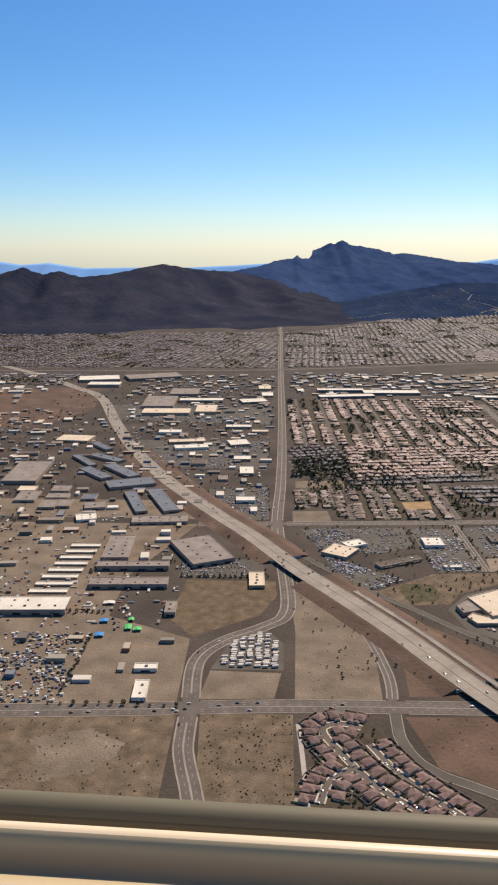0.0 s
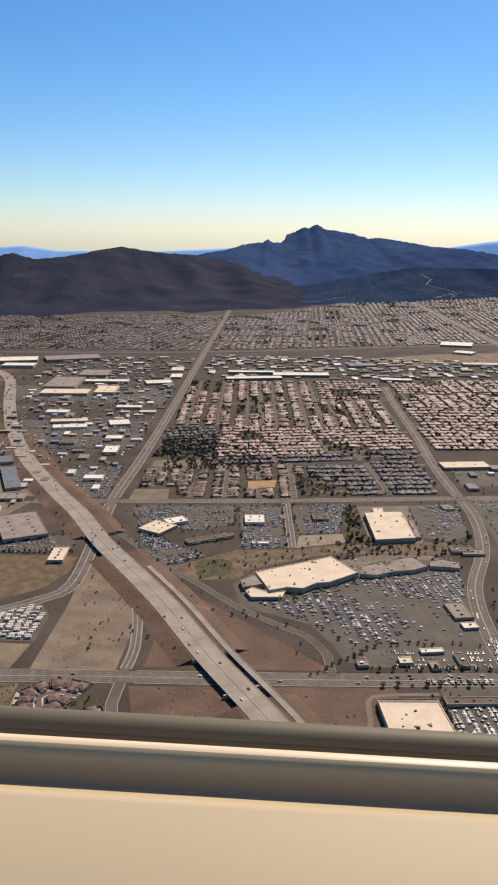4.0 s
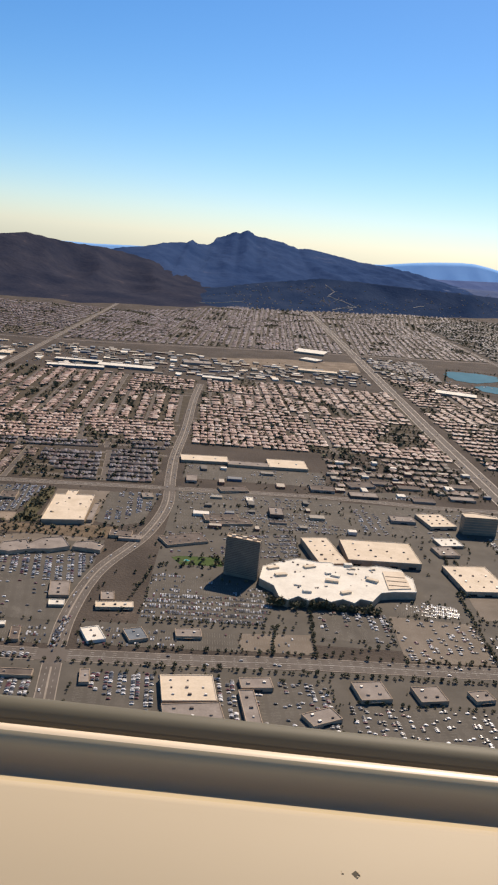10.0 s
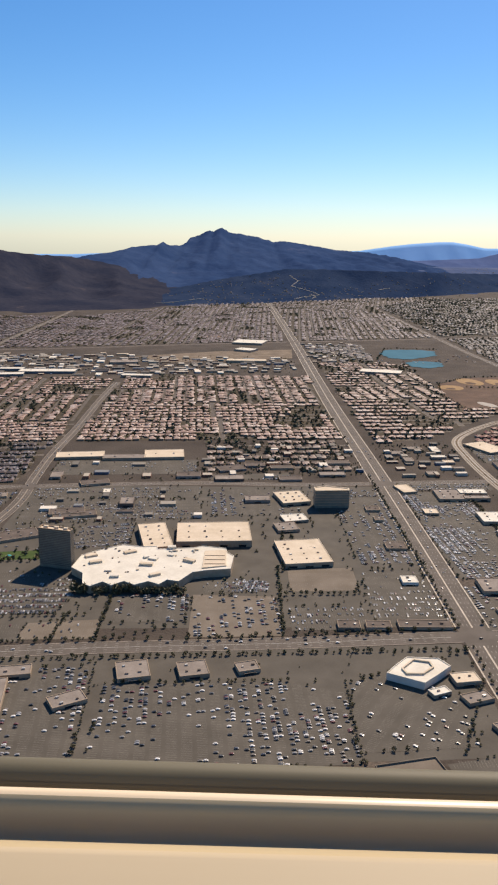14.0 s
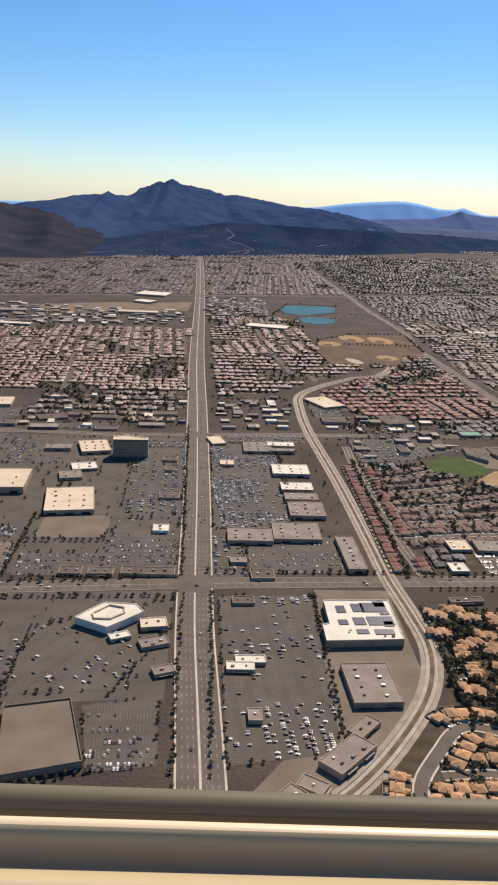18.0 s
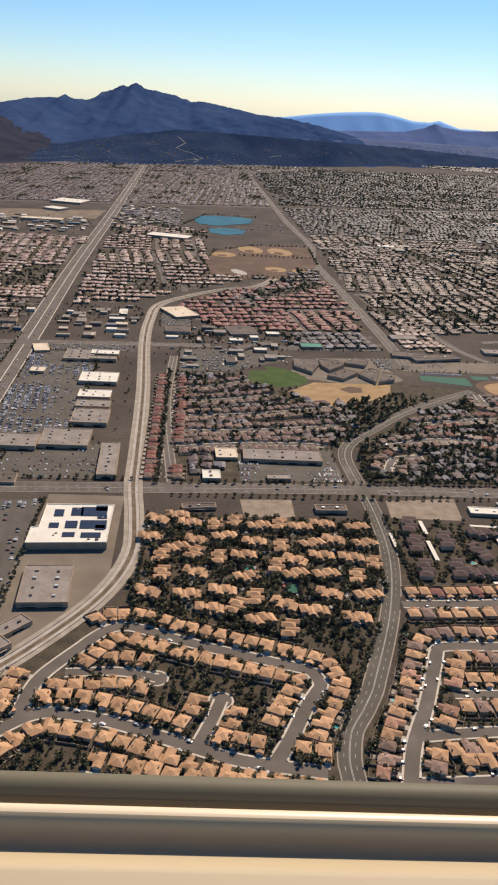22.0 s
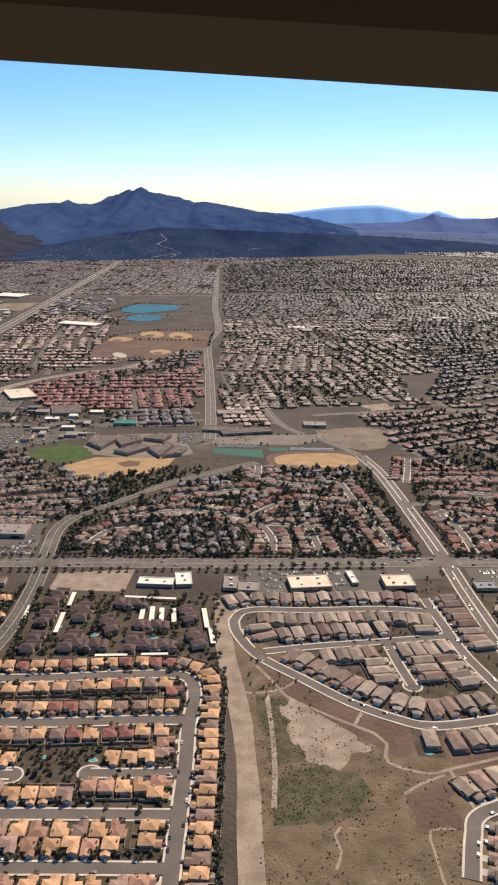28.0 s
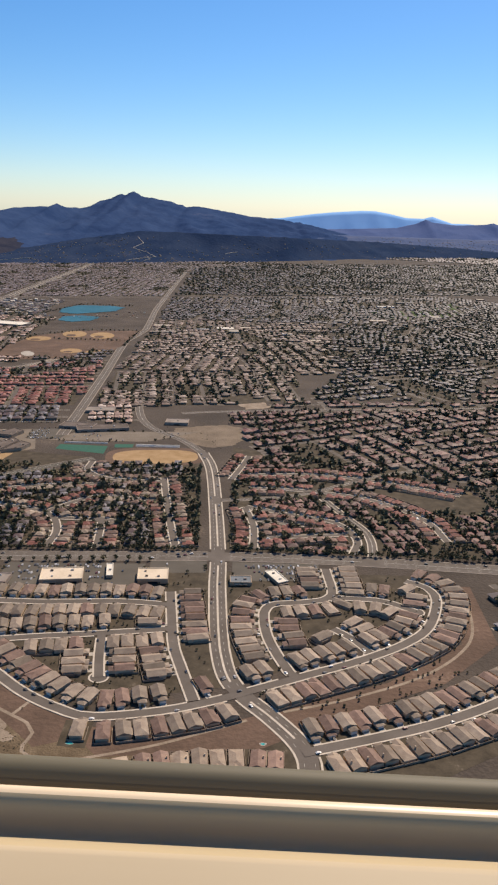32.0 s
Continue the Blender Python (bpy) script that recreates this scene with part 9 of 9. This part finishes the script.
near_trees = sorted(range(len(tp)), key=lambda i: tp[i, 1] + abs(tp[i, 0] - 560) * 0.1)[:200]
chosen = set(near_trees)
for k in range(4):
    rows_ = [(x, y, 0, gen.uniform(0, 6.28), s * gen.uniform(0.85, 1.25), s, s * gen.uniform(0.8, 1.15)) for i, (x, y, s) in enumerate(tp) if i % 4 == k and i not in chosen]
    cloud("trees", fine_leafs[k][0], fine_leafs[k][1], [q for q in rows_ if q[1] < 390], "leaf", "dusty green desert trees along yards and streets", "trees")
    cloud("far_trees", far_leafs[k][0], far_leafs[k][1], [q for q in rows_ if q[1] >= 660], "leaf", "dusty green desert trees in far gardens", "trees")
    cloud("far_trees", leafs[k][0], leafs[k][1], [q for q in rows_ if 390 <= q[1] < 660], "leaf", "dusty green desert trees along yards and streets", "trees")


def tree_proto(seed):
    g = np.random.default_rng(seed)
    ob = tagged(new("tree"), "dusty green broadleaf tree with an open uneven crown", "tree", "yard trees")
    pieces = []
    def limb(a, b, r0, r1):
        u = (b - a).normalized()
        p = u.orthogonal().normalized()
        q = u.cross(p)
        v = [tuple(c + (p * math.cos(t * 1.2566) + q * math.sin(t * 1.2566)) * r) for c, r in ((a, r0), (b, r1)) for t in range(5)]
        pieces.append((v, [(i, (i + 1) % 5, 5 + (i + 1) % 5, 5 + i) for i in range(5)]))
    top = Vector((0.03, 0.02, 0.42))
    limb(Vector((0, 0, 0)), top, 0.045, 0.032)
    tips = []
    for i in range(5):
        t = i * 1.26 + g.uniform(0, 0.6)
        e = top + Vector((math.cos(t) * 0.32, math.sin(t) * 0.32, g.uniform(0.18, 0.42)))
        limb(top, e, 0.026, 0.010)
        tips.append(e)
    tips.append(top + Vector((0, 0, 0.45)))
    solid("trunk", *merged(pieces), "bark", ob)
    v, f = [], []
    for e in tips:
        for _ in range(15):
            d = g.normal(size=3)
            c = np.array(e) + d / np.linalg.norm(d) * g.uniform(0.05, 0.24) * np.array([1, 1, 0.75])
            u, w = g.normal(size=3), g.normal(size=3)
            u, w = u / np.linalg.norm(u) * 0.11, w / np.linalg.norm(w) * 0.09
            k = len(v)
            v += [tuple(c - u), tuple(c + w), tuple(c + u), tuple(c - w)]
            f.append((k, k + 1, k + 2, k + 3))
    solid("crown", v, f, "leaf", ob)
    return ob


grown = [tree_proto(60 + k) for k in range(4)]
for n, i in enumerate(near_trees):
    x, y, s = tp[i]
    m = pose(x, y, 0, 0, 0, gen.uniform(0, 360)) @ Matrix.Diagonal((s * gen.uniform(0.9, 1.2), s, s * gen.uniform(0.85, 1.1), 1))
    if n < 4:
        grown[n].matrix_basis = m
    else:
        c = copy_thing(grown[n % 4], Matrix.Identity(4))
        c.matrix_basis = m

# desert bushes on the vacant land
def bushes(outline, n, lo=0.3, hi=0.9):
    o = np.array(outline, float)
    xy = np.stack([gen.uniform(o[:, 0].min(), o[:, 0].max(), n), gen.uniform(o[:, 1].min(), o[:, 1].max(), n)], 1)
    clump = np.array([noise.noise((x / 14, y / 14, 2.0)) for x, y in xy])
    xy = xy[in_poly(xy, o) & (clump > gen.uniform(-0.5, 0.35, n)) & clear(xy, 0.3, 0)]
    return [(x, y, -0.05, gen.uniform(0, 6), s * 1.2, s, s * 0.7) for (x, y), s in zip(xy, gen.uniform(lo, hi, len(xy)))]


low = bushes([(-420, 210), (-43, 210), (-44, 304), (-420, 296)], 2600) + bushes([(-28, 215), (5, 215), (5, 306), (-34, 305)], 700) + bushes([(806, 150), (870, 150), (862, 200), (838, 222), (808, 262)], 3600, 0.15, 0.6) + bushes([(808.5, 243), (816, 241), (818, 225), (824, 212), (838, 203), (840, 195), (830, 185), (811, 186)], 3200, 0.12, 0.5) + \
    bushes([(10, 318), (42, 322), (36, 392), (8, 445)], 120) + bushes([(60, 410), (215, 450), (215, 495), (60, 470)], 500) + bushes([(52, 240), (165, 240), (160, 308), (56, 306)], 200) + bushes([(846, 560), (895, 530), (905, 560), (850, 596)], 160)
cloud("desert_bushes", leafs[1][0] - np.array([0, 0, 0.25]), leafs[1][1], low, "bush", "low brown desert bushes on open ground", "bushes")

# garden pools
for i, (x, y, r) in enumerate([(705, 234, 1.0), (701, 223, 0.9), (693, 200, 0.9), (691, 195, 0.8), (673, 188, 1.0), (652, 276, 2.2), (730, 290, 1.0), (745, 284, 1.2), (742, 211, 0.9), (757, 210, 1.0), (768, 283, 1.5), (755, 197, 0.9), (738, 192, 1.1),
                               (759, 192, 0.9), (676, 198, 0.9), (647, 184, 0.8), (860.6, 214.4, 1.1), (888, 222, 0.9), (976, 261, 1.0), (920, 216, 0.8), (706, 222, 0.8), (268, 436, 1.6)]):
    pts = [((x + r * (1 + 0.25 * math.sin(3 * k * 0.5236 + i)) * math.cos(k * 0.5236)), (y + 0.7 * r * math.sin(k * 0.5236))) for k in range(12)]
    ob = tagged(new("swimming_pool"), "small turquoise garden swimming pool with a pale deck", "pool", "garden pools")
    ob.location = (x, y, 0)
    solid("deck", [((a - x) * 1.45, (b - y) * 1.5, 0.05) for a, b in pts], [tuple(range(12))], "concrete", ob)
    solid("water", [(a - x, b - y, 0.07) for a, b in pts], [tuple(range(12))], "pool", ob)
    v, f = ring([((a - x) * 1.08, (b - y) * 1.1) for a, b in pts], 0.12, 0.03, 0.11)
    solid("coping", v, f, "concrete", ob)

# sports court among the tan apartments
ob = tagged(new("sports_court"), "red and green fenced sports court", "sports court")
ob.location = (667.5, 262.5, 0)
solid("surround", *box(-3.6, -4.6, 0, 3.6, 4.6, 0.06), "court", ob)
solid("playing_area", *box(-2.3, -3.2, 0.06, 2.3, 3.2, 0.08), "court_green", ob)
for a, b, c, d in ((-3.6, -4.6, 3.6, -4.52), (-3.6, 4.52, 3.6, 4.6), (-3.6, -4.52, -3.52, 4.52), (3.52, -4.52, 3.6, 4.52)):
    solid("fence", *box(a, b, 0, c, d, 0.9), "dark_roof", ob)

# tarpaulins of an open-air market
M["blue_tarp"] = surface("blue_tarpaulin", (0.05, 0.22, 0.5), (0.08, 0.3, 0.6), 1.0, 0.5)
M["green_tarp"] = surface("green_tarpaulin", (0.08, 0.45, 0.12), (0.12, 0.55, 0.16), 1.0, 0.5)
for x, y, w, d, m, word in ((-92, 373, 4.2, 3.4, "blue_tarp", "blue"), (-79, 382, 3.2, 5.0, "green_tarp", "green"), (-74, 380, 4.0, 3.0, "green_tarp", "green"), (-95, 411, 6.0, 3.0, "white_roof", "white"), (-93, 389, 4.0, 3.0, "blue_tarp", "blue"), (-79, 391, 2.4, 3.0, "green_tarp", "green")):
    ob = thing("market_canopy", x, y, 0.1, "open market canopy under a %s tarpaulin" % word, "canopy", "market canopies")
    solid("tarpaulin", *gable(w, d, 1.0, 0.4), m, ob)
    for a in (-1, 1):
        for b in (-1, 1):
            solid("pole", *box(a * w * 0.47 - 0.04, b * d * 0.47 - 0.04, 0, a * w * 0.47 + 0.04, b * d * 0.47 + 0.04, 1.0), "metal", ob)
